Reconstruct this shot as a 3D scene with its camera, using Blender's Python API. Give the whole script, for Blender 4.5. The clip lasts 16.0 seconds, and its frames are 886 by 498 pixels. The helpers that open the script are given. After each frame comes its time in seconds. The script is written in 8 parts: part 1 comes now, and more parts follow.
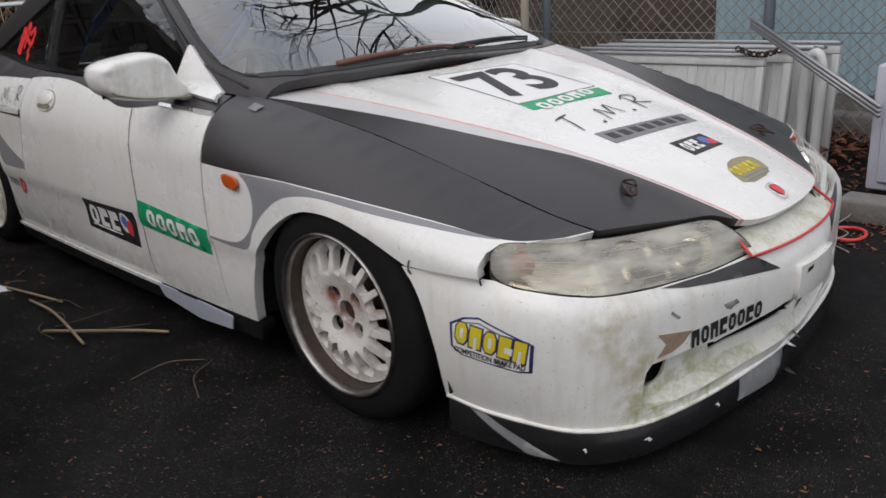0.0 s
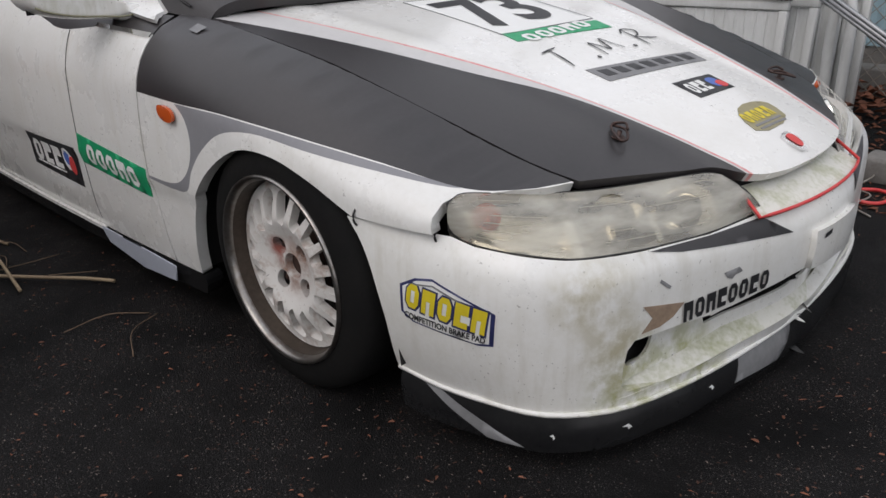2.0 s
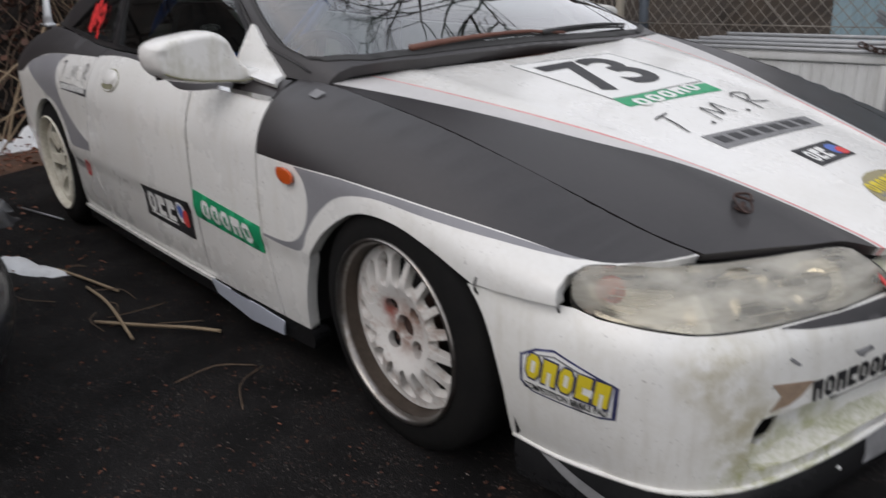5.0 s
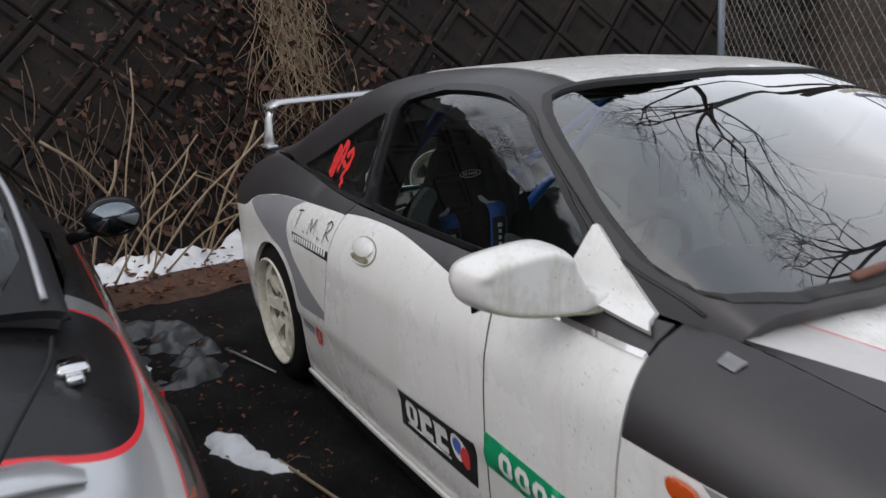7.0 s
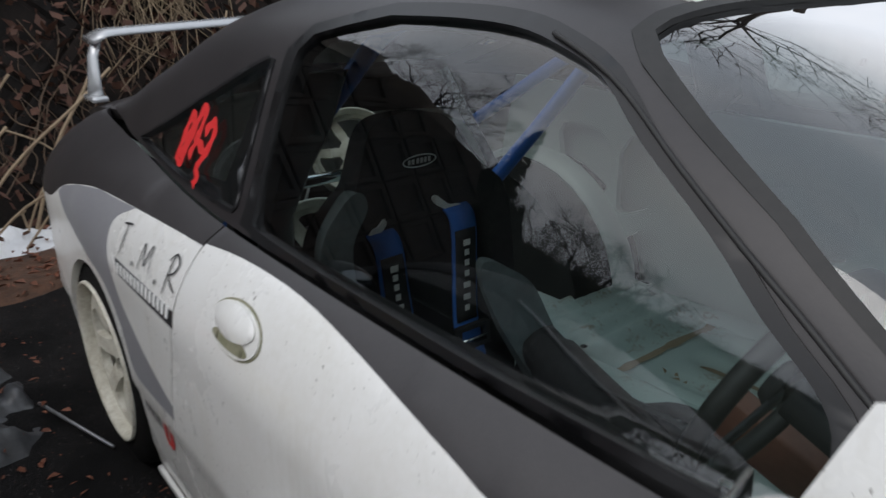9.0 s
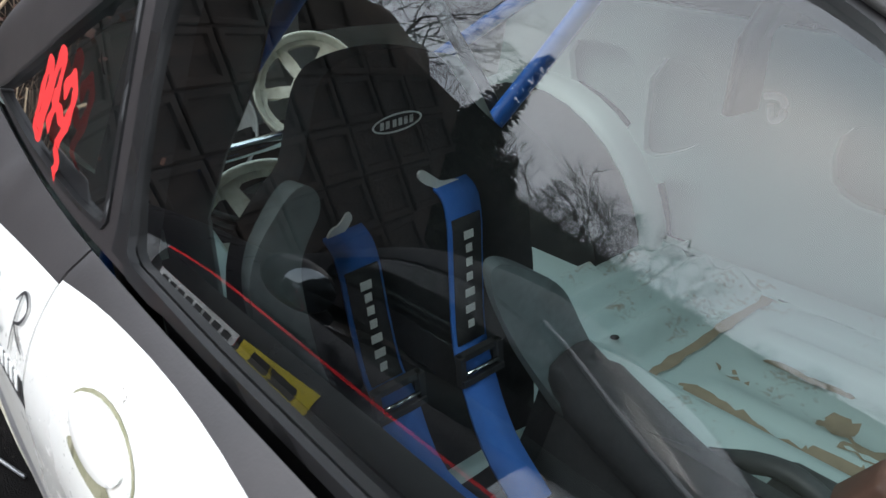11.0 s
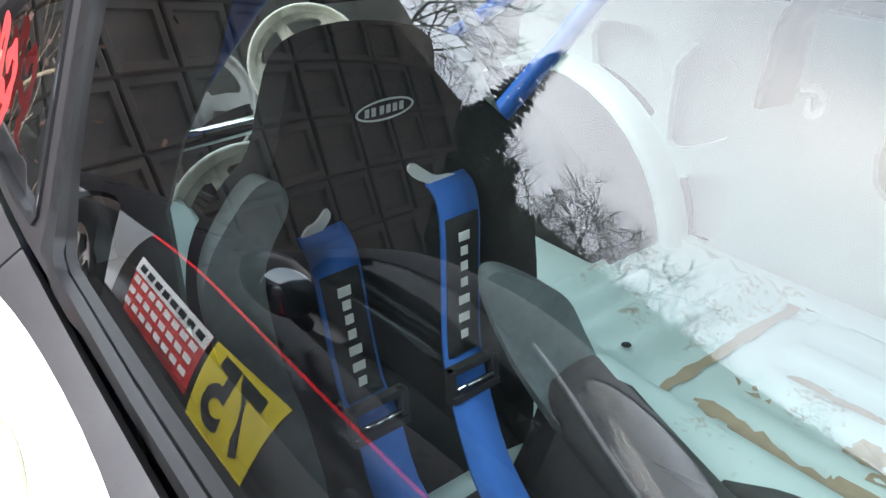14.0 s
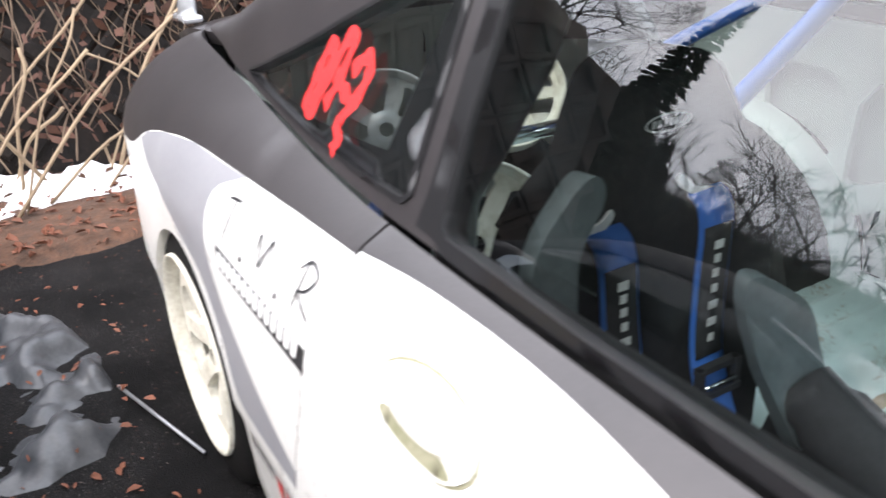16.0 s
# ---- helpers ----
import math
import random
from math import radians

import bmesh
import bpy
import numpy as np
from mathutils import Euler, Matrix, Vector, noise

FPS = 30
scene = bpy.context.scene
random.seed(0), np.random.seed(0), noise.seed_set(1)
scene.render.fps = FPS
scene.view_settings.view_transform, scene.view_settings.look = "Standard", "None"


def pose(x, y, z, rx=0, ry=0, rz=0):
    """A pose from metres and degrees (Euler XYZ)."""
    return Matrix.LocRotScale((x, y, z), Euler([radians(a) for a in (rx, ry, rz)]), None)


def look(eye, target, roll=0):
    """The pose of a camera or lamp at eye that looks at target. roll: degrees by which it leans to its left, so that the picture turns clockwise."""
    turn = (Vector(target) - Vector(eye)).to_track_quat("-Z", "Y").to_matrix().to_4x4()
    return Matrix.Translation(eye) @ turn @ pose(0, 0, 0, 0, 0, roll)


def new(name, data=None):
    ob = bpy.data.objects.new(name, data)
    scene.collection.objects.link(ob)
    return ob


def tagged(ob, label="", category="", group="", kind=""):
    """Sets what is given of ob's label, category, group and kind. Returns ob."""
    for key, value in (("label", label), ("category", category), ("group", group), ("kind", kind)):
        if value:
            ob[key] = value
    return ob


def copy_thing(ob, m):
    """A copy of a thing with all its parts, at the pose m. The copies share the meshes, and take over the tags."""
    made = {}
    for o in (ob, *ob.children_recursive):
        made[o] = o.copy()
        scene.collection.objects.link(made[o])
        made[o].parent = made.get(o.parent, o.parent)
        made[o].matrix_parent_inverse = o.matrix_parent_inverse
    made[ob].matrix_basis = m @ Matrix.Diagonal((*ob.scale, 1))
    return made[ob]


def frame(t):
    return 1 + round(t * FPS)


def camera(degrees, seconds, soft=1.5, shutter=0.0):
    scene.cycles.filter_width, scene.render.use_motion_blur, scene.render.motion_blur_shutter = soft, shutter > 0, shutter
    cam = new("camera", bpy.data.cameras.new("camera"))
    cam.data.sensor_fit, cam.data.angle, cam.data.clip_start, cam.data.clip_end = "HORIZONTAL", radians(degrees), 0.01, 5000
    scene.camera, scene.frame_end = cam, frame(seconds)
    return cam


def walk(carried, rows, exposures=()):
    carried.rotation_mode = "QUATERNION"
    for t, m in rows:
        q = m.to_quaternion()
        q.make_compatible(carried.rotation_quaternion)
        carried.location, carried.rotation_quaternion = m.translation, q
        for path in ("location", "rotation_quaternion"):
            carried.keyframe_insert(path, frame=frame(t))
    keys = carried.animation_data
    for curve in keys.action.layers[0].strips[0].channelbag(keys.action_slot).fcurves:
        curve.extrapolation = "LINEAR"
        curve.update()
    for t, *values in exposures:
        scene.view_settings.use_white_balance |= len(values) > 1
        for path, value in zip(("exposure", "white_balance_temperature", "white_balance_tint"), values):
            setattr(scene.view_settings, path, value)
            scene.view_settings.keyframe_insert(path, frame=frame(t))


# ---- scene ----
from mathutils import geometry

cam = camera(57.8, 16.0, soft=1.5, shutter=0.5)
PATH = [
    (0, (1.465, -1.897, 1.078), (0.127, -0.566, 0.417), -4.1),
    (0.5, (1.408, -1.746, 1.027), (0.069, -0.43, 0.337), -2.3),
    (1, (1.379, -1.686, 0.989), (0.05, -0.393, 0.239), -2.9),
    (1.5, (1.373, -1.659, 0.981), (0.051, -0.374, 0.204), -2.4),
    (2, (1.372, -1.65, 0.981), (0.039, -0.373, 0.211), -2.7),
    (2.5, (1.382, -1.639, 0.982), (0.051, -0.357, 0.216), -2.4),
    (3, (1.382, -1.636, 0.983), (0.053, -0.355, 0.215), -2.5),
    (3.2, (1.385, -1.633, 0.985), (0.054, -0.352, 0.217), -2.7),
    (5.3, (1.247, -1.739, 1.069), (-0.283, -0.617, 0.438), -3.6),
    (5.5, (1.165, -1.756, 1.096), (-0.407, -0.681, 0.483), -3.8),
    (6, (0.927, -1.789, 1.171), (-0.671, -0.761, 0.546), -3.7),
    (6.5, (0.693, -1.769, 1.232), (-0.951, -0.794, 0.643), -3.5),
    (7, (0.413, -1.639, 1.274), (-1.292, -0.721, 0.771), -4.1),
    (7.5, (0.13, -1.529, 1.258), (-1.557, -0.596, 0.726), -3.0),
    (8, (-0.152, -1.452, 1.246), (-1.753, -0.41, 0.655), -3.3),
    (8.5, (-0.386, -1.347, 1.215), (-1.941, -0.275, 0.555), -3.1),
    (9, (-0.559, -1.19, 1.212), (-2.077, -0.079, 0.535), -2.8),
    (9.5, (-0.714, -1.089, 1.193), (-2.18, 0.019, 0.404), -2.6),
    (9.7, (-0.783, -1.058, 1.193), (-2.226, 0.064, 0.38), -3.1),
    (11.8, (-0.986, -0.836, 1.151), (-2.411, 0.221, 0.228), -4.0),
    (12, (-0.989, -0.825, 1.151), (-2.415, 0.226, 0.223), -3.8),
    (12.5, (-1.001, -0.811, 1.149), (-2.434, 0.226, 0.215), -3.5),
    (13, (-1.021, -0.801, 1.143), (-2.464, 0.222, 0.211), -3.2),
    (13.5, (-1.033, -0.797, 1.14), (-2.472, 0.228, 0.203), -3.2),
    (14, (-1.041, -0.797, 1.139), (-2.479, 0.228, 0.2), -3.0),
    (14.5, (-1.039, -0.798, 1.142), (-2.486, 0.219, 0.207), -3.1),
    (15, (-1.044, -0.84, 1.145), (-2.524, 0.153, 0.236), -3.1),
    (15.5, (-1.059, -0.934, 1.15), (-2.605, -0.011, 0.278), -2.3),
    (16, (-1.097, -1.075, 1.136), (-2.67, -0.156, 0.309), -2.6),
]
walk(cam, [(t, look(eye, target, roll)) for t, eye, target, roll in PATH],
     exposures=[(0.0, -0.08, 6650, 15), (5.5, -0.12, 6620, 15), (6.0, -0.2, 6600, 15), (6.5, -0.24, 6550, 15), (7.0, -0.06, 6500, 14), (7.5, 0.06, 6500, 14), (8.0, 0.0, 6450, 13), (9.0, -0.1, 6400, 12), (9.7, 0.1, 6350, 11), (11.8, 1.9, 6300, 10), (12.5, 2.1, 6300, 10), (13.5, 2.4, 6300, 10), (15.0, 2.48, 6350, 11), (15.5, 2.5, 6400, 12), (16.0, 2.05, 6550, 16)])

# ---- world and light: an overcast winter day ----
world = bpy.data.worlds.new("sky")
scene.world = world
world.use_nodes = True
wn, wl = world.node_tree.nodes, world.node_tree.links
wn.clear()
w_out, w_bg = wn.new("ShaderNodeOutputWorld"), wn.new("ShaderNodeBackground")
w_sky = wn.new("ShaderNodeTexSky")
w_sky.sky_type, w_sky.sun_disc = "NISHITA", False
w_sky.sun_elevation, w_sky.sun_rotation, w_sky.dust_density = radians(48), radians(200), 3.0
w_co, w_noise, w_ramp, w_mix = (wn.new("ShaderNode" + n) for n in ("TexCoord", "TexNoise", "ValToRGB", "MixRGB"))
w_noise.inputs["Scale"].default_value, w_noise.inputs["Detail"].default_value = 1.6, 5.0
w_ramp.color_ramp.elements[0].position, w_ramp.color_ramp.elements[0].color = 0.36, (6.6, 7.3, 8.0, 1)
w_ramp.color_ramp.elements[1].position, w_ramp.color_ramp.elements[1].color = 0.66, (9.9, 10.1, 10.3, 1)
w_mix.inputs[0].default_value = 0.85
wl.new(w_co.outputs["Generated"], w_noise.inputs["Vector"])
wl.new(w_noise.outputs["Fac"], w_ramp.inputs[0])
wl.new(w_sky.outputs[0], w_mix.inputs[1])
wl.new(w_ramp.outputs[0], w_mix.inputs[2])
wl.new(w_mix.outputs[0], w_bg.inputs[0])
w_bg.inputs[1].default_value = 0.14
wl.new(w_bg.outputs[0], w_out.inputs[0])
sun = new("sun", bpy.data.lights.new("sun", "SUN"))
sun.data.energy, sun.data.angle, sun.data.color = 0.7, radians(35), (1.0, 0.97, 0.92)
sun.matrix_world = look((1.5, -6, 7), (0, 0, 0))


# ---- materials ----
def material(name, base, rough=0.5, metal=0.0, second=None, scale=6.0, amount=0.5, fine=90.0, bump=0.0, bump_scale=60.0, coat=0.0, spec=0.5,
             lo=0.35, hi=0.65, rough_var=0.0, per_object=0.0, stretch=None):
    """A node material: base mixed with a second colour by two noises (stains and grain), with relief and uneven gloss."""
    m = bpy.data.materials.new(name)
    m.use_nodes = True
    n, l = m.node_tree.nodes, m.node_tree.links
    b = n["Principled BSDF"]
    b.inputs["Roughness"].default_value, b.inputs["Metallic"].default_value = rough, metal
    b.inputs["Coat Weight"].default_value, b.inputs["Specular IOR Level"].default_value = coat, spec
    b.inputs["Coat Roughness"].default_value = 0.08
    co = n.new("ShaderNodeTexCoord")
    vec = co.outputs["Object"]
    if stretch:
        mp = n.new("ShaderNodeMapping")
        mp.inputs["Scale"].default_value = stretch
        l.new(vec, mp.inputs["Vector"])
        vec = mp.outputs[0]
    big, small = n.new("ShaderNodeTexNoise"), n.new("ShaderNodeTexNoise")
    big.inputs["Scale"].default_value, big.inputs["Detail"].default_value, big.inputs["Roughness"].default_value = scale, 6.0, 0.65
    small.inputs["Scale"].default_value, small.inputs["Detail"].default_value = fine, 3.0
    l.new(vec, big.inputs["Vector"]), l.new(vec, small.inputs["Vector"])
    add = n.new("ShaderNodeMath")
    add.operation = "MULTIPLY_ADD"
    add.inputs[1].default_value, add.inputs[2].default_value = 0.3, 0.0
    l.new(small.outputs["Fac"], add.inputs[0])
    sm = n.new("ShaderNodeMath")
    sm.operation = "MULTIPLY_ADD"
    sm.inputs[1].default_value = 0.7
    l.new(big.outputs["Fac"], sm.inputs[0]), l.new(add.outputs[0], sm.inputs[2])
    ramp = n.new("ShaderNodeMapRange")
    ramp.inputs["From Min"].default_value, ramp.inputs["From Max"].default_value, ramp.inputs["To Max"].default_value = lo, hi, amount
    l.new(sm.outputs[0], ramp.inputs["Value"])
    mix = n.new("ShaderNodeMixRGB")
    mix.inputs[1].default_value = (*base, 1)
    mix.inputs[2].default_value = (*(second or tuple(c * 0.7 for c in base)), 1)
    l.new(ramp.outputs[0], mix.inputs[0])
    col = mix.outputs[0]
    if per_object:
        oi, hsv, mr = n.new("ShaderNodeObjectInfo"), n.new("ShaderNodeHueSaturation"), n.new("ShaderNodeMapRange")
        mr.inputs["To Min"].default_value, mr.inputs["To Max"].default_value = 1 - per_object, 1 + per_object
        l.new(oi.outputs["Random"], mr.inputs["Value"]), l.new(mr.outputs[0], hsv.inputs["Value"])
        l.new(col, hsv.inputs["Color"])
        col = hsv.outputs[0]
    l.new(col, b.inputs["Base Color"])
    if rough_var:
        rr = n.new("ShaderNodeMapRange")
        rr.inputs["To Min"].default_value, rr.inputs["To Max"].default_value = max(rough - rough_var, 0.02), min(rough + rough_var, 1)
        l.new(big.outputs["Fac"], rr.inputs["Value"]), l.new(rr.outputs[0], b.inputs["Roughness"])
    if bump:
        bn, bp = n.new("ShaderNodeTexNoise"), n.new("ShaderNodeBump")
        bn.inputs["Scale"].default_value, bn.inputs["Detail"].default_value = bump_scale, 4.0
        bp.inputs["Strength"].default_value, bp.inputs["Distance"].default_value = bump, 0.01
        l.new(vec, bn.inputs["Vector"]), l.new(bn.outputs["Fac"], bp.inputs["Height"]), l.new(bp.outputs[0], b.inputs["Normal"])
    return m


def glass(name, tint, gloss=1.0):
    """Thin glass: clear with the tint, and mirror-like by its Fresnel gloss."""
    m = bpy.data.materials.new(name)
    m.use_nodes = True
    n, l = m.node_tree.nodes, m.node_tree.links
    n.clear()
    out, mix, tr, gl, fr, mu = (n.new("ShaderNode" + k) for k in ("OutputMaterial", "MixShader", "BsdfTransparent", "BsdfGlossy", "Fresnel", "Math"))
    tr.inputs[0].default_value = (*tint, 1)
    gl.inputs["Roughness"].default_value = 0.0
    fr.inputs["IOR"].default_value = 1.52
    mu.operation, mu.use_clamp = "MULTIPLY", True
    mu.inputs[1].default_value = gloss
    l.new(fr.outputs[0], mu.inputs[0]), l.new(mu.outputs[0], mix.inputs[0])
    l.new(tr.outputs[0], mix.inputs[1]), l.new(gl.outputs[0], mix.inputs[2]), l.new(mix.outputs[0], out.inputs[0])
    return m


def weather(m, streak=(0.36, 0.31, 0.20), amount=0.5, speck=(0.10, 0.08, 0.06), blots=(), speck_scale=130.0, level=0.685):
    """Runs of dirt down the sides, small chips, and blots of moss at given places."""
    n, l = m.node_tree.nodes, m.node_tree.links
    b = n["Principled BSDF"]
    co = n.new("ShaderNodeTexCoord").outputs["Object"]

    def over(fac, colour):
        mix = n.new("ShaderNodeMixRGB")
        l.new(b.inputs["Base Color"].links[0].from_socket, mix.inputs[1])
        mix.inputs[2].default_value = (*colour, 1)
        l.new(fac, mix.inputs[0]), l.new(mix.outputs[0], b.inputs["Base Color"])

    def spots(scale, lo, hi, top, stretch=None, detail=4.0):
        t, mr, vec = n.new("ShaderNodeTexNoise"), n.new("ShaderNodeMapRange"), co
        if stretch:
            mp = n.new("ShaderNodeMapping")
            mp.inputs["Scale"].default_value = stretch
            l.new(co, mp.inputs["Vector"])
            vec = mp.outputs[0]
        t.inputs["Scale"].default_value, t.inputs["Detail"].default_value, t.inputs["Roughness"].default_value = scale, detail, 0.6
        mr.inputs["From Min"].default_value, mr.inputs["From Max"].default_value, mr.inputs["To Max"].default_value = lo, hi, top
        l.new(vec, t.inputs["Vector"]), l.new(t.outputs["Fac"], mr.inputs["Value"])
        return mr.outputs[0]

    def times(a, c):
        mu = n.new("ShaderNodeMath")
        mu.operation = "MULTIPLY"
        l.new(a, mu.inputs[0]), l.new(c, mu.inputs[1])
        return mu.outputs[0]

    if amount:
        over(times(spots(1.0, 0.50, 0.72, amount, (34, 34, 3.0)), spots(2.3, 0.42, 0.62, 1.0)), streak)
    over(times(spots(speck_scale, level, level + 0.03, 0.85, None, 2.0), spots(4.0, 0.40, 0.6, 1.0)), speck)
    for place, size, colour in blots:
        d, mr = n.new("ShaderNodeVectorMath"), n.new("ShaderNodeMapRange")
        d.operation = "DISTANCE"
        d.inputs[1].default_value = place
        mr.inputs["From Min"].default_value, mr.inputs["From Max"].default_value = size, size * 0.35
        l.new(co, d.inputs[0]), l.new(d.outputs["Value"], mr.inputs["Value"])
        over(times(mr.outputs[0], spots(26.0, 0.36, 0.62, 0.85)), colour)
    return m


M = {}
M["white"] = material("old_white_paint", (0.78, 0.775, 0.75), 0.28, second=(0.62, 0.60, 0.54), scale=3.0, amount=0.55, coat=0.35, rough_var=0.1, lo=0.42, hi=0.75)
weather(M["white"], amount=0.22)
M["charcoal"] = material("charcoal_vinyl", (0.023, 0.0205, 0.0215), 0.37, spec=0.62, second=(0.040, 0.035, 0.036), scale=4.0, amount=0.6, bump=0.03, bump_scale=300, rough_var=0.08)
M["grey"] = material("grey_vinyl", (0.22, 0.22, 0.235), 0.45, second=(0.28, 0.28, 0.29), scale=5.0, amount=0.6)
M["black"] = material("black_rubber", (0.018, 0.018, 0.018), 0.6, second=(0.04, 0.038, 0.036), scale=9, amount=0.6)
M["tyre"] = material("tyre_rubber", (0.007, 0.007, 0.0072), 0.8, second=(0.014, 0.013, 0.012), scale=12, amount=0.6, bump=0.1, bump_scale=80, spec=0.15)
# Near-black tones: real dark parts, and shade painted into gaps and recesses.
M["gap"] = material("gap_and_shade", (0.008, 0.008, 0.008), 0.9)
M["under"] = material("underbody_and_shade", (0.014, 0.013, 0.013), 0.9)
M["red"] = material("red_tape", (0.62, 0.03, 0.035), 0.45, second=(0.7, 0.12, 0.1), amount=0.5, scale=14)
M["pink"] = material("faded_red_stripe", (0.62, 0.16, 0.16), 0.5, second=(0.75, 0.5, 0.47), amount=0.8, scale=20)
M["rim"] = material("dirty_white_wheel_paint", (0.68, 0.66, 0.63), 0.4, second=(0.30, 0.17, 0.11), scale=11, amount=0.85, lo=0.50, hi=0.72)
weather(M["rim"], amount=0.0, blots=[((0, -0.06, 0), 0.085, (0.23, 0.085, 0.04)), ((-0.045, -0.06, 0.03), 0.04, (0.30, 0.06, 0.04))])
M["steel"] = material("polished_rim_metal", (0.36, 0.35, 0.335), 0.3, 0.95, second=(0.14, 0.10, 0.075), scale=18, amount=0.7)
M["rust"] = material("rusty_hub", (0.055, 0.024, 0.016), 0.85, second=(0.02, 0.012, 0.010), scale=30, amount=0.8)
M["clip"] = material("tarnished_clip", (0.045, 0.030, 0.026), 0.4, 0.5, second=(0.10, 0.05, 0.04), scale=60)
M["barrel"] = material("brake_dusted_barrel", (0.10, 0.078, 0.062), 0.5, 0.5, second=(0.035, 0.026, 0.02), scale=14, amount=0.8)
M["cream"] = material("cream_wheel_paint", (0.82, 0.80, 0.70), 0.4, second=(0.4, 0.35, 0.25), scale=16, amount=0.7)
M["green"] = material("green_decal", (0.0, 0.30, 0.12), 0.45, second=(0.02, 0.36, 0.17), amount=0.4)
M["decal_black"] = material("black_decal", (0.02, 0.02, 0.022), 0.5)
M["decal_white"] = material("white_decal", (0.8, 0.8, 0.78), 0.45, second=(0.68, 0.68, 0.65), amount=0.4)
M["decal_yellow"] = material("yellow_decal", (0.75, 0.6, 0.03), 0.45)
M["decal_navy"] = material("navy_decal", (0.03, 0.035, 0.12), 0.45)
M["decal_grey"] = material("faded_grey_decal", (0.16, 0.16, 0.165), 0.5, second=(0.26, 0.26, 0.26), amount=0.6, scale=30)
M["gold"] = material("faded_gold_decal", (0.32, 0.28, 0.15), 0.5, second=(0.2, 0.18, 0.12), scale=40)
M["blue"] = material("blue_decal", (0.08, 0.16, 0.5), 0.45)
M["silver"] = material("silver_paint", (0.56, 0.57, 0.58), 0.25, 0.55, second=(0.48, 0.49, 0.5), scale=5, amount=0.5, coat=0.5)
M["chrome"] = material("chrome", (0.8, 0.8, 0.8), 0.08, 1.0)
M["galv"] = material("galvanised_steel", (0.42, 0.43, 0.44), 0.45, 0.7, second=(0.3, 0.3, 0.31), scale=20, amount=0.6)
M["glass"] = glass("window_glass", (0.79, 0.88, 0.88), 2.3)
M["windscreen"] = glass("windscreen_glass", (0.66, 0.76, 0.76), 3.6)
M["amber"] = material("amber_plastic", (0.55, 0.085, 0.012), 0.25, second=(0.5, 0.09, 0.02), scale=40, coat=0.5)
M["brown"] = material("faded_brown_plastic", (0.13, 0.05, 0.035), 0.6, second=(0.2, 0.09, 0.06), scale=14, amount=0.7)
M["chin"] = material("weathered_chin_rubber", (0.008, 0.008, 0.009), 0.26, spec=0.3, second=(0.022, 0.022, 0.022), scale=4, amount=0.6)


# ---- mesh helpers ----
def empty(name, label, category, group=""):
    return tagged(new(name), label, category, group)


def part(name, bm, mat, parent=None, label="", smooth=True):
    """Links a bmesh as one mesh object under a thing or a part."""
    me = bpy.data.meshes.new(name)
    if smooth:
        for f in bm.faces:
            f.smooth = True
    bm.to_mesh(me)
    bm.free()
    ob = new(name, me)
    for one in mat if isinstance(mat, (list, tuple)) else (mat,):
        me.materials.append(one)
    ob.parent = parent
    return tagged(ob, label) if label else ob


def mesh_of(verts, faces):
    bm = bmesh.new()
    vs = [bm.verts.new(v) for v in verts]
    for f in faces:
        if len(set(f)) > 2:
            bm.faces.new([vs[i] for i in f])
    return bm


def mirrored(bm):
    """A copy of a bmesh mirrored to the car's left side."""
    out = bm.copy()
    for v in out.verts:
        v.co.y = -v.co.y
    bmesh.ops.reverse_faces(out, faces=out.faces[:])
    return out


def inside(poly, pts):
    """Which of the points lie in the polygon."""
    x, y = pts[:, 0], pts[:, 1]
    hit = np.zeros(len(pts), bool)
    for (x1, y1), (x2, y2) in zip(poly, np.roll(poly, -1, axis=0)):
        cross = (y1 > y) != (y2 > y)
        with np.errstate(divide="ignore", invalid="ignore"):
            hit ^= cross & (x < (x2 - x1) * (y - y1) / (y2 - y1) + x1)
    return hit


def dense(poly, step):
    out = []
    for p, q in zip(poly, poly[1:] + poly[:1]):
        n = max(1, int(math.ceil(math.dist(p, q) / step)))
        out += [(p[0] + (q[0] - p[0]) * k / n, p[1] + (q[1] - p[1]) * k / n) for k in range(n)]
    return out


def rounded(poly, rounds=2):
    """A polygon with its corners cut round."""
    for _ in range(rounds):
        poly = [(a[0] * s + b[0] * (1 - s), a[1] * s + b[1] * (1 - s)) for a, b in zip(poly, poly[1:] + poly[:1]) for s in (0.75, 0.25)]
    return poly


def smooth_line(pts, n=6):
    """A smooth open line through points (Catmull-Rom)."""
    p = [np.array(q, float) for q in pts]
    p = [2 * p[0] - p[1]] + p + [2 * p[-1] - p[-2]]
    out = []
    for a, b, c, d in zip(p, p[1:], p[2:], p[3:]):
        for k in range(n):
            t = k / n
            out.append(tuple(0.5 * (2 * b + (c - a) * t + (2 * a - 5 * b + 4 * c - d) * t * t + (3 * b - a - 3 * c + d) * t**3)))
    return out + [tuple(p[-2])]


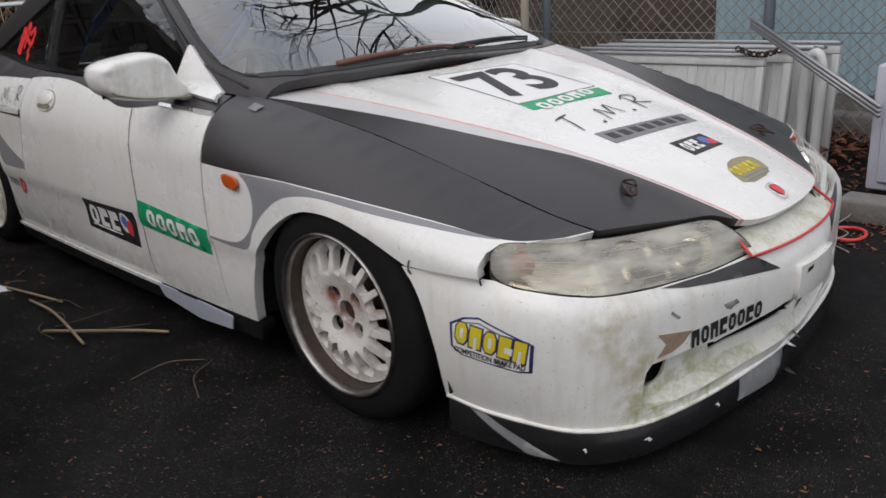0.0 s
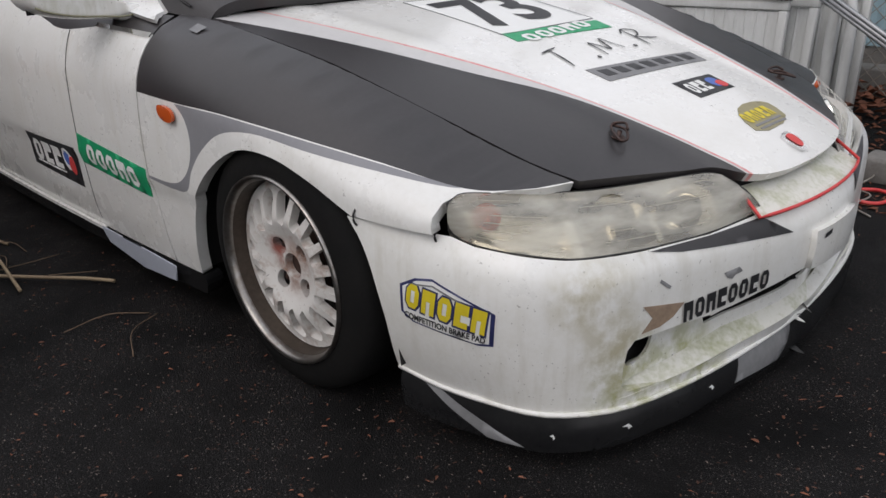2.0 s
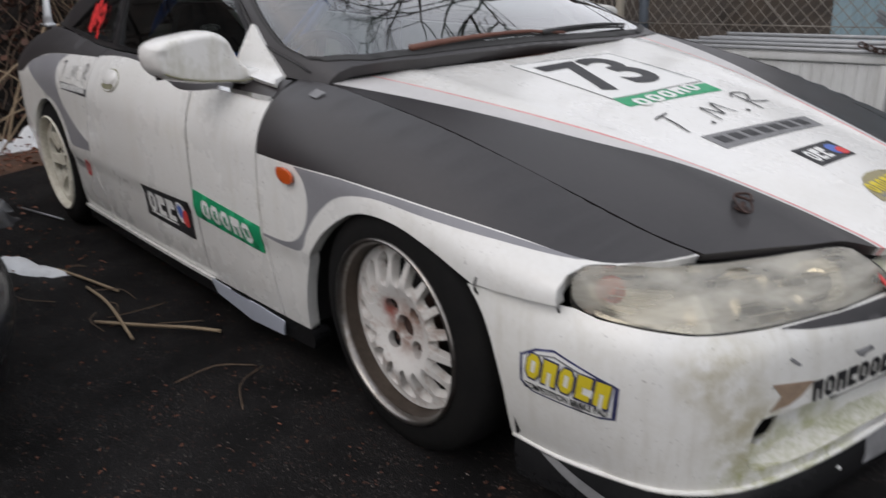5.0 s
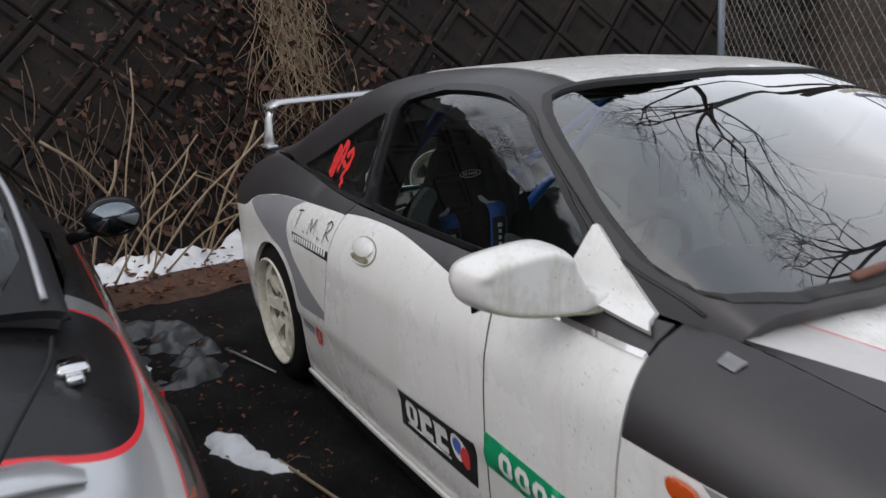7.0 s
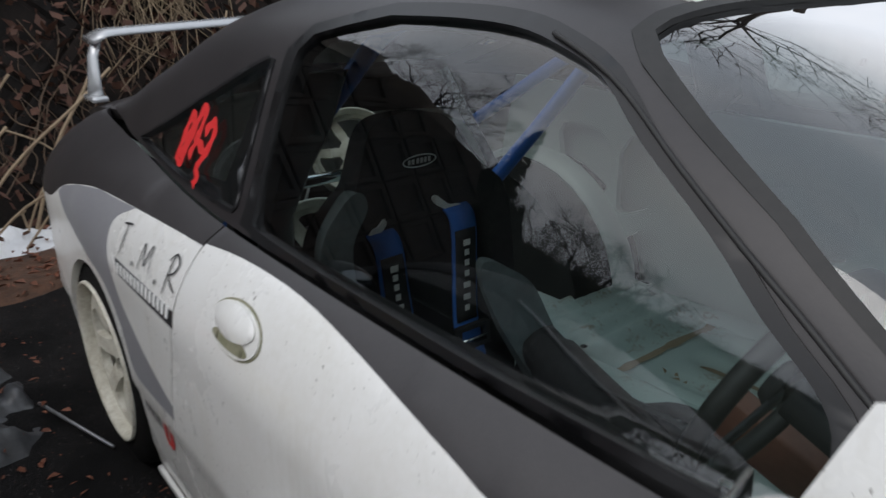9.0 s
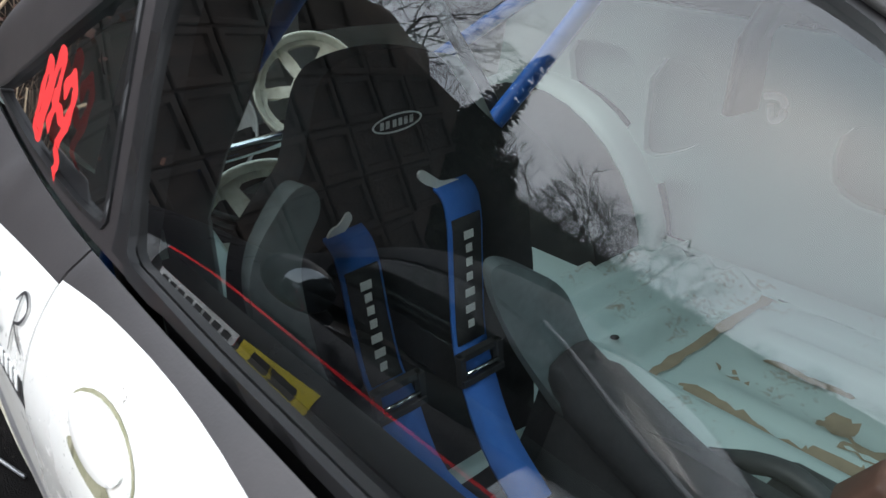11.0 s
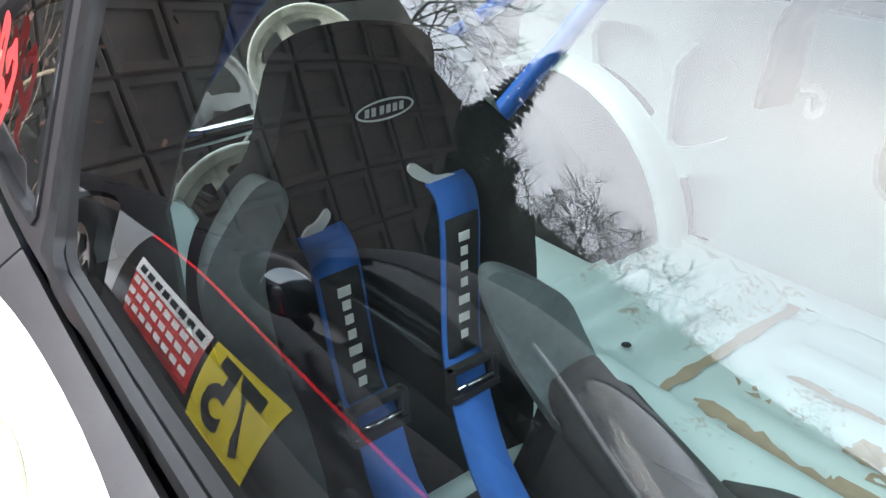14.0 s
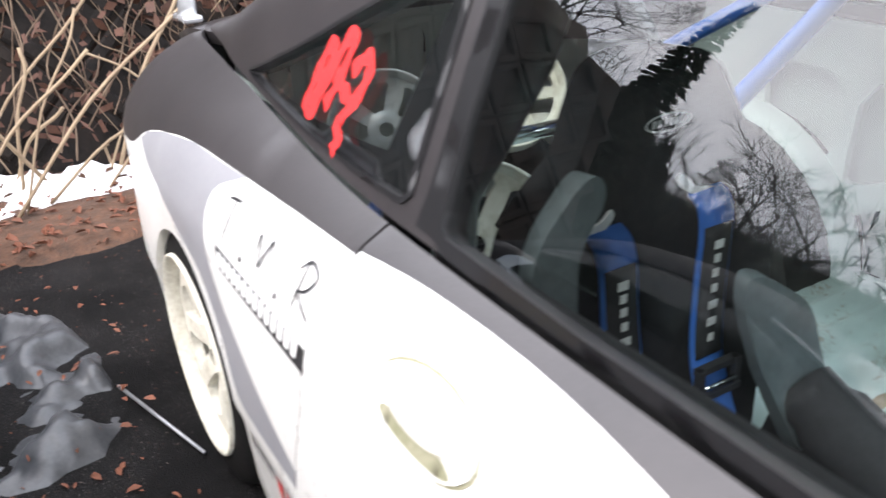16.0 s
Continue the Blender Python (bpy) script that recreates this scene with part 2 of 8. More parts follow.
def patch(outline, fn, step=0.03, holes=(), lift=0.0, rim=0.0, sign=1, grid=True, zones=()):
    """The piece of the surface fn(a, b) within an outline of (a, b), without the holes, with a rim of that depth round its edges."""
    loops = [dense(list(map(tuple, outline)), step)] + [dense(list(map(tuple, h)), step) for h in holes]
    pts, edges = [], []
    for lp in loops:
        k = len(pts)
        pts += lp
        edges += [(k + i, k + (i + 1) % len(lp)) for i in range(len(lp))]
    zone_loops = []
    for zone, _ in zones:
        lp = dense(list(map(tuple, zone)), step)
        zone_loops.append(np.array(lp))
        k = len(pts)
        pts += lp
        edges += [(k + i, k + (i + 1) % len(lp)) for i in range(len(lp))]
    rim_pts = np.array(pts)
    if grid:
        lo, hi = np.array(loops[0]).min(0), np.array(loops[0]).max(0)
        gx, gy = np.meshgrid(np.arange(lo[0] + step / 2, hi[0], step), np.arange(lo[1] + step / 2, hi[1], step))
        gx[::2] += step / 2
        g = np.stack([gx.ravel(), gy.ravel()], 1)
        if len(g):
            ok = inside(np.array(loops[0]), g)
            for h in loops[1:]:
                ok &= ~inside(np.array(h), g)
            g = g[ok]
        if len(g):
            near = np.array([np.min(np.abs(rim_pts - q).max(1)) for q in g])
            pts = pts + [tuple(q) for q in g[near > step * 0.45]]
    vs, _, faces, *_ = geometry.delaunay_2d_cdt([Vector(q) for q in pts], edges, [], 0, 1e-6)
    flat = np.array([tuple(v) for v in vs])
    tri = np.array([list(f) for f in faces])
    mid = flat[tri].mean(1)
    ok = inside(np.array(loops[0]), mid)
    for h in loops[1:]:
        ok &= ~inside(np.array(h), mid)
    tri, mid = tri[ok], mid[ok]
    kinds = np.zeros(len(tri), int)
    for lp, (_, kind) in zip(zone_loops, zones):
        kinds[inside(lp, mid)] = kind
    e = 1e-3
    place, normal = [], []
    for a, b in flat:
        p = fn(a, b)
        if not (lift or rim):
            place.append(p)
            continue
        na = fn(a + e, b) - fn(a - e, b)
        nb = fn(a, b + e) - fn(a, b - e)
        nn = np.array((na[1] * nb[2] - na[2] * nb[1], na[2] * nb[0] - na[0] * nb[2], na[0] * nb[1] - na[1] * nb[0])) * sign
        nn = nn / (math.sqrt(nn @ nn) or 1)
        normal.append(nn)
        place.append(p + nn * lift)
    bm = bmesh.new()
    bv = [bm.verts.new(p) for p in place]
    for (a, b, c), kind in zip(tri, kinds):
        try:
            bm.faces.new((bv[a], bv[b], bv[c]) if sign > 0 else (bv[c], bv[b], bv[a])).material_index = kind
        except ValueError:
            pass
    for v, nn in zip(bv, normal):
        v.normal = nn
    if rim:
        low, order = {}, {v: k for k, v in enumerate(bv)}
        for ed in [e2 for e2 in bm.edges if len(e2.link_faces) == 1]:
            f = ed.link_faces[0]
            a, b = ed.verts
            if [v for v in f.verts].index(b) != ([v for v in f.verts].index(a) + 1) % 3:
                a, b = b, a
            for v in (a, b):
                if v not in low:
                    low[v] = bm.verts.new(v.co - Vector(normal[order[v]]) * rim)
            bm.faces.new((b, a, low[a], low[b])).material_index = f.material_index
            ed.smooth = False
    loose = [v for v in bm.verts if not v.link_faces]
    bmesh.ops.delete(bm, geom=loose, context="VERTS")
    return bm


def ring(outline, grow):
    """An outline pushed outwards by grow."""
    p = np.array(outline)
    d = np.roll(p, -1, 0) - np.roll(p, 1, 0)
    n = np.stack([d[:, 1], -d[:, 0]], 1) / np.maximum(np.linalg.norm(d, axis=1), 1e-9)[:, None]
    area = np.sum(p[:, 0] * np.roll(p[:, 1], -1) - np.roll(p[:, 0], -1) * p[:, 1])
    return [tuple(q) for q in p + n * (grow if area > 0 else -grow)]


def tube(pts, radius, sides=8, close=False, squash=1.0):
    """A tube along points; radius may be a list."""
    p = [Vector(q) for q in pts]
    n = len(p)
    verts, faces = [], []
    up = Vector((0, 0, 1))
    for i, q in enumerate(p):
        d = (p[(i + 1) % n] - p[i - 1]) if close else (p[min(i + 1, n - 1)] - p[max(i - 1, 0)])
        d.normalize()
        a = d.cross(up)
        if a.length < 0.05:
            a = d.cross(Vector((1, 0, 0)))
        a.normalize()
        b = a.cross(d)
        r = radius[i] if isinstance(radius, (list, tuple)) else radius
        for k in range(sides):
            c = 2 * math.pi * k / sides
            verts.append(q + a * math.cos(c) * r + b * math.sin(c) * r * squash)
    for i in range(n if close else n - 1):
        for k in range(sides):
            a, b = i * sides + k, i * sides + (k + 1) % sides
            c, d = ((i + 1) % n) * sides + (k + 1) % sides, ((i + 1) % n) * sides + k
            faces.append((a, b, c, d))
    if not close:
        faces += [tuple(range(sides))[::-1], tuple((n - 1) * sides + k for k in range(sides))]
    return mesh_of(verts, faces)


def lathe(profile, segments=48, axis="y", close=False):
    """A turned shape from (radius, height) pairs round an axis."""
    verts, faces = [], []
    n = len(profile)
    for k in range(segments):
        c, s = math.cos(2 * math.pi * k / segments), math.sin(2 * math.pi * k / segments)
        for r, h in profile:
            verts.append({"y": (r * c, h, r * s), "z": (r * c, r * s, h), "x": (h, r * c, r * s)}[axis])
    for k in range(segments):
        for i in range(n if close else n - 1):
            a, b = k * n + i, k * n + (i + 1) % n
            c, d = ((k + 1) % segments) * n + (i + 1) % n, ((k + 1) % segments) * n + i
            faces.append((a, d, c, b))
    bm = mesh_of(verts, faces)
    bmesh.ops.remove_doubles(bm, verts=bm.verts[:], dist=1e-6)
    bmesh.ops.recalc_face_normals(bm, faces=bm.faces[:])
    return bm


def box(size, centre=(0, 0, 0), bevel=0.0, turn=None, segments=2):
    bm = bmesh.new()
    bmesh.ops.create_cube(bm, size=1)
    bmesh.ops.scale(bm, vec=size, verts=bm.verts)
    if bevel:
        bmesh.ops.bevel(bm, geom=bm.edges[:] + bm.verts[:], offset=bevel, segments=segments, affect="EDGES", profile=0.5)
    if turn:
        bmesh.ops.transform(bm, matrix=turn, verts=bm.verts)
    bmesh.ops.translate(bm, vec=centre, verts=bm.verts)
    return bm


def join(*bms):
    """Several bmeshes in one."""
    out = bms[0]
    for b in bms[1:]:
        me = bpy.data.meshes.new("tmp")
        b.to_mesh(me)
        b.free()
        out.from_mesh(me)
        bpy.data.meshes.remove(me)
    return out


def placed(bm, m):
    bmesh.ops.transform(bm, matrix=m, verts=bm.verts)
    return bm


def letters(text, size, spacing=1.0, bold=0.0, shear=0.0):
    """Flat triangles of a line of text in the plane: vertices and faces, centred."""
    cu = bpy.data.curves.new("text", "FONT")
    cu.body, cu.size, cu.align_x, cu.align_y, cu.offset, cu.space_character, cu.shear = text, size, "CENTER", "CENTER", bold, spacing, shear
    cu.resolution_u = 4
    ob = new("text", cu)
    me = bpy.data.meshes.new_from_object(ob.evaluated_get(bpy.context.evaluated_depsgraph_get()))
    vs, fs = [(v.co.x, v.co.y) for v in me.vertices], [tuple(p.vertices) for p in me.polygons]
    bpy.data.objects.remove(ob)
    bpy.data.curves.remove(cu)
    bpy.data.meshes.remove(me)
    return vs, fs


def onto(vs, fs, fn, lift=0.002, sign=1):
    """Flat shapes laid on a surface fn(a, b)."""
    e, out = 1e-3, []
    for a, b in vs:
        nn = np.cross(fn(a + e, b) - fn(a - e, b), fn(a, b + e) - fn(a, b - e)) * sign
        out.append(fn(a, b) + nn / (np.linalg.norm(nn) or 1) * lift)
    return mesh_of(out, fs if sign > 0 else [f[::-1] for f in fs])


def word(count, height, pitch, slant=0.0, narrow=0.78, seed=1):
    """A word as plain blocks, one a letter, some with a slot: outlines with their holes, centred."""
    rg, out = random.Random(seed), []
    for k in range(count):
        x0, w = (k - count / 2) * pitch, pitch * narrow
        sl = lambda pts: [(x + y * slant, y) for x, y in pts]
        h = height / 2
        kind = rg.randrange(3)
        body = [(x0, -h), (x0 + w, -h), (x0 + w, h), (x0, h)]
        if kind == 0:
            out.append((sl(rounded(body, 1)), [sl([(x0 + w * 0.34, -h * 0.5), (x0 + w * 0.66, -h * 0.5), (x0 + w * 0.66, h * 0.5), (x0 + w * 0.34, h * 0.5)])]))
        elif kind == 1:
            out.append((sl([(x0, -h), (x0 + w * 0.36, -h), (x0 + w * 0.36, h * 0.1), (x0 + w * 0.64, h * 0.1), (x0 + w * 0.64, -h), (x0 + w, -h), (x0 + w, h), (x0, h)]), []))
        else:
            out.append((sl([(x0, -h), (x0 + w, -h), (x0 + w, -h * 0.5), (x0 + w * 0.45, -h * 0.5), (x0 + w * 0.45, h * 0.1), (x0 + w, h * 0.1), (x0 + w, h), (x0, h)]), []))
    return out


def lay_word(name, shapes, fn, origin, turn, mat, parent, lift=0.0026, flip=1, across=(1.0, 0.0), up=(0.0, 1.0)):
    """Lays a word of blocks on a surface as one part."""
    c, s = math.cos(radians(turn)), math.sin(radians(turn))
    f = on_frame(fn, origin, across, up)
    spin = lambda pts: [(a * c - b * s, a * s + b * c) for a, b in pts]
    return part(name, join(*[patch(spin(o), f, 0.02, holes=[spin(h) for h in hs], lift=lift, grid=False) for o, hs in shapes]), mat, parent, smooth=False)


def on_frame(fn, origin, across, up):
    """A flat frame on a surface: its origin and its two axes in the surface's own (a, b)."""
    return lambda s, t: fn(origin[0] + across[0] * s + up[0] * t, origin[1] + across[1] * s + up[1] * t)


M["moss"] = material("grime_and_shade", (0.16, 0.16, 0.09), 0.8, second=(0.3, 0.28, 0.2), scale=30, amount=0.8)
M["mossy"] = material("mossy_white_plastic", (0.68, 0.67, 0.61), 0.5, second=(0.28, 0.30, 0.11), scale=9, amount=0.85, lo=0.46, hi=0.70)
M["bumper"] = material("scuffed_white_plastic", (0.80, 0.795, 0.765), 0.3, second=(0.66, 0.64, 0.57), scale=5, amount=0.6, coat=0.3, lo=0.42, hi=0.75, rough_var=0.1)
weather(M["bumper"], amount=0.26, blots=[((0.69, -0.53, 0.165), 0.12, (0.33, 0.33, 0.12)), ((0.67, -0.56, 0.25), 0.10, (0.44, 0.40, 0.27)), ((0.72, -0.38, 0.15), 0.12, (0.36, 0.37, 0.16)), ((0.66, -0.62, 0.36), 0.10, (0.50, 0.46, 0.34))])
M["scrape"] = material("brown_scraped_primer", (0.36, 0.26, 0.18), 0.7, second=(0.2, 0.14, 0.1), scale=40, amount=0.8)
M["spray"] = material("red_spray_paint", (0.75, 0.03, 0.03), 0.5)
M["decal_tape"] = material("pale_tape", (0.45, 0.48, 0.55), 0.4)
M["decal_pale"] = material("pale_grey_stripe", (0.53, 0.52, 0.51), 0.45, second=(0.62, 0.60, 0.59), scale=12, amount=0.7)
M["lamp_bowl"] = material("lamp_bowl", (0.62, 0.60, 0.54), 0.22, 0.75, second=(0.42, 0.39, 0.32), scale=20, amount=0.8)
M["reflector"] = material("lamp_mirror", (0.82, 0.81, 0.77), 0.10, 1.0, second=(0.62, 0.60, 0.54), scale=16, amount=0.7, rough_var=0.06)
M["lens_rib"] = material("moulded_lens_line", (0.72, 0.70, 0.64), 0.3)


def cloudy_lens():
    m = glass("cloudy_lens", (0.92, 0.88, 0.78), 1.4)
    n, l = m.node_tree.nodes, m.node_tree.links
    out, first = n["Material Output"], n["Mix Shader"]
    mix, dif, noise_n, mr, co = (n.new("ShaderNode" + k) for k in ("MixShader", "BsdfDiffuse", "TexNoise", "MapRange", "TexCoord"))
    dif.inputs[0].default_value = (0.76, 0.73, 0.64, 1)
    noise_n.inputs["Scale"].default_value, noise_n.inputs["Detail"].default_value = 1.0, 5.0
    mp = n.new("ShaderNodeMapping")
    mp.inputs["Scale"].default_value = (9, 9, 34)
    mr.inputs["From Min"].default_value, mr.inputs["From Max"].default_value = 0.36, 0.64
    mr.inputs["To Min"].default_value, mr.inputs["To Max"].default_value = 0.20, 0.50
    l.new(co.outputs["Object"], mp.inputs["Vector"]), l.new(mp.outputs[0], noise_n.inputs["Vector"]), l.new(noise_n.outputs["Fac"], mr.inputs["Value"]), l.new(mr.outputs[0], mix.inputs[0])
    l.new(first.outputs[0], mix.inputs[1]), l.new(dif.outputs[0], mix.inputs[2]), l.new(mix.outputs[0], out.inputs[0])
    return m


M["lens"] = cloudy_lens()
M["pillar"] = material("black_pillar_trim", (0.012, 0.012, 0.013), 0.35)
M["mirror_paint"] = material("grimy_white_paint", (0.78, 0.77, 0.74), 0.32, second=(0.48, 0.47, 0.38), scale=9, amount=0.75, lo=0.5, hi=0.72, coat=0.3, stretch=(1, 1, 0.5))
weather(M["mirror_paint"], amount=0.35)
M["top_cloth"] = material("dull_black_top", (0.012, 0.012, 0.013), 0.6, second=(0.022, 0.021, 0.022), scale=9, amount=0.6, spec=0.25)
M["dark_glass"] = glass("smoked_glass", (0.35, 0.45, 0.45), 1.2)
M["red_line"] = material("red_line_tape", (0.75, 0.02, 0.03), 0.4)
M["black_paint"] = material("black_car_paint", (0.009, 0.0085, 0.010), 0.30, second=(0.017, 0.016, 0.017), scale=9, amount=0.6, coat=0.04, spec=0.18, rough_var=0.12)
M["grey_paint"] = material("dark_silver_paint", (0.05, 0.052, 0.056), 0.24, 0.4, second=(0.032, 0.032, 0.035), scale=4, amount=0.6, coat=0.4)
M["dark_red"] = material("dark_red_lens", (0.055, 0.003, 0.005), 0.2, coat=0.0, spec=0.22, second=(0.09, 0.007, 0.009), scale=8)
M["amber_lens"] = material("amber_lens", (0.36, 0.075, 0.008), 0.25, spec=0.25, second=(0.16, 0.02, 0.006), scale=14, amount=0.8)
M["lamp_red"] = material("red_lens", (0.42, 0.008, 0.012), 0.25, spec=0.22, second=(0.28, 0.004, 0.008), scale=20)

# ---- car surfaces: x ahead from the front axle, y to the car's left, z up ----
def curve(*pts):
    """A smooth curve through (x, value) pairs, as a function."""
    xs, ys = [float(p[0]) for p in pts], [float(p[1]) for p in pts]
    d = [(ys[k + 1] - ys[k]) / (xs[k + 1] - xs[k]) for k in range(len(xs) - 1)]
    m = [d[0]] + [0 if a * b <= 0 else 2 * a * b / (a + b) for a, b in zip(d, d[1:])] + [d[-1]]

    def at(x):
        x, i = min(max(float(x), xs[0]), xs[-1]), 0
        while i < len(xs) - 2 and x > xs[i + 1]:
            i += 1
        h = xs[i + 1] - xs[i]
        t = (x - xs[i]) / h
        return ((2 * t**3 - 3 * t**2 + 1) * ys[i] + (t**3 - 2 * t**2 + t) * h * m[i]
                + (3 * t**2 - 2 * t**3) * ys[i + 1] + (t**3 - t**2) * h * m[i + 1])
    return at


NOSE, TAIL, AXLE = 0.825, -3.43, -2.57
half_width = curve((-2.6, 0.822), (-2.0, 0.838), (-1.3, 0.845), (-0.6, 0.838), (0.0, 0.815))


def plan_points():
    """The car's outline from above, from the middle of the tail along the right side to the middle of the nose."""
    out = []
    for k in range(81):
        a = radians(90 * k / 80)
        out.append((AXLE - (AXLE - TAIL) * abs(math.cos(a)) ** (2 / 3.2), -0.822 * abs(math.sin(a)) ** (2 / 3.2)))
    for k in range(1, 120):
        x = AXLE * (1 - k / 120)
        out.append((x, -float(half_width(x))))
    nose = smooth_line([(0.0, -0.815), (0.14, -0.812), (0.281, -0.803), (0.40, -0.783), (0.50, -0.752), (0.585, -0.708), (0.648, -0.645), (0.69, -0.565),
                        (0.725, -0.445), (0.765, -0.30), (0.802, -0.16), (0.822, -0.06), (NOSE, 0.0)], 10)
    out += [tuple(q) for q in nose]
    return np.array(out)


PLAN = plan_points()
PLAN_U = np.r_[0, np.cumsum(np.linalg.norm(np.diff(PLAN, axis=0), axis=1))]
_fine = np.linspace(0, PLAN_U[-1], 900)
_px, _py = np.interp(_fine, PLAN_U, PLAN[:, 0]), np.interp(_fine, PLAN_U, PLAN[:, 1])
for _ in range(12):
    _px[1:-1], _py[1:-1] = (_px[:-2] + 2 * _px[1:-1] + _px[2:]) / 4, (_py[:-2] + 2 * _py[1:-1] + _py[2:]) / 4
_tx, _ty = np.gradient(_px), np.gradient(_py)
_tl = np.hypot(_tx, _ty)
_nx, _ny = _ty / _tl, -_tx / _tl
for _ in range(20):
    _nx[1:-1], _ny[1:-1] = (_nx[:-2] + 2 * _nx[1:-1] + _nx[2:]) / 4, (_ny[:-2] + 2 * _ny[1:-1] + _ny[2:]) / 4
U_NOSE = float(PLAN_U[-1])


def u_of(x):
    """How far along the outline the right side has this x."""
    return float(np.interp(x, PLAN[:, 0], PLAN_U))


def u_of_y(y):
    """How far along the outline the nose has this y (negative: the right half)."""
    k = 200
    return float(np.interp(y, PLAN[k:, 1], PLAN_U[k:])) if y <= 0 else 2 * U_NOSE - u_of_y(-y)


def wall(u, z, inset):
    """A place on the car's outer wall, inset metres within its outline."""
    s = 1.0
    if u > U_NOSE:
        u, s = 2 * U_NOSE - u, -1.0
    x, y = np.interp(u, _fine, _px), np.interp(u, _fine, _py)
    nx, ny = np.interp(u, _fine, _nx), np.interp(u, _fine, _ny)
    return np.array((x - nx * inset, s * (y - ny * inset), z))


top_z = curve((-3.43, 0.80), (-3.1, 0.845), (-2.8, 0.865), (-2.46, 0.862), (-1.8, 0.815), (-1.2, 0.80), (-0.8, 0.79), (-0.6, 0.786),
              (-0.44, 0.778), (-0.2, 0.74), (0.0, 0.70), (0.3, 0.612), (0.549, 0.523))
top_in = curve((-3.43, 0.12), (-3.1, 0.24), (-2.8, 0.21), (-2.46, 0.165), (-1.8, 0.122), (-1.2, 0.118), (-0.8, 0.122), (-0.6, 0.142),
               (-0.44, 0.168), (-0.2, 0.18), (0.0, 0.19), (0.3, 0.215), (0.549, 0.212))
shoulder = curve((-3.43, 0.12), (-2.8, 0.2), (-1.8, 0.19), (-0.8, 0.18), (-0.44, 0.16), (0.0, 0.15), (0.3, 0.11), (0.549, 0.05))


def side_inset(x, z):
    zt, d, hs = float(top_z(x)), float(top_in(x)), float(shoulder(x))
    low = np.interp(z, (0.10, 0.16, 0.24, 0.375, 0.40, 0.50, 0.60), (0.055, 0.034, 0.02, 0.009, 0.0, 0.001, 0.005))
    t = (z - (zt - hs)) / hs
    if t <= 0:
        return low
    t = min(t, 1.0)
    return low + (d - low) * (1 - (1 - t**1.7) ** 0.62)


def side(x, z):
    """The right flank at x and height z (x stops at the bumper's corner)."""
    zt = float(top_z(x))
    z = min(z, zt)
    low = np.interp(z, (0.10, 0.16, 0.24, 0.375, 0.40, 0.50, 0.60), (0.055, 0.034, 0.02, 0.009, 0.0, 0.001, 0.005))
    p = wall(u_of(x), z, low)
    p[1] += side_inset(x, z) - low
    return p


def bumper_in(u, z):
    """Inset of the front bumper: its chin, bulge and rounded top."""
    u = min(u, 2 * U_NOSE - u)
    f = min(max((u - u_of(0.25)) / (U_NOSE - u_of(0.25)), 0), 1)
    tuck = np.interp(u, (4.30, 4.50, 4.64, 4.80, 4.97, 5.14, 5.37), (0.050, 0.045, 0.020, 0.006, 0.009, 0.033, 0.058))
    low = tuck * np.interp(z, (0.08, 0.10, 0.125, 0.15, 0.20, 0.25, 0.30, 0.34), (1.2, 1.12, 1.0, 0.85, 0.5, 0.24, 0.07, 0.0))
    front = np.interp(z, (0.36, 0.38, 0.40, 0.42, 0.44, 0.46, 0.48, 0.52), (0.0, 0.002, 0.008, 0.02, 0.042, 0.072, 0.11, 0.19))
    flank = np.interp(z, (0.42, 0.47, 0.53), (0.0, 0.0015, 0.012))
    w = min(f * 2.2, 1.0)
    return low + flank * (1 - w) + front * w


def bumper(u, z):
    return wall(u, z, bumper_in(u, z))


hood_mid = curve((-0.5, 0.80), (-0.3, 0.77), (0.0, 0.715), (0.3, 0.645), (0.52, 0.585), (0.65, 0.54), (0.72, 0.51), (0.77, 0.475), (0.8, 0.44))
hood_half = curve((-0.5, 0.69), (-0.44, 0.666), (-0.2, 0.644), (0.0, 0.6245), (0.1, 0.615), (0.3, 0.587), (0.45, 0.557), (0.549, 0.518), (0.8, 0.45))
hood_edge = curve((-0.5, 0.785), (-0.44, 0.778), (-0.2, 0.74), (0.0, 0.70), (0.3, 0.612), (0.549, 0.523), (0.65, 0.485), (0.72, 0.46), (0.8, 0.40))


def hood(x, y):
    w = float(hood_half(x))
    r = min(abs(y) / w, 1.0)
    zc, ze = float(hood_mid(x)), float(hood_edge(x))
    z = ze + (zc - ze) * (1 - r**2.6)
    rail = 0.30 + 0.16 * min(max((0.6 - x) / 1.0, 0), 1)
    z += 0.006 * math.exp(-((abs(y) - rail + 0.02) / 0.035) ** 2)
    return np.array((x, y, z))


cab_half = curve((-3.0, 0.56), (-2.7, 0.62), (-2.46, 0.665), (-1.8, 0.722), (-1.2, 0.728), (-0.8, 0.71), (-0.6, 0.69), (-0.44, 0.668), (-0.25, 0.62))
cab_base = curve((-3.0, 0.86), (-2.7, 0.868), (-2.46, 0.86), (-1.8, 0.815), (-1.2, 0.80), (-0.8, 0.79), (-0.6, 0.786), (-0.44, 0.772), (-0.25, 0.745))
cab_top = curve((-3.0, 0.885), (-2.8, 0.93), (-2.5, 1.035), (-2.1, 1.145), (-1.8, 1.184), (-1.45, 1.195), (-1.2, 1.176), (-1.06, 1.150), (-0.6, 0.948), (-0.33, 0.797), (-0.25, 0.752))
cab_round = curve((-3.0, 2.8), (-2.4, 4.8), (-1.8, 10.0), (-1.4, 9.5), (-1.1, 6.6), (-0.6, 4.6), (-0.3, 3.4))
LEAN = 0.58


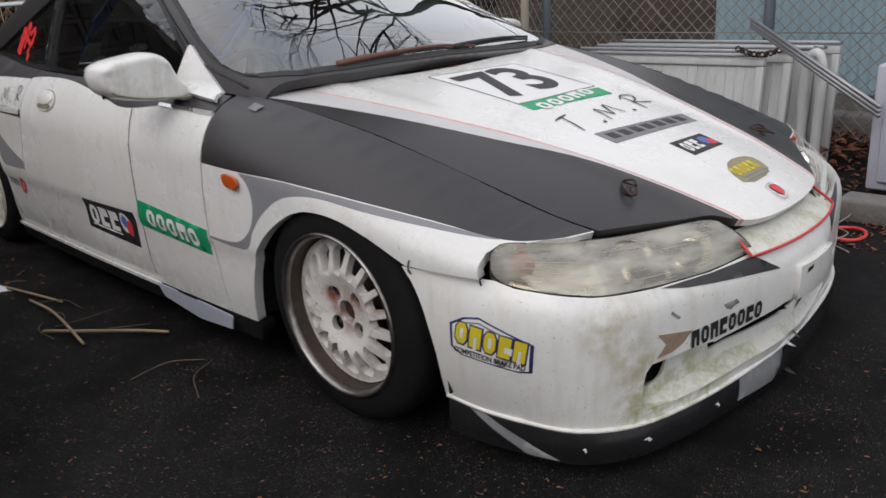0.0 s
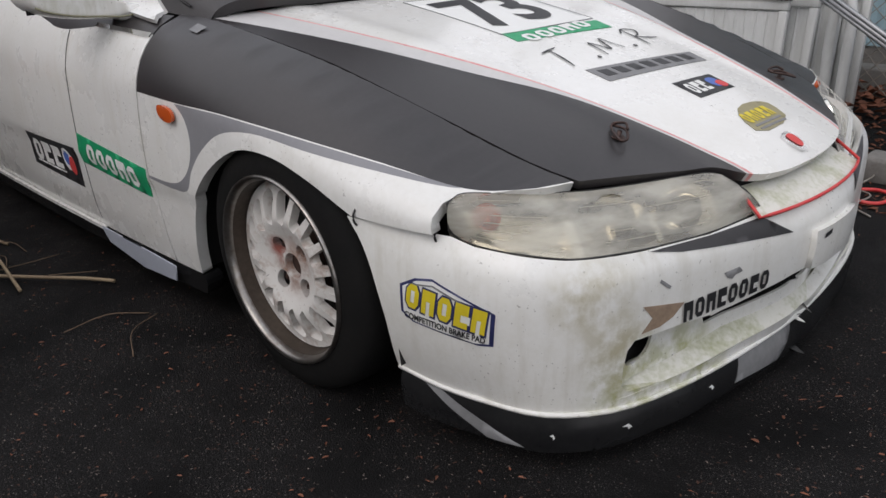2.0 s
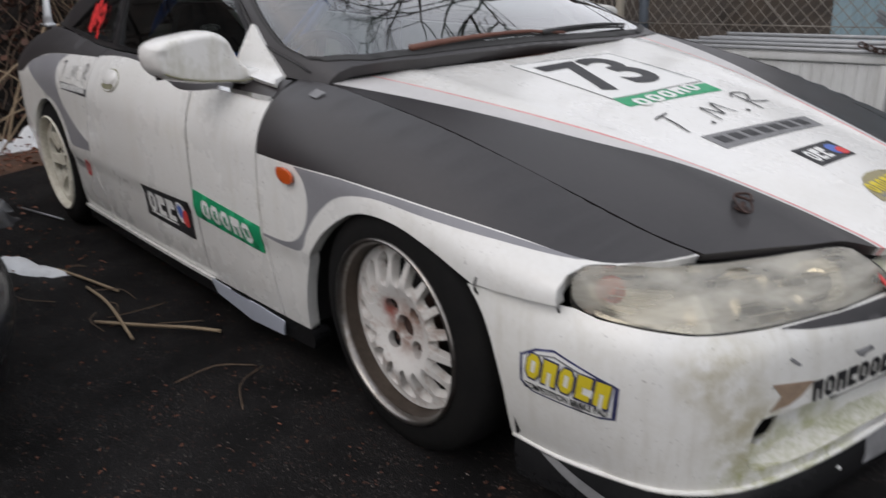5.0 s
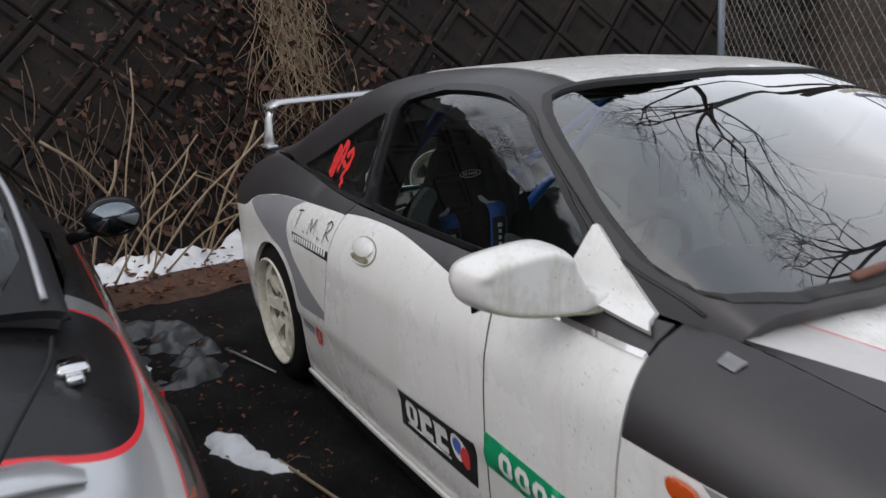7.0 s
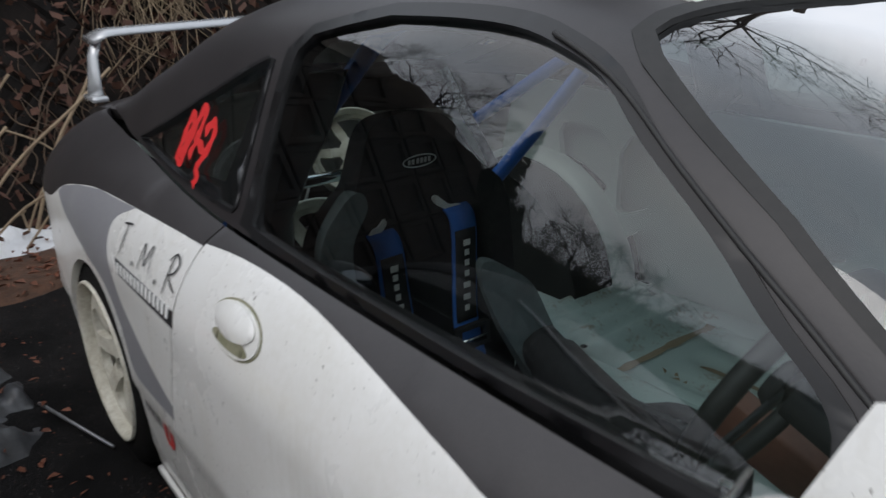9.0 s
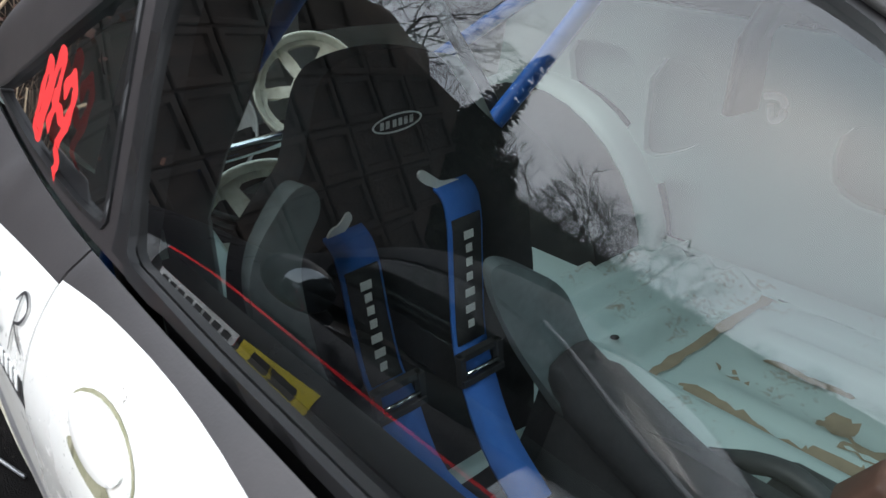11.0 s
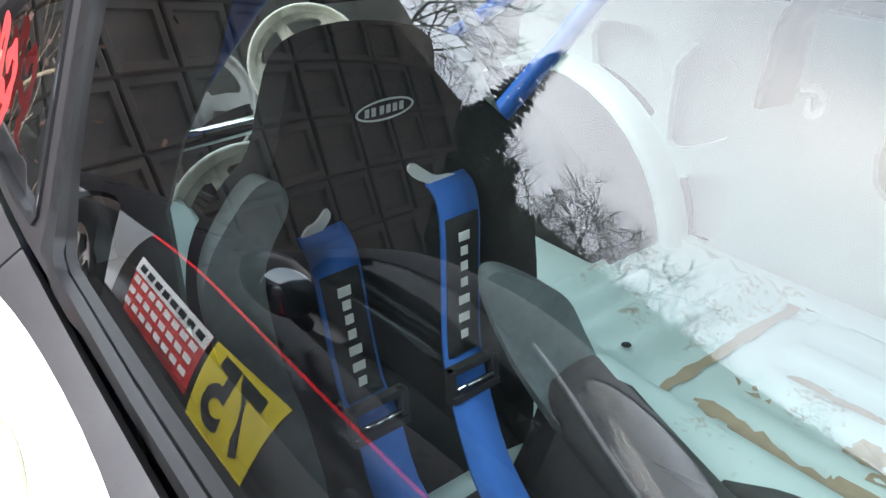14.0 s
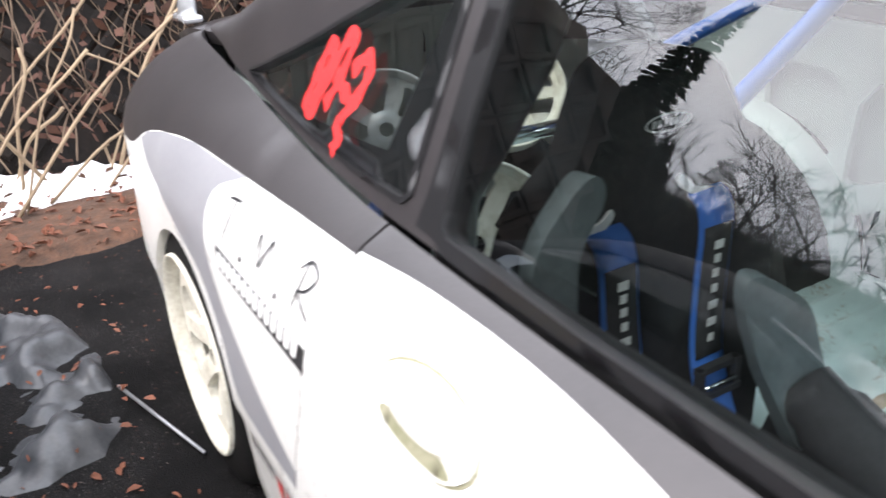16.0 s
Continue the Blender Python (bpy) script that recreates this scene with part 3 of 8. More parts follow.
def cab(x, a):
    """The cabin's skin; a runs from -90 (right sill) over 0 (roof) to 90 (left sill)."""
    n, q = float(cab_round(x)), min(abs(a), 90) / 90
    half, z0 = float(cab_half(x)), float(cab_base(x))
    h, knee = float(cab_top(x)) - z0, 0.5 ** (1 / n)
    if q > 0.5:
        v = knee * (1 - q) / 0.5
        y = (1 - v**n) ** (1 / n)
    else:
        y = knee * q / 0.5
        v = (1 - y**n) ** (1 / n)
    y = math.copysign(y * half * (1 - LEAN * v * h), a)
    return np.array((x, y, z0 + v * h - 0.08 * max(y, 0.0) * v))


def a_of_z(x, z):
    n, z0 = float(cab_round(x)), float(cab_base(x))
    v, knee = min(max((z - z0) / (float(cab_top(x)) - z0), 0), 1), 0.5 ** (1 / n)
    return -90 * (1 - 0.5 * v / knee) if v < knee else -90 * 0.5 * (1 - v**n) ** (1 / n) / knee


def a_of_y(x, y):
    lo, hi = 0.0, 90.0
    for _ in range(30):
        mid = (lo + hi) / 2
        lo, hi = (mid, hi) if abs(cab(x, mid)[1]) < abs(y) else (lo, mid)
    return math.copysign((lo + hi) / 2, y)

# ---- the race car: its skin panel by panel ----
car = empty("race_car", "weathered white and charcoal racing coupe with faded decals on asphalt", "car")


def both(name, bm, mat, parent=car, label="", parents=None):
    """A panel on the right and its mirror image on the left."""
    lm = mirrored(bm)
    r = part(name, bm, mat, parent, label)
    return r, part(name, lm, mat, parents or parent, label)


def top_line(x0, x1, n=24, drop=0.002):
    return [(x0 + (x1 - x0) * k / n, float(top_z(x0 + (x1 - x0) * k / n)) - drop) for k in range(n + 1)]


ARCH_F = smooth_line([(0.247, 0.474), (0.13, 0.518), (0.01, 0.545), (-0.11, 0.541), (-0.215, 0.49), (-0.30, 0.415), (-0.355, 0.32), (-0.39, 0.21), (-0.40, 0.165)], 4)
ARCH_R = smooth_line([(-2.21, 0.165), (-2.185, 0.30), (-2.19, 0.42), (-2.26, 0.525), (-2.38, 0.582), (-2.50, 0.585), (-2.62, 0.545), (-2.72, 0.45), (-2.79, 0.32), (-2.81, 0.2)], 4)
DOOR_F = smooth_line([(-0.525, 0.165), (-0.525, 0.30), (-0.528, 0.44), (-0.525, 0.56), (-0.515, 0.645), (-0.523, 0.742)], 4)
DOOR_R = smooth_line([(-1.80, 0.812), (-1.815, 0.74), (-1.85, 0.60), (-1.90, 0.45), (-1.90, 0.34), (-1.86, 0.25), (-1.82, 0.165)], 4)
g = 0.0025
black_fender = [(-0.53, 0.640), (-0.53, 0.80), (0.56, 0.80), (0.58, 0.522)] + smooth_line([(0.50, 0.530), (0.44, 0.537), (0.283, 0.567), (0.097, 0.589), (-0.166, 0.609), (-0.347, 0.614), (-0.53, 0.622)], 4)
grey_fender = smooth_line([(-0.53, 0.412), (-0.42, 0.412), (-0.36, 0.43), (-0.315, 0.475), (-0.298, 0.53), (-0.31, 0.58), (-0.345, 0.612)], 4) + smooth_line([(-0.166, 0.607), (0.097, 0.587), (0.283, 0.5655), (0.435, 0.5375), (0.283, 0.556), (0.09, 0.572), (-0.06, 0.583), (-0.17, 0.567), (-0.25, 0.52), (-0.31, 0.46), (-0.345, 0.405), (-0.42, 0.398)], 4) + [(-0.53, 0.405)]
wave = [(-0.50, 0.7445)] + smooth_line([(-0.784, 0.752), (-0.945, 0.736), (-1.04, 0.737), (-1.113, 0.749), (-1.299, 0.776), (-1.479, 0.793), (-1.675, 0.796), (-1.84, 0.788)], 4)
black_door = wave + [(-1.84, 0.95), (-0.50, 0.95)]
black_q = [(-1.75, 0.95), (-3.5, 0.95)] + smooth_line([(-3.5, 0.64), (-3.1, 0.655), (-2.9, 0.675), (-2.768, 0.69), (-2.666, 0.732), (-2.55, 0.755), (-2.37, 0.777), (-2.08, 0.785), (-1.75, 0.786)], 4)
grey_q = smooth_line([(-2.70, 0.713), (-2.556, 0.648), (-2.42, 0.61), (-2.30, 0.585), (-2.20, 0.52), (-2.15, 0.44), (-2.05, 0.432), (-1.88, 0.44)], 4) + smooth_line([(-1.88, 0.465), (-2.015, 0.51), (-2.12, 0.56), (-2.188, 0.602), (-2.226, 0.672), (-2.217, 0.745), (-2.13, 0.784)], 4) + [(-2.37, 0.777), (-2.55, 0.755), (-2.666, 0.732)]
LIVERY = [M["white"], M["charcoal"], M["grey"]]
fender_line = ([(x + g, z) for x, z in DOOR_F] + top_line(-0.523 + g, 0.545, 24, 0.00003) + [(0.50, 0.530), (0.440, 0.530), (0.429, 0.520), (0.428, 0.500), (0.432, 0.472)] + ARCH_F)
fender_r, fender_l = both("fender", patch(fender_line, side, 0.022, rim=0.03, zones=[(grey_fender, 2), (black_fender, 1)]), LIVERY)
door_line = ([(x - g, z) for x, z in DOOR_F] + [(x, z) for x, z in top_line(-0.53, -1.797)] + [(x + g, z) for x, z in DOOR_R])
door_r, door_l = both("door", patch(door_line, side, 0.025, rim=0.03, zones=[(black_door, 1)]), LIVERY)
quarter_line = ([(x - g, z) for x, z in DOOR_R[::-1]] + top_line(-1.803, -3.425) + [(-3.425, 0.30)] + [(-3.2, 0.2)] + ARCH_R[::-1])
quarter_r, quarter_l = both("rear_quarter", patch(quarter_line, side, 0.028, rim=0.03, zones=[(grey_q, 2), (black_q, 1)]), LIVERY)

# sill skirts, with the loose silver patch ahead on the right one
def skirt_fn(x, z):
    return wall(u_of(x), z, 0.032 + 0.10 * max(0.16 - z, 0))


sk = [(-2.215, 0.163), (-0.40, 0.163), (-0.385, 0.145), (-0.40, 0.105), (-2.215, 0.105)]
skirt_r, skirt_l = both("side_skirt", patch(sk, skirt_fn, 0.03, rim=0.05), M["chin"])
tape = part("torn_tape", patch([(-0.93, 0.175), (-0.62, 0.17), (-0.50, 0.165), (-0.515, 0.12), (-0.70, 0.108), (-0.90, 0.135)], skirt_fn, 0.03, lift=0.020, rim=0.004), M["decal_tape"], skirt_r, "torn silver tape")
part("edge_strip", patch([(-2.2, 0.160), (-0.94, 0.160), (-0.94, 0.170), (-2.2, 0.170)], skirt_fn, 0.02, lift=0.012, rim=0.01), M["white"], skirt_r)

# dark inner shell behind gaps and arches, its colour painting their shade
def inner_fn(x, z):
    return wall(u_of(x), z, 0.09)


for lo, hi in ((-2.15, -0.45),):
    both("inner_sill", patch([(lo, 0.12), (hi, 0.12), (hi, 0.70), (lo, 0.74)], inner_fn, 0.1), M["under"])
for xc, nm in ((-0.03, "front"), (-2.50, "rear")):
    arch = []
    for k in range(17):
        a = math.pi * k / 16
        arch.append((xc + (0.40 if nm == "rear" else 0.355 if math.cos(a) > 0 else 0.39) * math.cos(a), 0.17 + 0.385 * math.sin(a) + (0.03 if nm == "rear" else 0)))
    vs, fs = [], []
    for x, z in arch:
        vs += [(x, -0.775, z), (x, -0.42, z)]
    n = len(vs)
    fs = [(2 * k, 2 * k + 1, 2 * k + 3, 2 * k + 2) for k in range(16)] + [tuple(range(1, n, 2))]
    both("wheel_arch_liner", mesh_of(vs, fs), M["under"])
floor_bm = box((3.9, 1.2, 0.05), (-1.3, 0, 0.17))
part("floor_pan", floor_bm, M["under"], car)

# ---- hood ----
hood_front = [(0.549, -0.512), (0.60, -0.425), (0.645, -0.345), (0.69, -0.272), (0.725, -0.222), (0.745, -0.17), (0.757, -0.09), (0.76, 0.0)]
hood_rear = [(-0.434, -0.664), (-0.412, -0.508), (-0.384, -0.342), (-0.352, -0.183), (-0.335, 0.0)]
hood_side = [(x, -float(hood_half(x)) + 0.002) for x in np.linspace(-0.434, 0.549, 24)]
half = hood_side[:-1] + smooth_line(hood_front, 3)
back = smooth_line(hood_rear, 3)
half_hood = half + [(x, -y) for x, y in half[-2::-1]] + [(x, -y) for x, y in back[1:]] + back[-2:0:-1]
white_edge = smooth_line([(-0.398, -0.535), (-0.01, -0.423), (0.335, -0.315), (0.566, -0.257), (0.735, -0.213)], 5)
strip_low = smooth_line([(-0.424, -0.655), (0.037, -0.467), (0.348, -0.329), (0.57, -0.265), (0.733, -0.219)], 5)
hood_zones = []
for s in (1, -1):
    flank = [(-0.6, -0.66)] + strip_low + [(0.80, -0.205), (0.80, -0.8), (-0.6, -0.8)]
    stripe = [(-0.6, -0.54)] + white_edge + [(0.80, -0.196), (0.80, -0.205)] + strip_low[::-1] + [(-0.6, -0.66)]
    red = [(-0.6, -0.534)] + [(x, y + 0.0065) for x, y in white_edge] + white_edge[::-1] + [(-0.6, -0.541)]
    hood_zones += [([(x, y * s) for x, y in z], k) for z, k in ((flank, 1), (stripe, 2), (red, 3))]
hood_ob = part("hood", patch(half_hood, hood, 0.026, rim=0.02, zones=hood_zones), [M["white"], M["charcoal"], M["decal_pale"], M["pink"]], car, "hood with charcoal flanks")


def on_hood(name, outline, mat, lift=0.0012, label="", step=0.02):
    return part(name, patch(outline, hood, step, lift=lift, rim=lift - 0.0004), mat, hood_ob, label)


def on_side(name, outline, mat, parent, lift=0.0012, label="", step=0.02, fn=side):
    return part(name, patch(outline, fn, step, lift=lift, rim=max(lift - 0.0004, 0.0004)), mat, parent, label)


# number plate panel and its lettering
HB = on_frame(hood, (0.0, 0.01), (0.0, 1.0), (-1.0, 0.0))


def hood_text(text, x, y, size, mat, name, turn=0.0, bold=0.0, spacing=1.0, sx=1.0, sy=1.0, shear=0.0, lift=0.0026):
    vs, fs = letters(text, size, spacing, bold, shear)
    c, s = math.cos(radians(turn)), math.sin(radians(turn))
    vs = [((a * sx) * c - (b * sy) * s, (a * sx) * s + (b * sy) * c) for a, b in vs]
    return part(name, onto(vs, fs, on_frame(hood, (x, y), (0.0, 1.0), (-1.0, 0.0)), lift), mat, hood_ob, smooth=False)


number_panel = [(-0.285, -0.165), (-0.25, 0.20), (0.055, 0.21), (0.05, -0.15)]
on_hood("number_panel", number_panel, M["decal_white"], 0.0012)
outline_w = 0.0025
for a, b in zip(number_panel, number_panel[1:] + number_panel[:1]):
    d = np.array(b) - np.array(a)
    nrm = np.array((-d[1], d[0])) / np.linalg.norm(d) * outline_w
    on_hood("panel_outline", [tuple(a + nrm), tuple(a), tuple(b), tuple(b + nrm)], M["decal_grey"], 0.0018)
hood_text("73", -0.105, 0.012, 0.33, M["decal_black"], "race_number", 0, 0.008, 0.95, sx=0.92)
on_hood("green_band", [(0.045, -0.148), (0.072, 0.205), (0.130, 0.195), (0.103, -0.155)], M["green"], 0.0016)
lay_word("band_lettering", word(5, 0.045, 0.056, 0.0, 0.8, 2), hood, (0.088, 0.02), 4, M["decal_white"], hood_ob, across=(0.0, 1.0), up=(-1.0, 0.0))
# brushed team initials, letter by letter
BRUSH = {"T": [[(-0.32, 0.95), (0.0, 1.0), (0.38, 1.04)], [(0.06, 1.0), (-0.08, 0.5), (-0.28, 0.0)]],
         "M": [[(-0.52, 0.0), (-0.36, 0.42), (-0.24, 0.80), (-0.12, 0.50), (-0.02, 0.22), (0.18, 0.56), (0.40, 0.86), (0.42, 0.5), (0.50, 0.10)]],
         "R": [[(-0.34, -0.12), (-0.18, 0.45), (-0.06, 0.98)], [(-0.34, 0.80), (0.02, 1.02), (0.38, 0.84), (0.16, 0.56), (-0.16, 0.46)], [(-0.16, 0.46), (0.16, 0.26), (0.52, 0.14)]],
         ".": [[(-0.05, 0.04), (0.0, 0.03), (0.07, 0.06)]]}


def brushed(text, fn, at, across, up, size, pitch, mat, parent, turn=0.0):
    ca, sa = math.cos(radians(turn)), math.sin(radians(turn))
    ac = tuple(across[k] * ca + up[k] * sa for k in (0, 1))
    uq = tuple(up[k] * ca - across[k] * sa for k in (0, 1))
    for k, ch in enumerate(text):
        vs, fs = [], []
        for st in BRUSH[ch]:
            ln = [np.array(q) for q in smooth_line(st, 5)]
            n0 = len(vs)
            for i, q in enumerate(ln):
                d = ln[min(i + 1, len(ln) - 1)] - ln[max(i - 1, 0)]
                w = (0.036 if ch != "." else 0.07) * (1.0 - 0.45 * abs(2 * i / (len(ln) - 1) - 1) ** 2)
                nn = np.array((-d[1], d[0])) / (np.linalg.norm(d) or 1) * w
                o = np.array((pitch * (k - (len(text) - 1) / 2), -0.5))
                vs += [tuple((q + o + nn) * size), tuple((q + o - nn) * size)]
            fs += [(n0 + 2 * i, n0 + 2 * i + 1, n0 + 2 * i + 3, n0 + 2 * i + 2) for i in range(len(ln) - 1)]
        part("letter" if ch != "." else "full_stop", onto(vs, fs, on_frame(fn, at, ac, uq), 0.0026), mat, parent, smooth=False)


brushed("T.M.R", hood, (0.215, 0.03), (0.0, 1.0), (-1.0, 0.0), 0.092, 0.92, M["decal_black"], hood_ob, 4)
on_hood("grey_bar", [(0.300, -0.156), (0.337, 0.233), (0.392, 0.222), (0.368, -0.158)], M["decal_grey"], 0.0014)
for k in range(7):
    y0 = -0.135 + k * 0.05
    x0 = 0.300 + (y0 + 0.156) * 0.08 + 0.014
    on_hood("bar_stroke", [(x0, y0), (x0 + 0.004, y0 + 0.032), (x0 + 0.036, y0 + 0.032), (x0 + 0.033, y0)], M["decal_black"], 0.002)
on_hood("black_panel", [(0.443, -0.026), (0.450, 0.127), (0.520, 0.120), (0.519, -0.031)], M["decal_black"], 0.0014)
lay_word("panel_lettering", word(3, 0.045, 0.026, 0.1, 0.8, 3), hood, (0.483, 0.022), 0, M["decal_white"], hood_ob, across=(0.0, 1.0), up=(-1.0, 0.0))
on_hood("blue_drop", rounded([(0.462, 0.072), (0.462, 0.112), (0.505, 0.112), (0.505, 0.072)]), M["blue"], 0.002)
on_hood("pink_drop", rounded([(0.485, 0.085), (0.478, 0.118), (0.510, 0.118), (0.512, 0.09)]), M["red"], 0.0026)
shield = [(0.578, 0.02), (0.585, 0.10), (0.607, 0.125), (0.667, 0.098), (0.672, -0.055), (0.612, -0.035)]
on_hood("gold_shield", rounded(shield, 1), M["gold"], 0.0014)
on_hood("shield_border", rounded(shield, 1), M["decal_grey"], 0.0008)
lay_word("shield_lettering", word(5, 0.034, 0.024, 0.0, 0.75, 4), hood, (0.622, 0.03), 0, M["decal_yellow"], hood_ob, across=(0.0, 1.0), up=(-1.0, 0.0))
for k in range(2):
    on_hood("shield_bar", [(0.645 + k * 0.012, -0.03), (0.645 + k * 0.012, 0.085), (0.651 + k * 0.012, 0.085), (0.651 + k * 0.012, -0.03)], M["decal_grey"], 0.002)
badge = rounded([(0.692, -0.028), (0.692, 0.028), (0.742, 0.020), (0.742, -0.020)])
badge_ob = part("badge", patch(badge, hood, 0.01, lift=0.006, rim=0.006), M["chrome"], hood_ob, "small chrome and red badge")
part("badge_field", patch([(0.717 + (x - 0.717) * 0.7, y * 0.62) for x, y in badge], hood, 0.01, lift=0.0075), M["red"], badge_ob)

# hood pins with their clips
for s in (-1, 1):
    p = hood(0.522, 0.352 * s)
    pin = part("hood_pin", placed(lathe([(0.0, 0.014), (0.005, 0.014), (0.005, 0.003), (0.013, 0.003), (0.015, 0.0), (0.0, 0.0)], 20, "z"), pose(*p, 0, 12, 0)), M["clip"], hood_ob, "rusty hood pin with a wire clip")
    clip = smooth_line([(-0.03, 0.0, 0.012), (0.0, 0.013, 0.016), (0.03, 0.006, 0.012), (0.034, -0.008, 0.011), (0.012, -0.012, 0.013), (-0.02, -0.008, 0.012), (-0.03, 0.0, 0.016), (-0.012, 0.016, 0.024), (0.008, 0.014, 0.02)], 5)
    part("pin_clip", placed(tube(clip, 0.0030, 6), pose(*p, 0, 12, 35 * s)), M["clip"], pin)

# ---- charcoal, grey and white on the flank ----
# seam in the door's vinyl
seam_l = smooth_line([(-0.945, 0.735), (-0.932, 0.66), (-0.938, 0.56), (-0.94, 0.455), (-0.957, 0.30), (-0.96, 0.19)], 5)
on_side("vinyl_seam", seam_l + [(x + 0.004, z) for x, z in seam_l[::-1]], M["gap"], door_r, 0.0006, step=0.012)
# belt strip below the mirror: black rubber with a bright edge
strip = smooth_line([(-0.527, 0.742), (-0.66, 0.748), (-0.80, 0.753)], 4)
on_side("belt_strip", [(x, z - 0.004) for x, z in strip] + [(x, z + 0.0045) for x, z in strip[::-1]], M["chrome"], door_r, 0.004, step=0.01)


def side_text(text, x, z, size, mat, parent, name, turn=0.0, bold=0.0, spacing=1.0, sx=1.0, shear=0.0, lift=0.0026, fn=side):
    vs, fs = letters(text, size, spacing, bold, shear)
    c, s = math.cos(radians(turn)), math.sin(radians(turn))
    return part(name, onto([(a * sx * c - b * s, a * sx * s + b * c) for a, b in vs], fs, on_frame(fn, (x, z), (1.0, 0.0), (0.0, 1.0)), lift), mat, parent, smooth=False)


on_side("black_panel", [(-1.368, 0.402), (-0.984, 0.407), (-1.006, 0.280), (-1.385, 0.292)], M["decal_black"], door_r)
lay_word("panel_lettering", word(3, 0.072, 0.078, 0.05, 0.8, 3), side, (-1.225, 0.350), 0, M["decal_white"], door_r)
on_side("white_rule", [(-1.345, 0.312), (-1.12, 0.308), (-1.12, 0.303), (-1.345, 0.307)], M["decal_white"], door_r, 0.002)
on_side("white_drop", rounded([(-1.115, 0.36), (-1.09, 0.395), (-1.04, 0.385), (-1.04, 0.33), (-1.09, 0.315)]), M["decal_white"], door_r, 0.002)
on_side("blue_drop", rounded([(-1.105, 0.355), (-1.085, 0.388), (-1.055, 0.375), (-1.07, 0.33)]), M["blue"], door_r, 0.0026)
on_side("red_drop", rounded([(-1.075, 0.33), (-1.05, 0.375), (-1.025, 0.36), (-1.03, 0.305)]), M["red"], door_r, 0.003)
on_side("green_panel", [(-0.937, 0.459), (-0.537, 0.425), (-0.548, 0.345), (-0.952, 0.370)], M["green"], door_r)
lay_word("band_lettering", word(5, 0.056, 0.060, 0.0, 0.8, 2), side, (-0.735, 0.398), -4.5, M["decal_white"], door_r)
# team initials and the bar under them
brushed("T.M.R", side, (-1.995, 0.728), (1.0, 0.0), (0.0, 1.0), 0.060, 1.06, M["decal_black"], quarter_r)
on_side("name_bar", [(-2.167, 0.684), (-1.832, 0.677), (-1.828, 0.648), (-2.150, 0.655)], M["decal_black"], quarter_r)
for k in range(14):
    x0 = -2.150 + k * 0.022
    on_side("bar_stroke", [(x0, 0.679), (x0 + 0.013, 0.679), (x0 + 0.013, 0.658), (x0, 0.658)], M["decal_white"], quarter_r, 0.002)
lay_word("script", word(4, 0.030, 0.026, 0.2, 0.8, 5), side, (-2.085, 0.366), -4, M["decal_grey"], quarter_r)
lay_word("script_initial", word(1, 0.070, 0.062, 0.2, 0.85, 8), side, (-1.985, 0.360), -4, M["red"], quarter_r)

# door handle: a recess with a white grip
hx, hz = -1.595, 0.722
cup = [(hx + 0.082 * math.cos(a) * (1.0), hz + 0.034 * math.sin(a)) for a in np.linspace(0, 2 * math.pi, 24, endpoint=False)]
on_side("cup_edge", [(hx + (x - hx) * 1.05, hz + (z - hz) * 1.10) for x, z in cup], M["moss"], door_r, 0.0012)
handle = on_side("door_handle", cup, M["white"], door_r, 0.004, "white door handle in a dirty oval cup")


def bulge(depth, cx, cz, rx, rz, base=side):
    return lambda x, z: base(x, z) + np.array((0, -1, 0)) * depth * max(0.0, 1 - ((x - cx) / rx) ** 2 - ((z - cz) / rz) ** 2) ** 0.5


part("grip", patch([(hx + 0.066 * math.cos(a), hz + 0.012 + 0.021 * math.sin(a)) for a in np.linspace(0, 2 * math.pi, 24, endpoint=False)], bulge(0.011, hx, hz + 0.012, 0.070, 0.025), 0.008, lift=0.004, rim=0.006), M["white"], handle)
# Flat oval in the cup's dirt colour, also painting the shade below the grip.
part("cup_shadow_gap", patch([(hx + 0.062 * math.cos(a), hz - 0.018 + 0.011 * math.sin(a)) for a in np.linspace(0, 2 * math.pi, 20, endpoint=False)], side, 0.01, lift=0.0048), M["moss"], handle)

# side indicator
ind = part("side_indicator", patch(rounded([(-0.410, 0.609), (-0.343, 0.601), (-0.341, 0.567), (-0.400, 0.573)], 2), bulge(0.008, -0.375, 0.587, 0.06, 0.035), 0.008, lift=0.006, rim=0.008), M["amber"], fender_r, "orange side indicator")

# ---- front bumper ----
top_b = [(4.240, 0.472), (4.343, 0.467), (4.43, 0.463), (4.46, 0.461), (4.506, 0.449), (4.586, 0.440), (4.68, 0.430), (4.733, 0.427), (4.846, 0.422), (4.996, 0.419), (5.11, 0.425), (5.15, 0.428), (5.22, 0.424), (U_NOSE, 0.421)]
low_b = [(4.308, 0.157), (4.41, 0.139), (4.526, 0.131), (4.64, 0.129), (4.77, 0.125), (4.923, 0.122), (5.116, 0.121), (U_NOSE, 0.122)]
edge_b = smooth_line([(4.240, 0.471), (4.276, 0.419), (4.302, 0.346), (4.314, 0.262), (4.308, 0.157)], 3)
flip_u = lambda pts: [(2 * U_NOSE - u, z) for u, z in pts[::-1]]
bump_line = edge_b + low_b[1:] + flip_u(low_b)[1:-1] + flip_u(edge_b) + flip_u(top_b)[1:] + top_b[-2:0:-1]
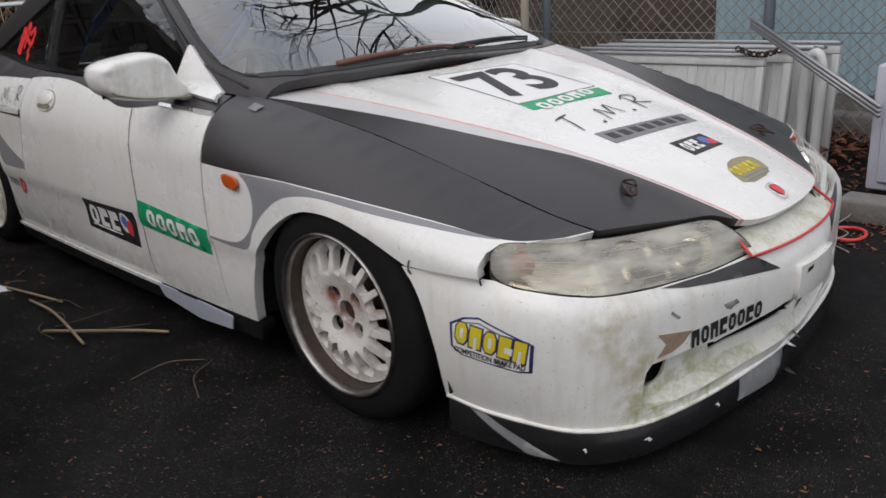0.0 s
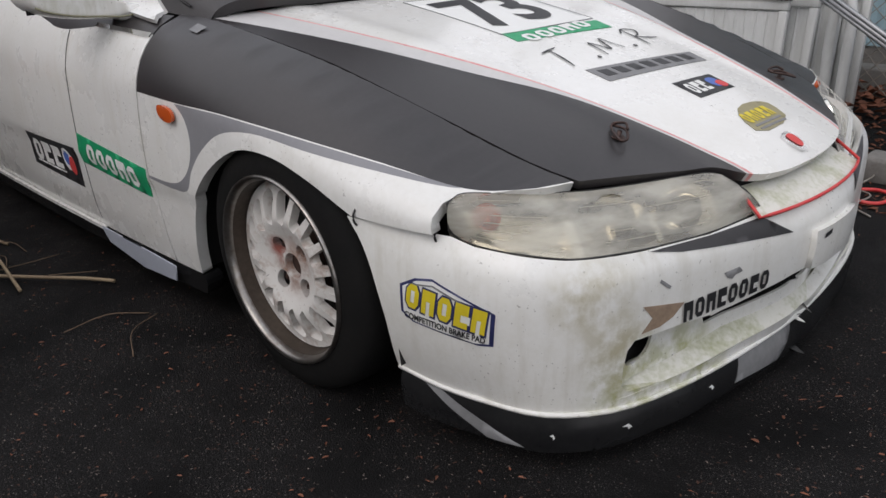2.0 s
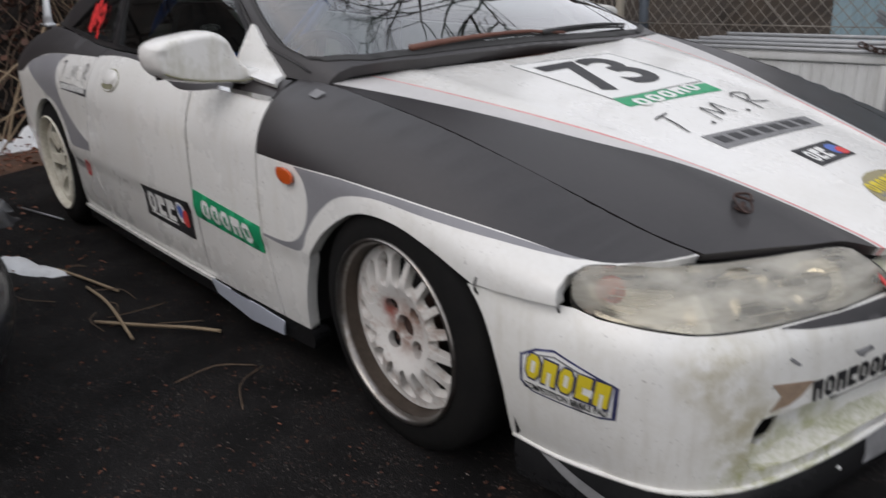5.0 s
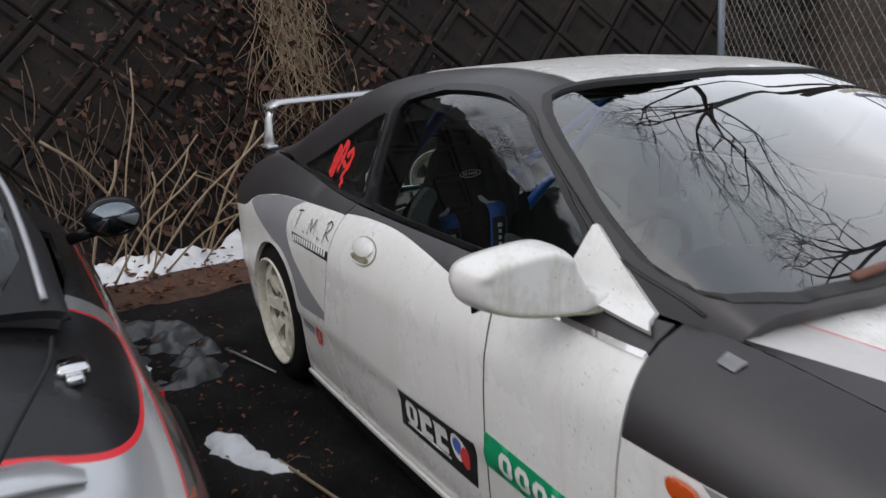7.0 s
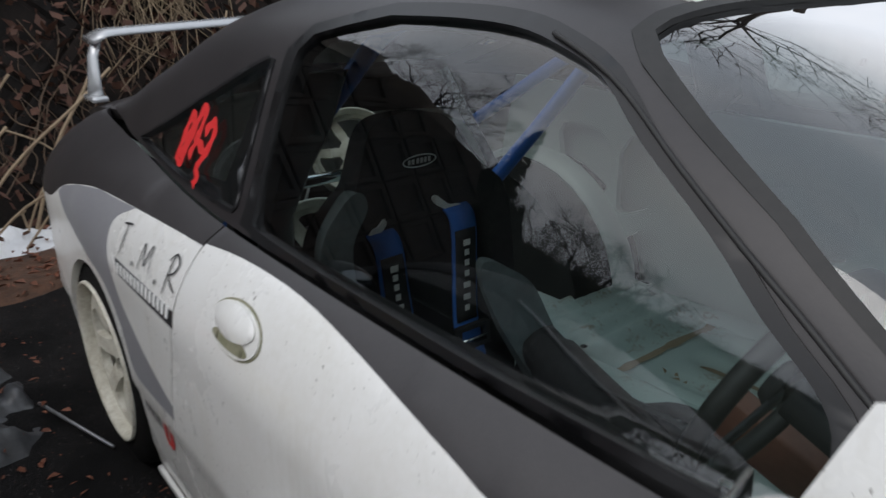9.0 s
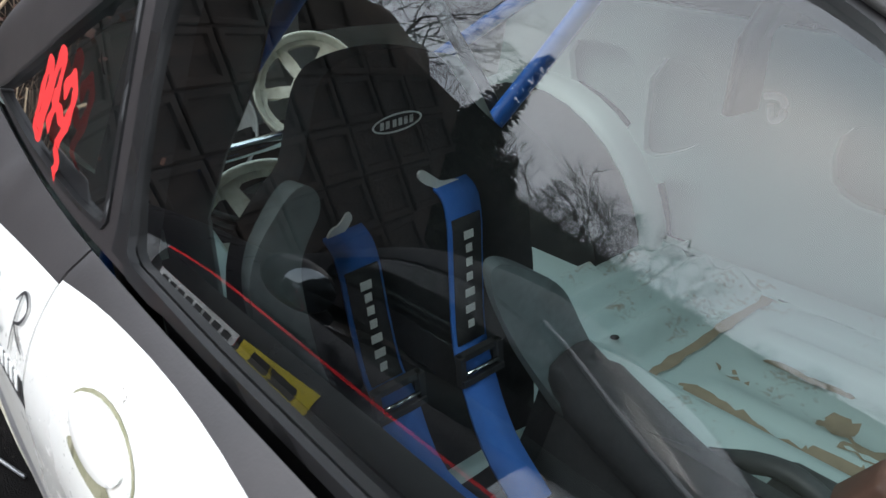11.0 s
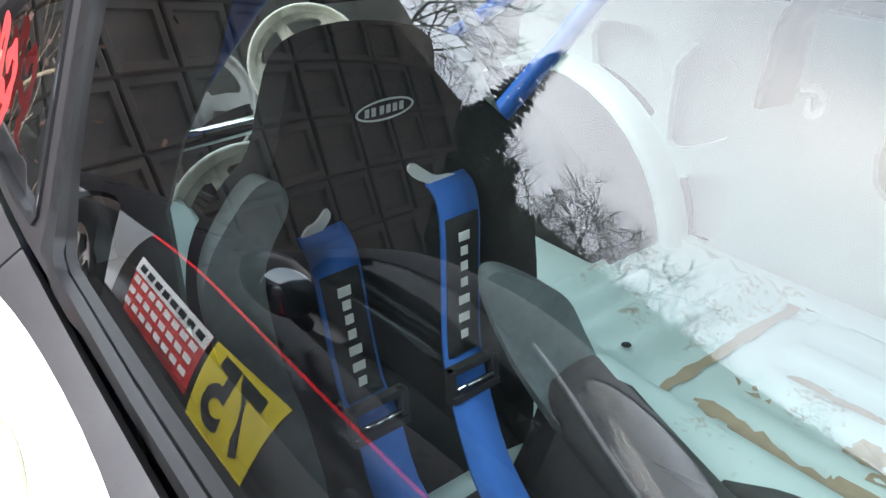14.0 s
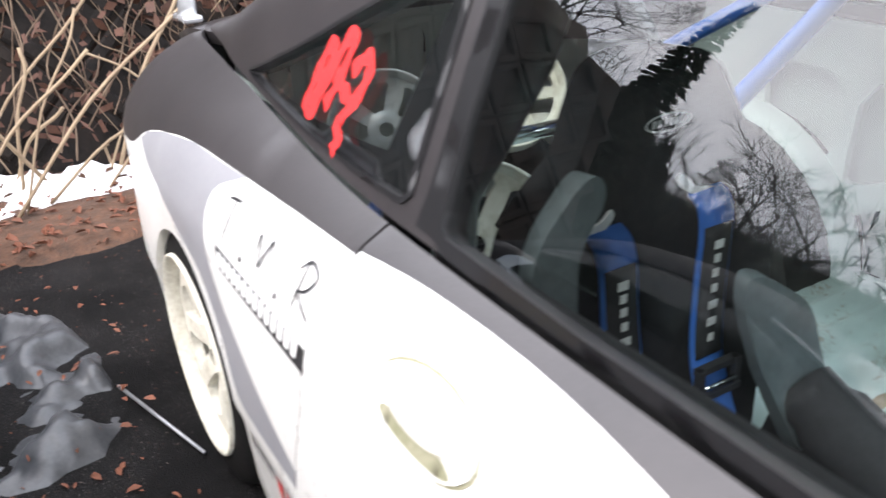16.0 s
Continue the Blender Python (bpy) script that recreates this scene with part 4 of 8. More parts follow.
# one long recess below the bumper's brow: ducts at its ends, the mouth between them
brow = smooth_line([(4.812, 0.262), (4.89, 0.262), (4.936, 0.263), (5.013, 0.259), (5.116, 0.266), (5.24, 0.281), (5.30, 0.284)], 2) + [(U_NOSE, 0.284)]
shelf_edge = [(4.790, 0.172), (4.802, 0.157), (4.896, 0.148), (5.02, 0.147), (5.16, 0.150), (U_NOSE, 0.152)]
mouth = brow + flip_u(brow)[1:] + flip_u(shelf_edge) + shelf_edge[::-1][1:] + [(4.790, 0.21), (4.797, 0.245)]
bump_ob = part("front_bumper", patch(bump_line, bumper, 0.018, holes=[mouth], rim=0.03), M["bumper"], car, "scuffed white front bumper with moss in its mouth")
recess = lambda u, z: wall(u, z, bumper_in(u, 0.26) + float(np.interp(min(u, 2 * U_NOSE - u), (4.78, 4.84, 4.95, 5.1), (0.012, 0.030, 0.040, 0.055))))
duct = rounded([(4.806, 0.200), (4.812, 0.236), (4.835, 0.263), (4.886, 0.262), (4.889, 0.236), (4.872, 0.203), (4.84, 0.191)], 2)
slot = [(5.04, 0.206), (5.14, 0.207), (U_NOSE, 0.210)]
slot = slot + flip_u(slot)[1:] + [(2 * U_NOSE - 5.035, 0.222), (U_NOSE, 0.238), (5.035, 0.222)]
part("mouth_wall", patch([(4.78, 0.165), (2 * U_NOSE - 4.78, 0.165), (2 * U_NOSE - 4.78, 0.30), (4.78, 0.30)], recess, 0.02, holes=[duct, flip_u(duct), slot], rim=0.006), M["bumper"], bump_ob, "white wall behind the bumper's mouth")
# Added black sheet that paints the shade inside the ducts and slot.
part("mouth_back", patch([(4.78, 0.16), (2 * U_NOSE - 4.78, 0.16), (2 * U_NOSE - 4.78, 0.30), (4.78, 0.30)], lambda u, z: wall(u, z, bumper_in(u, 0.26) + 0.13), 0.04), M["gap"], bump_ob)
bar_line = [(5.045, 0.226), (U_NOSE, 0.243), (2 * U_NOSE - 5.045, 0.226), (2 * U_NOSE - 5.04, 0.246), (U_NOSE, 0.262), (5.04, 0.246)]
part("mouth_bar", patch(bar_line, recess, 0.02, lift=0.012, rim=0.02), M["bumper"], bump_ob)
# the shelf under it, stained with moss
shelf_fn = lambda u, q: wall(u, 0.150 + 0.006 * math.cos((u - U_NOSE) * 4) + 0.030 * q, bumper_in(u, 0.16) * (1 - q) + (bumper_in(u, 0.26) + 0.062) * q)
part("mouth_shelf", patch([(4.782, 0.0), (2 * U_NOSE - 4.782, 0.0), (2 * U_NOSE - 4.80, 1.0), (4.80, 1.0)], shelf_fn, 0.025), M["mossy"], bump_ob, "shelf stained green with moss")
bead = [tuple(bumper(u, z - 0.001) + np.array((0.003, 0, 0))) for u, z in low_b[:-1] + flip_u(low_b)]
part("lower_bead", tube(smooth_line(bead, 3), 0.0055, 6), M["bumper"], bump_ob)
# plate plinth, raised in the middle
part("plate_plinth", patch([(U_NOSE - 0.097, 0.287), (U_NOSE + 0.097, 0.287), (U_NOSE + 0.097, 0.372), (U_NOSE - 0.097, 0.368)], bumper, 0.03, lift=0.013, rim=0.014), M["bumper"], bump_ob)
part("plinth_scar", patch([(U_NOSE - 0.072, 0.348), (U_NOSE - 0.048, 0.353), (U_NOSE - 0.046, 0.362), (U_NOSE - 0.07, 0.358)], bumper, 0.02, lift=0.0145), M["decal_black"], bump_ob)
for s in (1, -1):
    ch = [(4.85, 0.419), (4.996, 0.417), (5.136, 0.421), (5.21, 0.379), (5.12, 0.386), (5.05, 0.392), (4.92, 0.405)]
    part("charcoal_wrap", patch(ch if s > 0 else flip_u(ch), bumper, 0.015, lift=0.0014), M["charcoal"], bump_ob)
on_side("brown_scrape", [(4.826, 0.326), (4.876, 0.317), (4.926, 0.308), (4.9, 0.285), (4.87, 0.274), (4.826, 0.272), (4.85, 0.297)], M["scrape"], bump_ob, 0.0012, fn=bumper)
on_side("dark_chip", [(5.023, 0.341), (5.063, 0.344), (5.073, 0.333), (5.055, 0.330), (5.046, 0.323), (5.032, 0.330)], M["decal_grey"], bump_ob, 0.0012, fn=bumper)
on_side("dark_chip", [(4.866, 0.369), (4.89, 0.350), (4.886, 0.346), (4.862, 0.364)], M["decal_grey"], bump_ob, 0.0012, fn=bumper)
lay_word("bumper_lettering", word(8, 0.041, 0.0290, 0.0, 0.8, 7), bumper, (5.041, 0.2915), 3.0, M["decal_black"], bump_ob)
shield2 = [(4.363, 0.365), (4.396, 0.382), (4.433, 0.387), (4.553, 0.338), (4.546, 0.271), (4.516, 0.268), (4.383, 0.290), (4.360, 0.308)]
on_side("shield_border", shield2, M["decal_navy"], bump_ob, 0.0012, fn=bumper)
mid = np.mean(np.array(shield2), 0)
on_side("shield_field", [tuple(mid + (np.array(q) - mid) * 0.925) for q in shield2], M["decal_white"], bump_ob, 0.0018, fn=bumper)
for grow, mat, lift, dx in ((0.004, M["decal_navy"], 0.0024, -0.003), (0.0, M["decal_yellow"], 0.003, 0.0)):
    lay_word("shield_lettering_edge" if grow else "shield_lettering", word(5, 0.050 + 2 * grow, 0.0335, 0.0, 0.80 + grow * 50, 4), bumper, (4.460 + dx, 0.332), -11, mat, bump_ob, lift)
side_text("COMPETITION BRAKE PAD", 4.450, 0.2925, 0.0185, M["decal_black"], bump_ob, "small_lettering", -8, 0.0006, 1.0, 0.74, fn=bumper)
on_side("address_bar", [(4.392, 0.3715), (4.435, 0.3755), (4.50, 0.349), (4.498, 0.346), (4.434, 0.3725), (4.392, 0.3685)], M["decal_grey"], bump_ob, 0.0026, fn=bumper)
# chin spoiler: a rolled black lip under the bumper
chin_out = lambda z, zs: 0.016 * math.sin(math.pi / 2 * min(max((zs - z) / 0.045, 0), 1))
seam_z = lambda u: float(np.interp(min(u, 2 * U_NOSE - u), [q[0] for q in low_b], [q[1] for q in low_b]))
chin_fn = lambda u, z: wall(u, z, bumper_in(u, 0.125) + 0.006 - chin_out(z, seam_z(u)) + 6.0 * max(0.070 - z, 0.0) ** 2)
ch_lo = [(4.318, 0.066), (4.45, 0.054), (4.64, 0.048), (4.9, 0.046), (U_NOSE, 0.046)]
ch_hi = [(u, z - 0.002) for u, z in low_b]
chin = part("chin_spoiler", patch(ch_lo + flip_u(ch_lo)[1:] + flip_u(ch_hi) + ch_hi[::-1][1:], chin_fn, 0.022, rim=0.03), M["chin"], car, "scraped black chin spoiler")
on_side("grey_patch", [(4.362, 0.138), (4.40, 0.132), (4.60, 0.055), (4.52, 0.056)], M["decal_grey"], chin, 0.0012, fn=chin_fn)
on_side("grey_patch", [(U_NOSE - 0.24, 0.116), (U_NOSE - 0.02, 0.116), (U_NOSE - 0.10, 0.055), (U_NOSE - 0.26, 0.062)], M["decal_grey"], chin, 0.0012, fn=chin_fn)
for u0, L in ((4.79, 0.014), (4.65, 0.006), (5.02, 0.010)):
    on_side("scuff", [(u0, 0.088), (u0 + L, 0.091), (u0 + L * 1.6, 0.083), (u0 + L, 0.080), (u0 + L * 0.8, 0.086)], M["decal_white"], chin, 0.0012, fn=chin_fn, step=0.008)
for u0, z0 in ((4.264, 0.473), (4.434, 0.462)):
    part("cable_tie", placed(tube(smooth_line([(0, 0.0, -0.016), (0, -0.006, -0.006), (0, -0.006, 0.006), (0, 0.0, 0.016)], 3), 0.0022, 6), Matrix.Translation(Vector(bumper(u0, z0)) - Vector((0, 0.002, 0)))), M["black"], bump_ob, "black cable tie over a crack")
for ob in (bump_ob, chin, tape, skirt_r):
    ob.modifiers.new("even_shading", "WEIGHTED_NORMAL").keep_sharp = True
# grille slot under the hood's nose, with its red-lined sill
sill_fn = lambda y, q: np.array((0.803 - 0.075 * q - 0.52 * y * y - 1.2 * y**4, y, 0.425 + 0.040 * q))
part("grille_sill", patch([(-0.245, 0.0), (0.245, 0.0), (0.215, 1.0), (-0.215, 1.0)], sill_fn, 0.03), M["mossy"], bump_ob)
red_pts = [sill_fn(y, 0.0) + np.array((0.004, 0, 0.003)) for y in np.linspace(-0.245, 0.245, 20)]
red_pts = [tuple(sill_fn(-0.215, 0.95) + np.array((0.01, -0.016, 0.01)))] + [tuple(q) for q in red_pts] + [tuple(sill_fn(0.215, 0.95) + np.array((0.01, 0.016, 0.01)))]
part("red_trim", tube(red_pts, 0.0036, 6), M["red"], bump_ob, "faded red trim line")
part("grille_back", patch([(-0.25, 0.40), (0.25, 0.40), (0.25, 0.50), (-0.25, 0.50)], lambda y, z: np.array((0.715 - 0.4 * y * y, y, z)), 0.05), M["under"], bump_ob)

# ---- headlights ----
LAMP_Q = np.linspace(0, 1, 25)


def lamp_fn(s, t, out=0.0):
    s = min(max(s, -0.02), 1.02)
    lo = np.array([np.interp(s, LAMP_Q, LAMP_LO[:, k]) for k in range(3)])
    hi = np.array([np.interp(s, LAMP_Q, LAMP_HI[:, k]) for k in range(3)])
    p = lo + (hi - lo) * t
    n = np.array((0.55, -0.55, 0.62))
    return p + n * (0.015 * 4 * t * (1 - t) * (0.4 + 0.6 * min(1, 4 * s * (1 - s))) + out)


def even(line):
    """25 places spread evenly along a line."""
    w = np.array(line)
    d = np.r_[0, np.cumsum(np.linalg.norm(np.diff(w, axis=0), axis=1))]
    return np.stack([np.interp(LAMP_Q * d[-1], d, w[:, k]) for k in range(3)], 1)


LAMP_LO = even(smooth_line([tuple(bumper(u, z)) for u, z in ((4.452, 0.466), (4.506, 0.452), (4.586, 0.443), (4.68, 0.433), (4.733, 0.430), (4.846, 0.425), (4.996, 0.422), (5.11, 0.428), (5.15, 0.432))], 6))
LAMP_HI = even(smooth_line([(0.437, -0.741, 0.526), (0.450, -0.721, 0.537), (0.489, -0.647, 0.525), (0.549, -0.513, 0.505), (0.605, -0.416, 0.505), (0.650, -0.337, 0.508), (0.690, -0.275, 0.508), (0.722, -0.232, 0.478)], 6))
lens_line = [(0.0, 0.30), (0.006, 0.14), (0.018, 0.05), (0.045, 0.0), (0.5, 0.0), (0.96, 0.0), (0.99, 0.06), (1.0, 0.22), (0.992, 0.55), (0.975, 0.88), (0.95, 0.97), (0.92, 1.0), (0.5, 1.0), (0.06, 1.0), (0.022, 0.95), (0.006, 0.86), (0.0, 0.70)]
for s in (1, -1):
    f = (lambda a, b: lamp_fn(a, b)) if s > 0 else (lambda a, b: lamp_fn(a, b, -0.008) * (1, -0.95, 0.985))
    deep = lambda a, b: lamp_fn(a, b, -0.050 - 0.035 * math.sin(math.pi * min(max((a - 0.36) / 0.62, 0), 1)) * math.sin(math.pi * min(max(b, 0), 1)))
    fin = deep if s > 0 else (lambda a, b: deep(a, b) * (1, -0.95, 0.985))
    lamp = part("headlight", patch(lens_line, fin, 0.05, sign=s), M["lamp_bowl"], car, "headlight under a yellowed cloudy lens")
    part("lens", patch(lens_line, f, 0.035, sign=s, rim=0.02), M["lens"], lamp, "yellowed plastic lens")
    part("seal", patch(ring(lens_line, 0.020), f, 0.03, holes=[lens_line], lift=0.0005, sign=s, rim=0.03), M["black"], lamp)
    # moulded lines across the lens
    for t in (0.16, 0.30, 0.44, 0.58, 0.72, 0.86):
        part("lens_rib", tube([tuple(lamp_fn(q, t, -0.002) * (1, s, 1)) for q in np.linspace(0.03, 0.93, 22)], 0.0008, 4), M["lens_rib"], lamp)
    # two reflector dishes with their bulbs, a bright divider and the indicator's chamber
    for q, t, r in ((0.50, 0.55, 0.046), (0.73, 0.52, 0.044)):
        c = lamp_fn(q, t, -0.030) * (1, s, 1)
        m = pose(*c, 0, -22, -38 * s)
        dish = part("reflector", placed(lathe([(r, 0.0), (r * 0.97, -0.010), (r * 0.8, -0.028), (r * 0.5, -0.044), (0.012, -0.052), (0.0, -0.052)], 28, "x"), m), M["reflector"], lamp, "mirrored reflector dish")
        part("bulb", placed(lathe([(0.0, 0.004), (0.006, 0.002), (0.009, -0.006), (0.009, -0.05)], 14, "x"), m), M["galv"], dish)
    for q0, q1, t0, t1 in ((0.345, 0.375, 0.02, 0.98), (0.61, 0.63, 0.10, 0.90)):
        part("divider", patch([(q0, t0), (q1, t0), (q1, t1), (q0, t1)], (lambda a, b, s=s: lamp_fn(a, b, -0.024) * (1, s, 1)), 0.02, sign=s, rim=0.03), M["reflector"], lamp)
    step = part("divider", patch([(0.04, 0.12), (0.36, 0.02), (0.36, 0.14), (0.04, 0.30)], (lambda a, b, s=s: lamp_fn(a, b, -0.022) * (1, s, 1)), 0.02, sign=s, rim=0.012), M["reflector"], lamp)
    c = lamp_fn(0.12, 0.58, -0.022) * (1, s, 1)
    part("indicator_bulb", placed(lathe([(0.0, 0.018), (0.008, 0.015), (0.013, 0.004), (0.013, -0.012), (0.020, -0.018), (0.026, -0.012)], 20, "x"), pose(*c, 0, -10, -50 * s)), M["amber"], lamp)

# ---- cabin: roof and pillars in one skin, with glass in the openings ----
def cabs(x, b):
    return cab(x, b * 70)


def cz(x, z):
    return (x, a_of_z(x, z) / 70)


def cy(x, y):
    return (x, a_of_y(x, y) / 70)


SIDE_GLASS = [cz(*q) for q in smooth_line([(-1.50, 1.145), (-1.37, 1.145), (-1.266, 1.138), (-1.19, 1.122), (-1.11, 1.094), (-1.03, 1.042), (-0.937, 0.985), (-0.87, 0.935), (-0.81, 0.895), (-0.79, 0.86), (-0.795, 0.80)], 3)] + [cz(x, float(cab_base(x)) + 0.010) for x in (-0.9, -1.1, -1.3, -1.5)] + [cz(*q) for q in ((-1.70, 0.826), (-1.716, 0.835), (-1.722, 0.90), (-1.722, 1.03), (-1.712, 1.09), (-1.68, 1.115), (-1.60, 1.13))]
Q_GLASS = [cz(*q) for q in ((-1.787, 1.072), (-1.80, 1.074), (-1.86, 1.055), (-2.05, 0.985), (-2.25, 0.915), (-2.395, 0.872), (-2.375, 0.866), (-2.1, 0.848), (-1.85, 0.838), (-1.795, 0.838), (-1.787, 0.846), (-1.786, 1.00))]
ws_half = [(-0.370, 0.0), (-0.373, -0.1), (-0.381, -0.25), (-0.386, -0.40), (-0.405, -0.545), (-0.43, -0.592), (-0.468, -0.638), (-0.515, -0.655), (-0.572, -0.660), (-0.64, -0.661), (-0.71, -0.652), (-0.885, -0.610), (-0.992, -0.580), (-1.078, -0.545), (-1.115, -0.515), (-1.117, -0.48), (-1.095, -0.35), (-1.078, -0.2), (-1.068, 0.0)]
WS = [cy(x, y) for x, y in ws_half] + [cy(x, -y) for x, y in ws_half[-2:0:-1]]
rs_half = [(-2.04, 0.0), (-2.04, -0.36), (-2.10, -0.45), (-2.5, -0.50), (-2.78, -0.48), (-2.85, -0.3), (-2.86, 0.0)]
RS = [cy(x, y) for x, y in rs_half] + [cy(x, -y) for x, y in rs_half[-2:0:-1]]
mirror_b = lambda pts: [(x, -b) for x, b in pts[::-1]]
B = 90 / 70
PILLAR = [cz(*q) for q in ((-1.60, 1.145), (-1.70, 1.13), (-1.752, 1.09), (-1.755, 1.0), (-1.755, 0.86), (-1.76, 0.822), (-1.69, 0.818), (-1.70, 0.90), (-1.70, 1.03), (-1.69, 1.10), (-1.60, 1.125))]
cab_line = [(x, -B) for x in np.linspace(-2.95, -0.42, 50)] + [cy(-0.395, -0.60), cy(-0.360, -0.40), cy(-0.350, -0.2), (-0.345, 0), cy(-0.350, 0.2), cy(-0.360, 0.40), cy(-0.395, 0.60)] + [(x, B) for x in np.linspace(-0.42, -2.95, 50)]
roof_ob = part("cabin_shell", patch(cab_line, cabs, 0.035, holes=[SIDE_GLASS, mirror_b(SIDE_GLASS), Q_GLASS, mirror_b(Q_GLASS), WS, RS], rim=0.03, zones=[(PILLAR, 1), (mirror_b(PILLAR), 1)]), [M["charcoal"], M["pillar"]], car, "charcoal wrapped roof pillars")
white_roof = [cy(-1.084 - 0.17 * y * y, y) for y in np.linspace(-0.43, 0.43, 15)] + [cy(x, y) for x, y in ((-1.2, 0.42), (-1.5, 0.425), (-1.9, 0.41), (-2.01, 0.36))] + [cy(-2.01, y) for y in np.linspace(0.3, -0.3, 9)] + [cy(x, y) for x, y in ((-2.01, -0.36), (-1.9, -0.41), (-1.5, -0.425), (-1.2, -0.42))]
part("white_roof_panel", patch(white_roof, cabs, 0.04, lift=0.003, rim=0.003), M["white"], roof_ob, "white roof panel")
for s in (-1, 1):
    drip = [tuple(cab(x, a_of_y(x, y * s)) + np.array((0, 0.004 * s, 0.004))) for x, y in smooth_line([(-0.49, 0.668), (-0.70, 0.672), (-0.85, 0.645), (-0.985, 0.612), (-1.10, 0.575), (-1.2, 0.555)], 5)]
    part("drip_trim", tube(drip, 0.003, 6), M["black"], roof_ob)


def bowed(x, b):
    """The side glass: the cabin's skin with the slight barrel of curved door glass."""
    p = cab(x, b * 70)
    p[1] += math.copysign(0.0064 * (1 - ((p[2] - 0.98) / 0.16) ** 2), b)
    return p


def pane(name, outline, mat, s=1, label="", fn=cabs, lift=-0.006):
    ob = part(name, patch(ring(outline, 0.006), fn, 0.05 if fn is cabs else 0.02, lift=lift), mat, car, label)
    ob.visible_shadow = False
    if fn is bowed:
        even_normals(ob, fn)
    return ob


def even_normals(ob, fn):
    """Exact normals of a curved pane, so that what it mirrors stays smooth."""
    out = []
    for v in ob.data.vertices:
        s, e = (1 if v.co.y < 0 else -1), 2e-3
        b = a_of_z(v.co.x, v.co.z) * s / 70
        n = Vector(np.cross(fn(v.co.x + e, b) - fn(v.co.x - e, b), fn(v.co.x, b + e) - fn(v.co.x, b - e))).normalized()
        out.append(n if n.dot(v.normal) > 0 else -n)
    ob.data.normals_split_custom_set_from_vertices(out)


ws_ob = pane("windscreen", WS, M["windscreen"], label="windscreen reflecting bare branches")
glass_r = pane("side_window", SIDE_GLASS, M["glass"], label="driver's side window reflecting sky and trees", fn=bowed, lift=-0.008)
pane("side_window", mirror_b(SIDE_GLASS), M["glass"], fn=bowed, lift=-0.008)
q_r = pane("quarter_window", Q_GLASS, M["glass"], label="rear quarter window with red spray paint")
pane("quarter_window", mirror_b(Q_GLASS), M["glass"])
pane("rear_window", RS, M["glass"])
for nm, outl, par in (("window_seal", SIDE_GLASS, glass_r), ("window_seal", Q_GLASS, q_r)):
    part(nm, patch(ring(outl, 0.024 if par == glass_r else 0.008), cabs, 0.03, holes=[ring(outl, -0.003)], lift=0.003, rim=0.009), M["pillar"], par)
part("windscreen_seal", patch(ring(WS, 0.012), cabs, 0.03, holes=[ring(WS, -0.012)], lift=0.002, rim=0.008), M["black"], ws_ob)

def pillar_slab(edge, s):
    """A thick panel from its free inner edge out to the cabin's skin."""
    vs = []
    for x, y, z in edge:
        out = -float(cab(x, a_of_z(x, max(z, float(cab_base(x)))))[1]) - 0.012 if z > float(cab_base(x)) else 0.69
        for px, py in ((x, y - 0.008), (x + 0.006, y), (x + 0.03, out), (x - 0.03, out), (x - 0.02, y)):
            vs.append((px, py * s, z))
    fs = [(5 * i + k, 5 * i + (k + 1) % 5, 5 * i + 5 + (k + 1) % 5, 5 * i + 5 + k) for i in range(len(edge) - 1) for k in range(5)]
    fs += [(4, 3, 2, 1, 0), tuple(5 * (len(edge) - 1) + k for k in range(5))]
    bm = mesh_of(vs, fs)
    bmesh.ops.recalc_face_normals(bm, faces=bm.faces[:])
    return bm


for s in (-1, 1):
    line = [(-2.34, 0.866), (-2.1, 0.850), (-1.80, 0.842), (-1.79, 0.85), (-1.79, 1.07), (-1.815, 1.066), (-1.835, 1.0), (-1.87, 0.872), (-2.1, 0.862), (-2.30, 0.872)]
    fr_line = [cz(*q) for q in line]
    part("black_border", patch(fr_line if s < 0 else mirror_b(fr_line), cabs, 0.03, lift=-0.009), M["pillar"], q_r)
    edge = [(-1.80, 0.475, 1.04), (-1.80, 0.49, 1.01), (-1.80, 0.52, 0.945), (-1.81, 0.565, 0.87), (-1.865, 0.58, 0.78), (-1.885, 0.58, 0.62)]
    part("inner_pillar", pillar_slab(edge, s), M["pillar"], car, "black inner trim of the door pillar")
# red spray scrawl on the quarter glass
scrawl = [[(-2.105, 0.868), (-2.09, 0.91), (-2.068, 0.952), (-2.052, 0.955), (-2.06, 0.92), (-2.09, 0.875), (-2.075, 0.872), (-2.045, 0.925), (-2.015, 0.972), (-2.0, 0.968), (-2.015, 0.92), (-2.04, 0.885)],
          [(-2.03, 0.925), (-1.995, 0.912), (-1.965, 0.90)], [(-1.985, 0.935), (-1.955, 0.955), (-1.94, 0.945), (-1.95, 0.915), (-1.985, 0.875), (-1.975, 0.86), (-1.985, 0.842)]]
for st in scrawl:
    ln = smooth_line(st, 5)
    w = 0.0095
    left, right = [], []
    for i, q in enumerate(ln):
        d = np.array(ln[min(i + 1, len(ln) - 1)]) - np.array(ln[max(i - 1, 0)])
        nn = np.array((-d[1], d[0])) / (np.linalg.norm(d) or 1) * w * (1 + 0.25 * math.sin(i * 1.3))
        left.append(tuple(np.array(q) + nn)), right.append(tuple(np.array(q) - nn))
    f = lambda x, z: cab(x, a_of_z(x, z))
    vs = [tuple(f(*q) + np.array((0, -0.003, 0.001))) for q in left + right]
    k = len(left)
    part("spray_stroke", mesh_of(vs, [(i, i + 1, k + i + 1, k + i) for i in range(k - 1)]), M["spray"], q_r, "red sprayed scrawl")

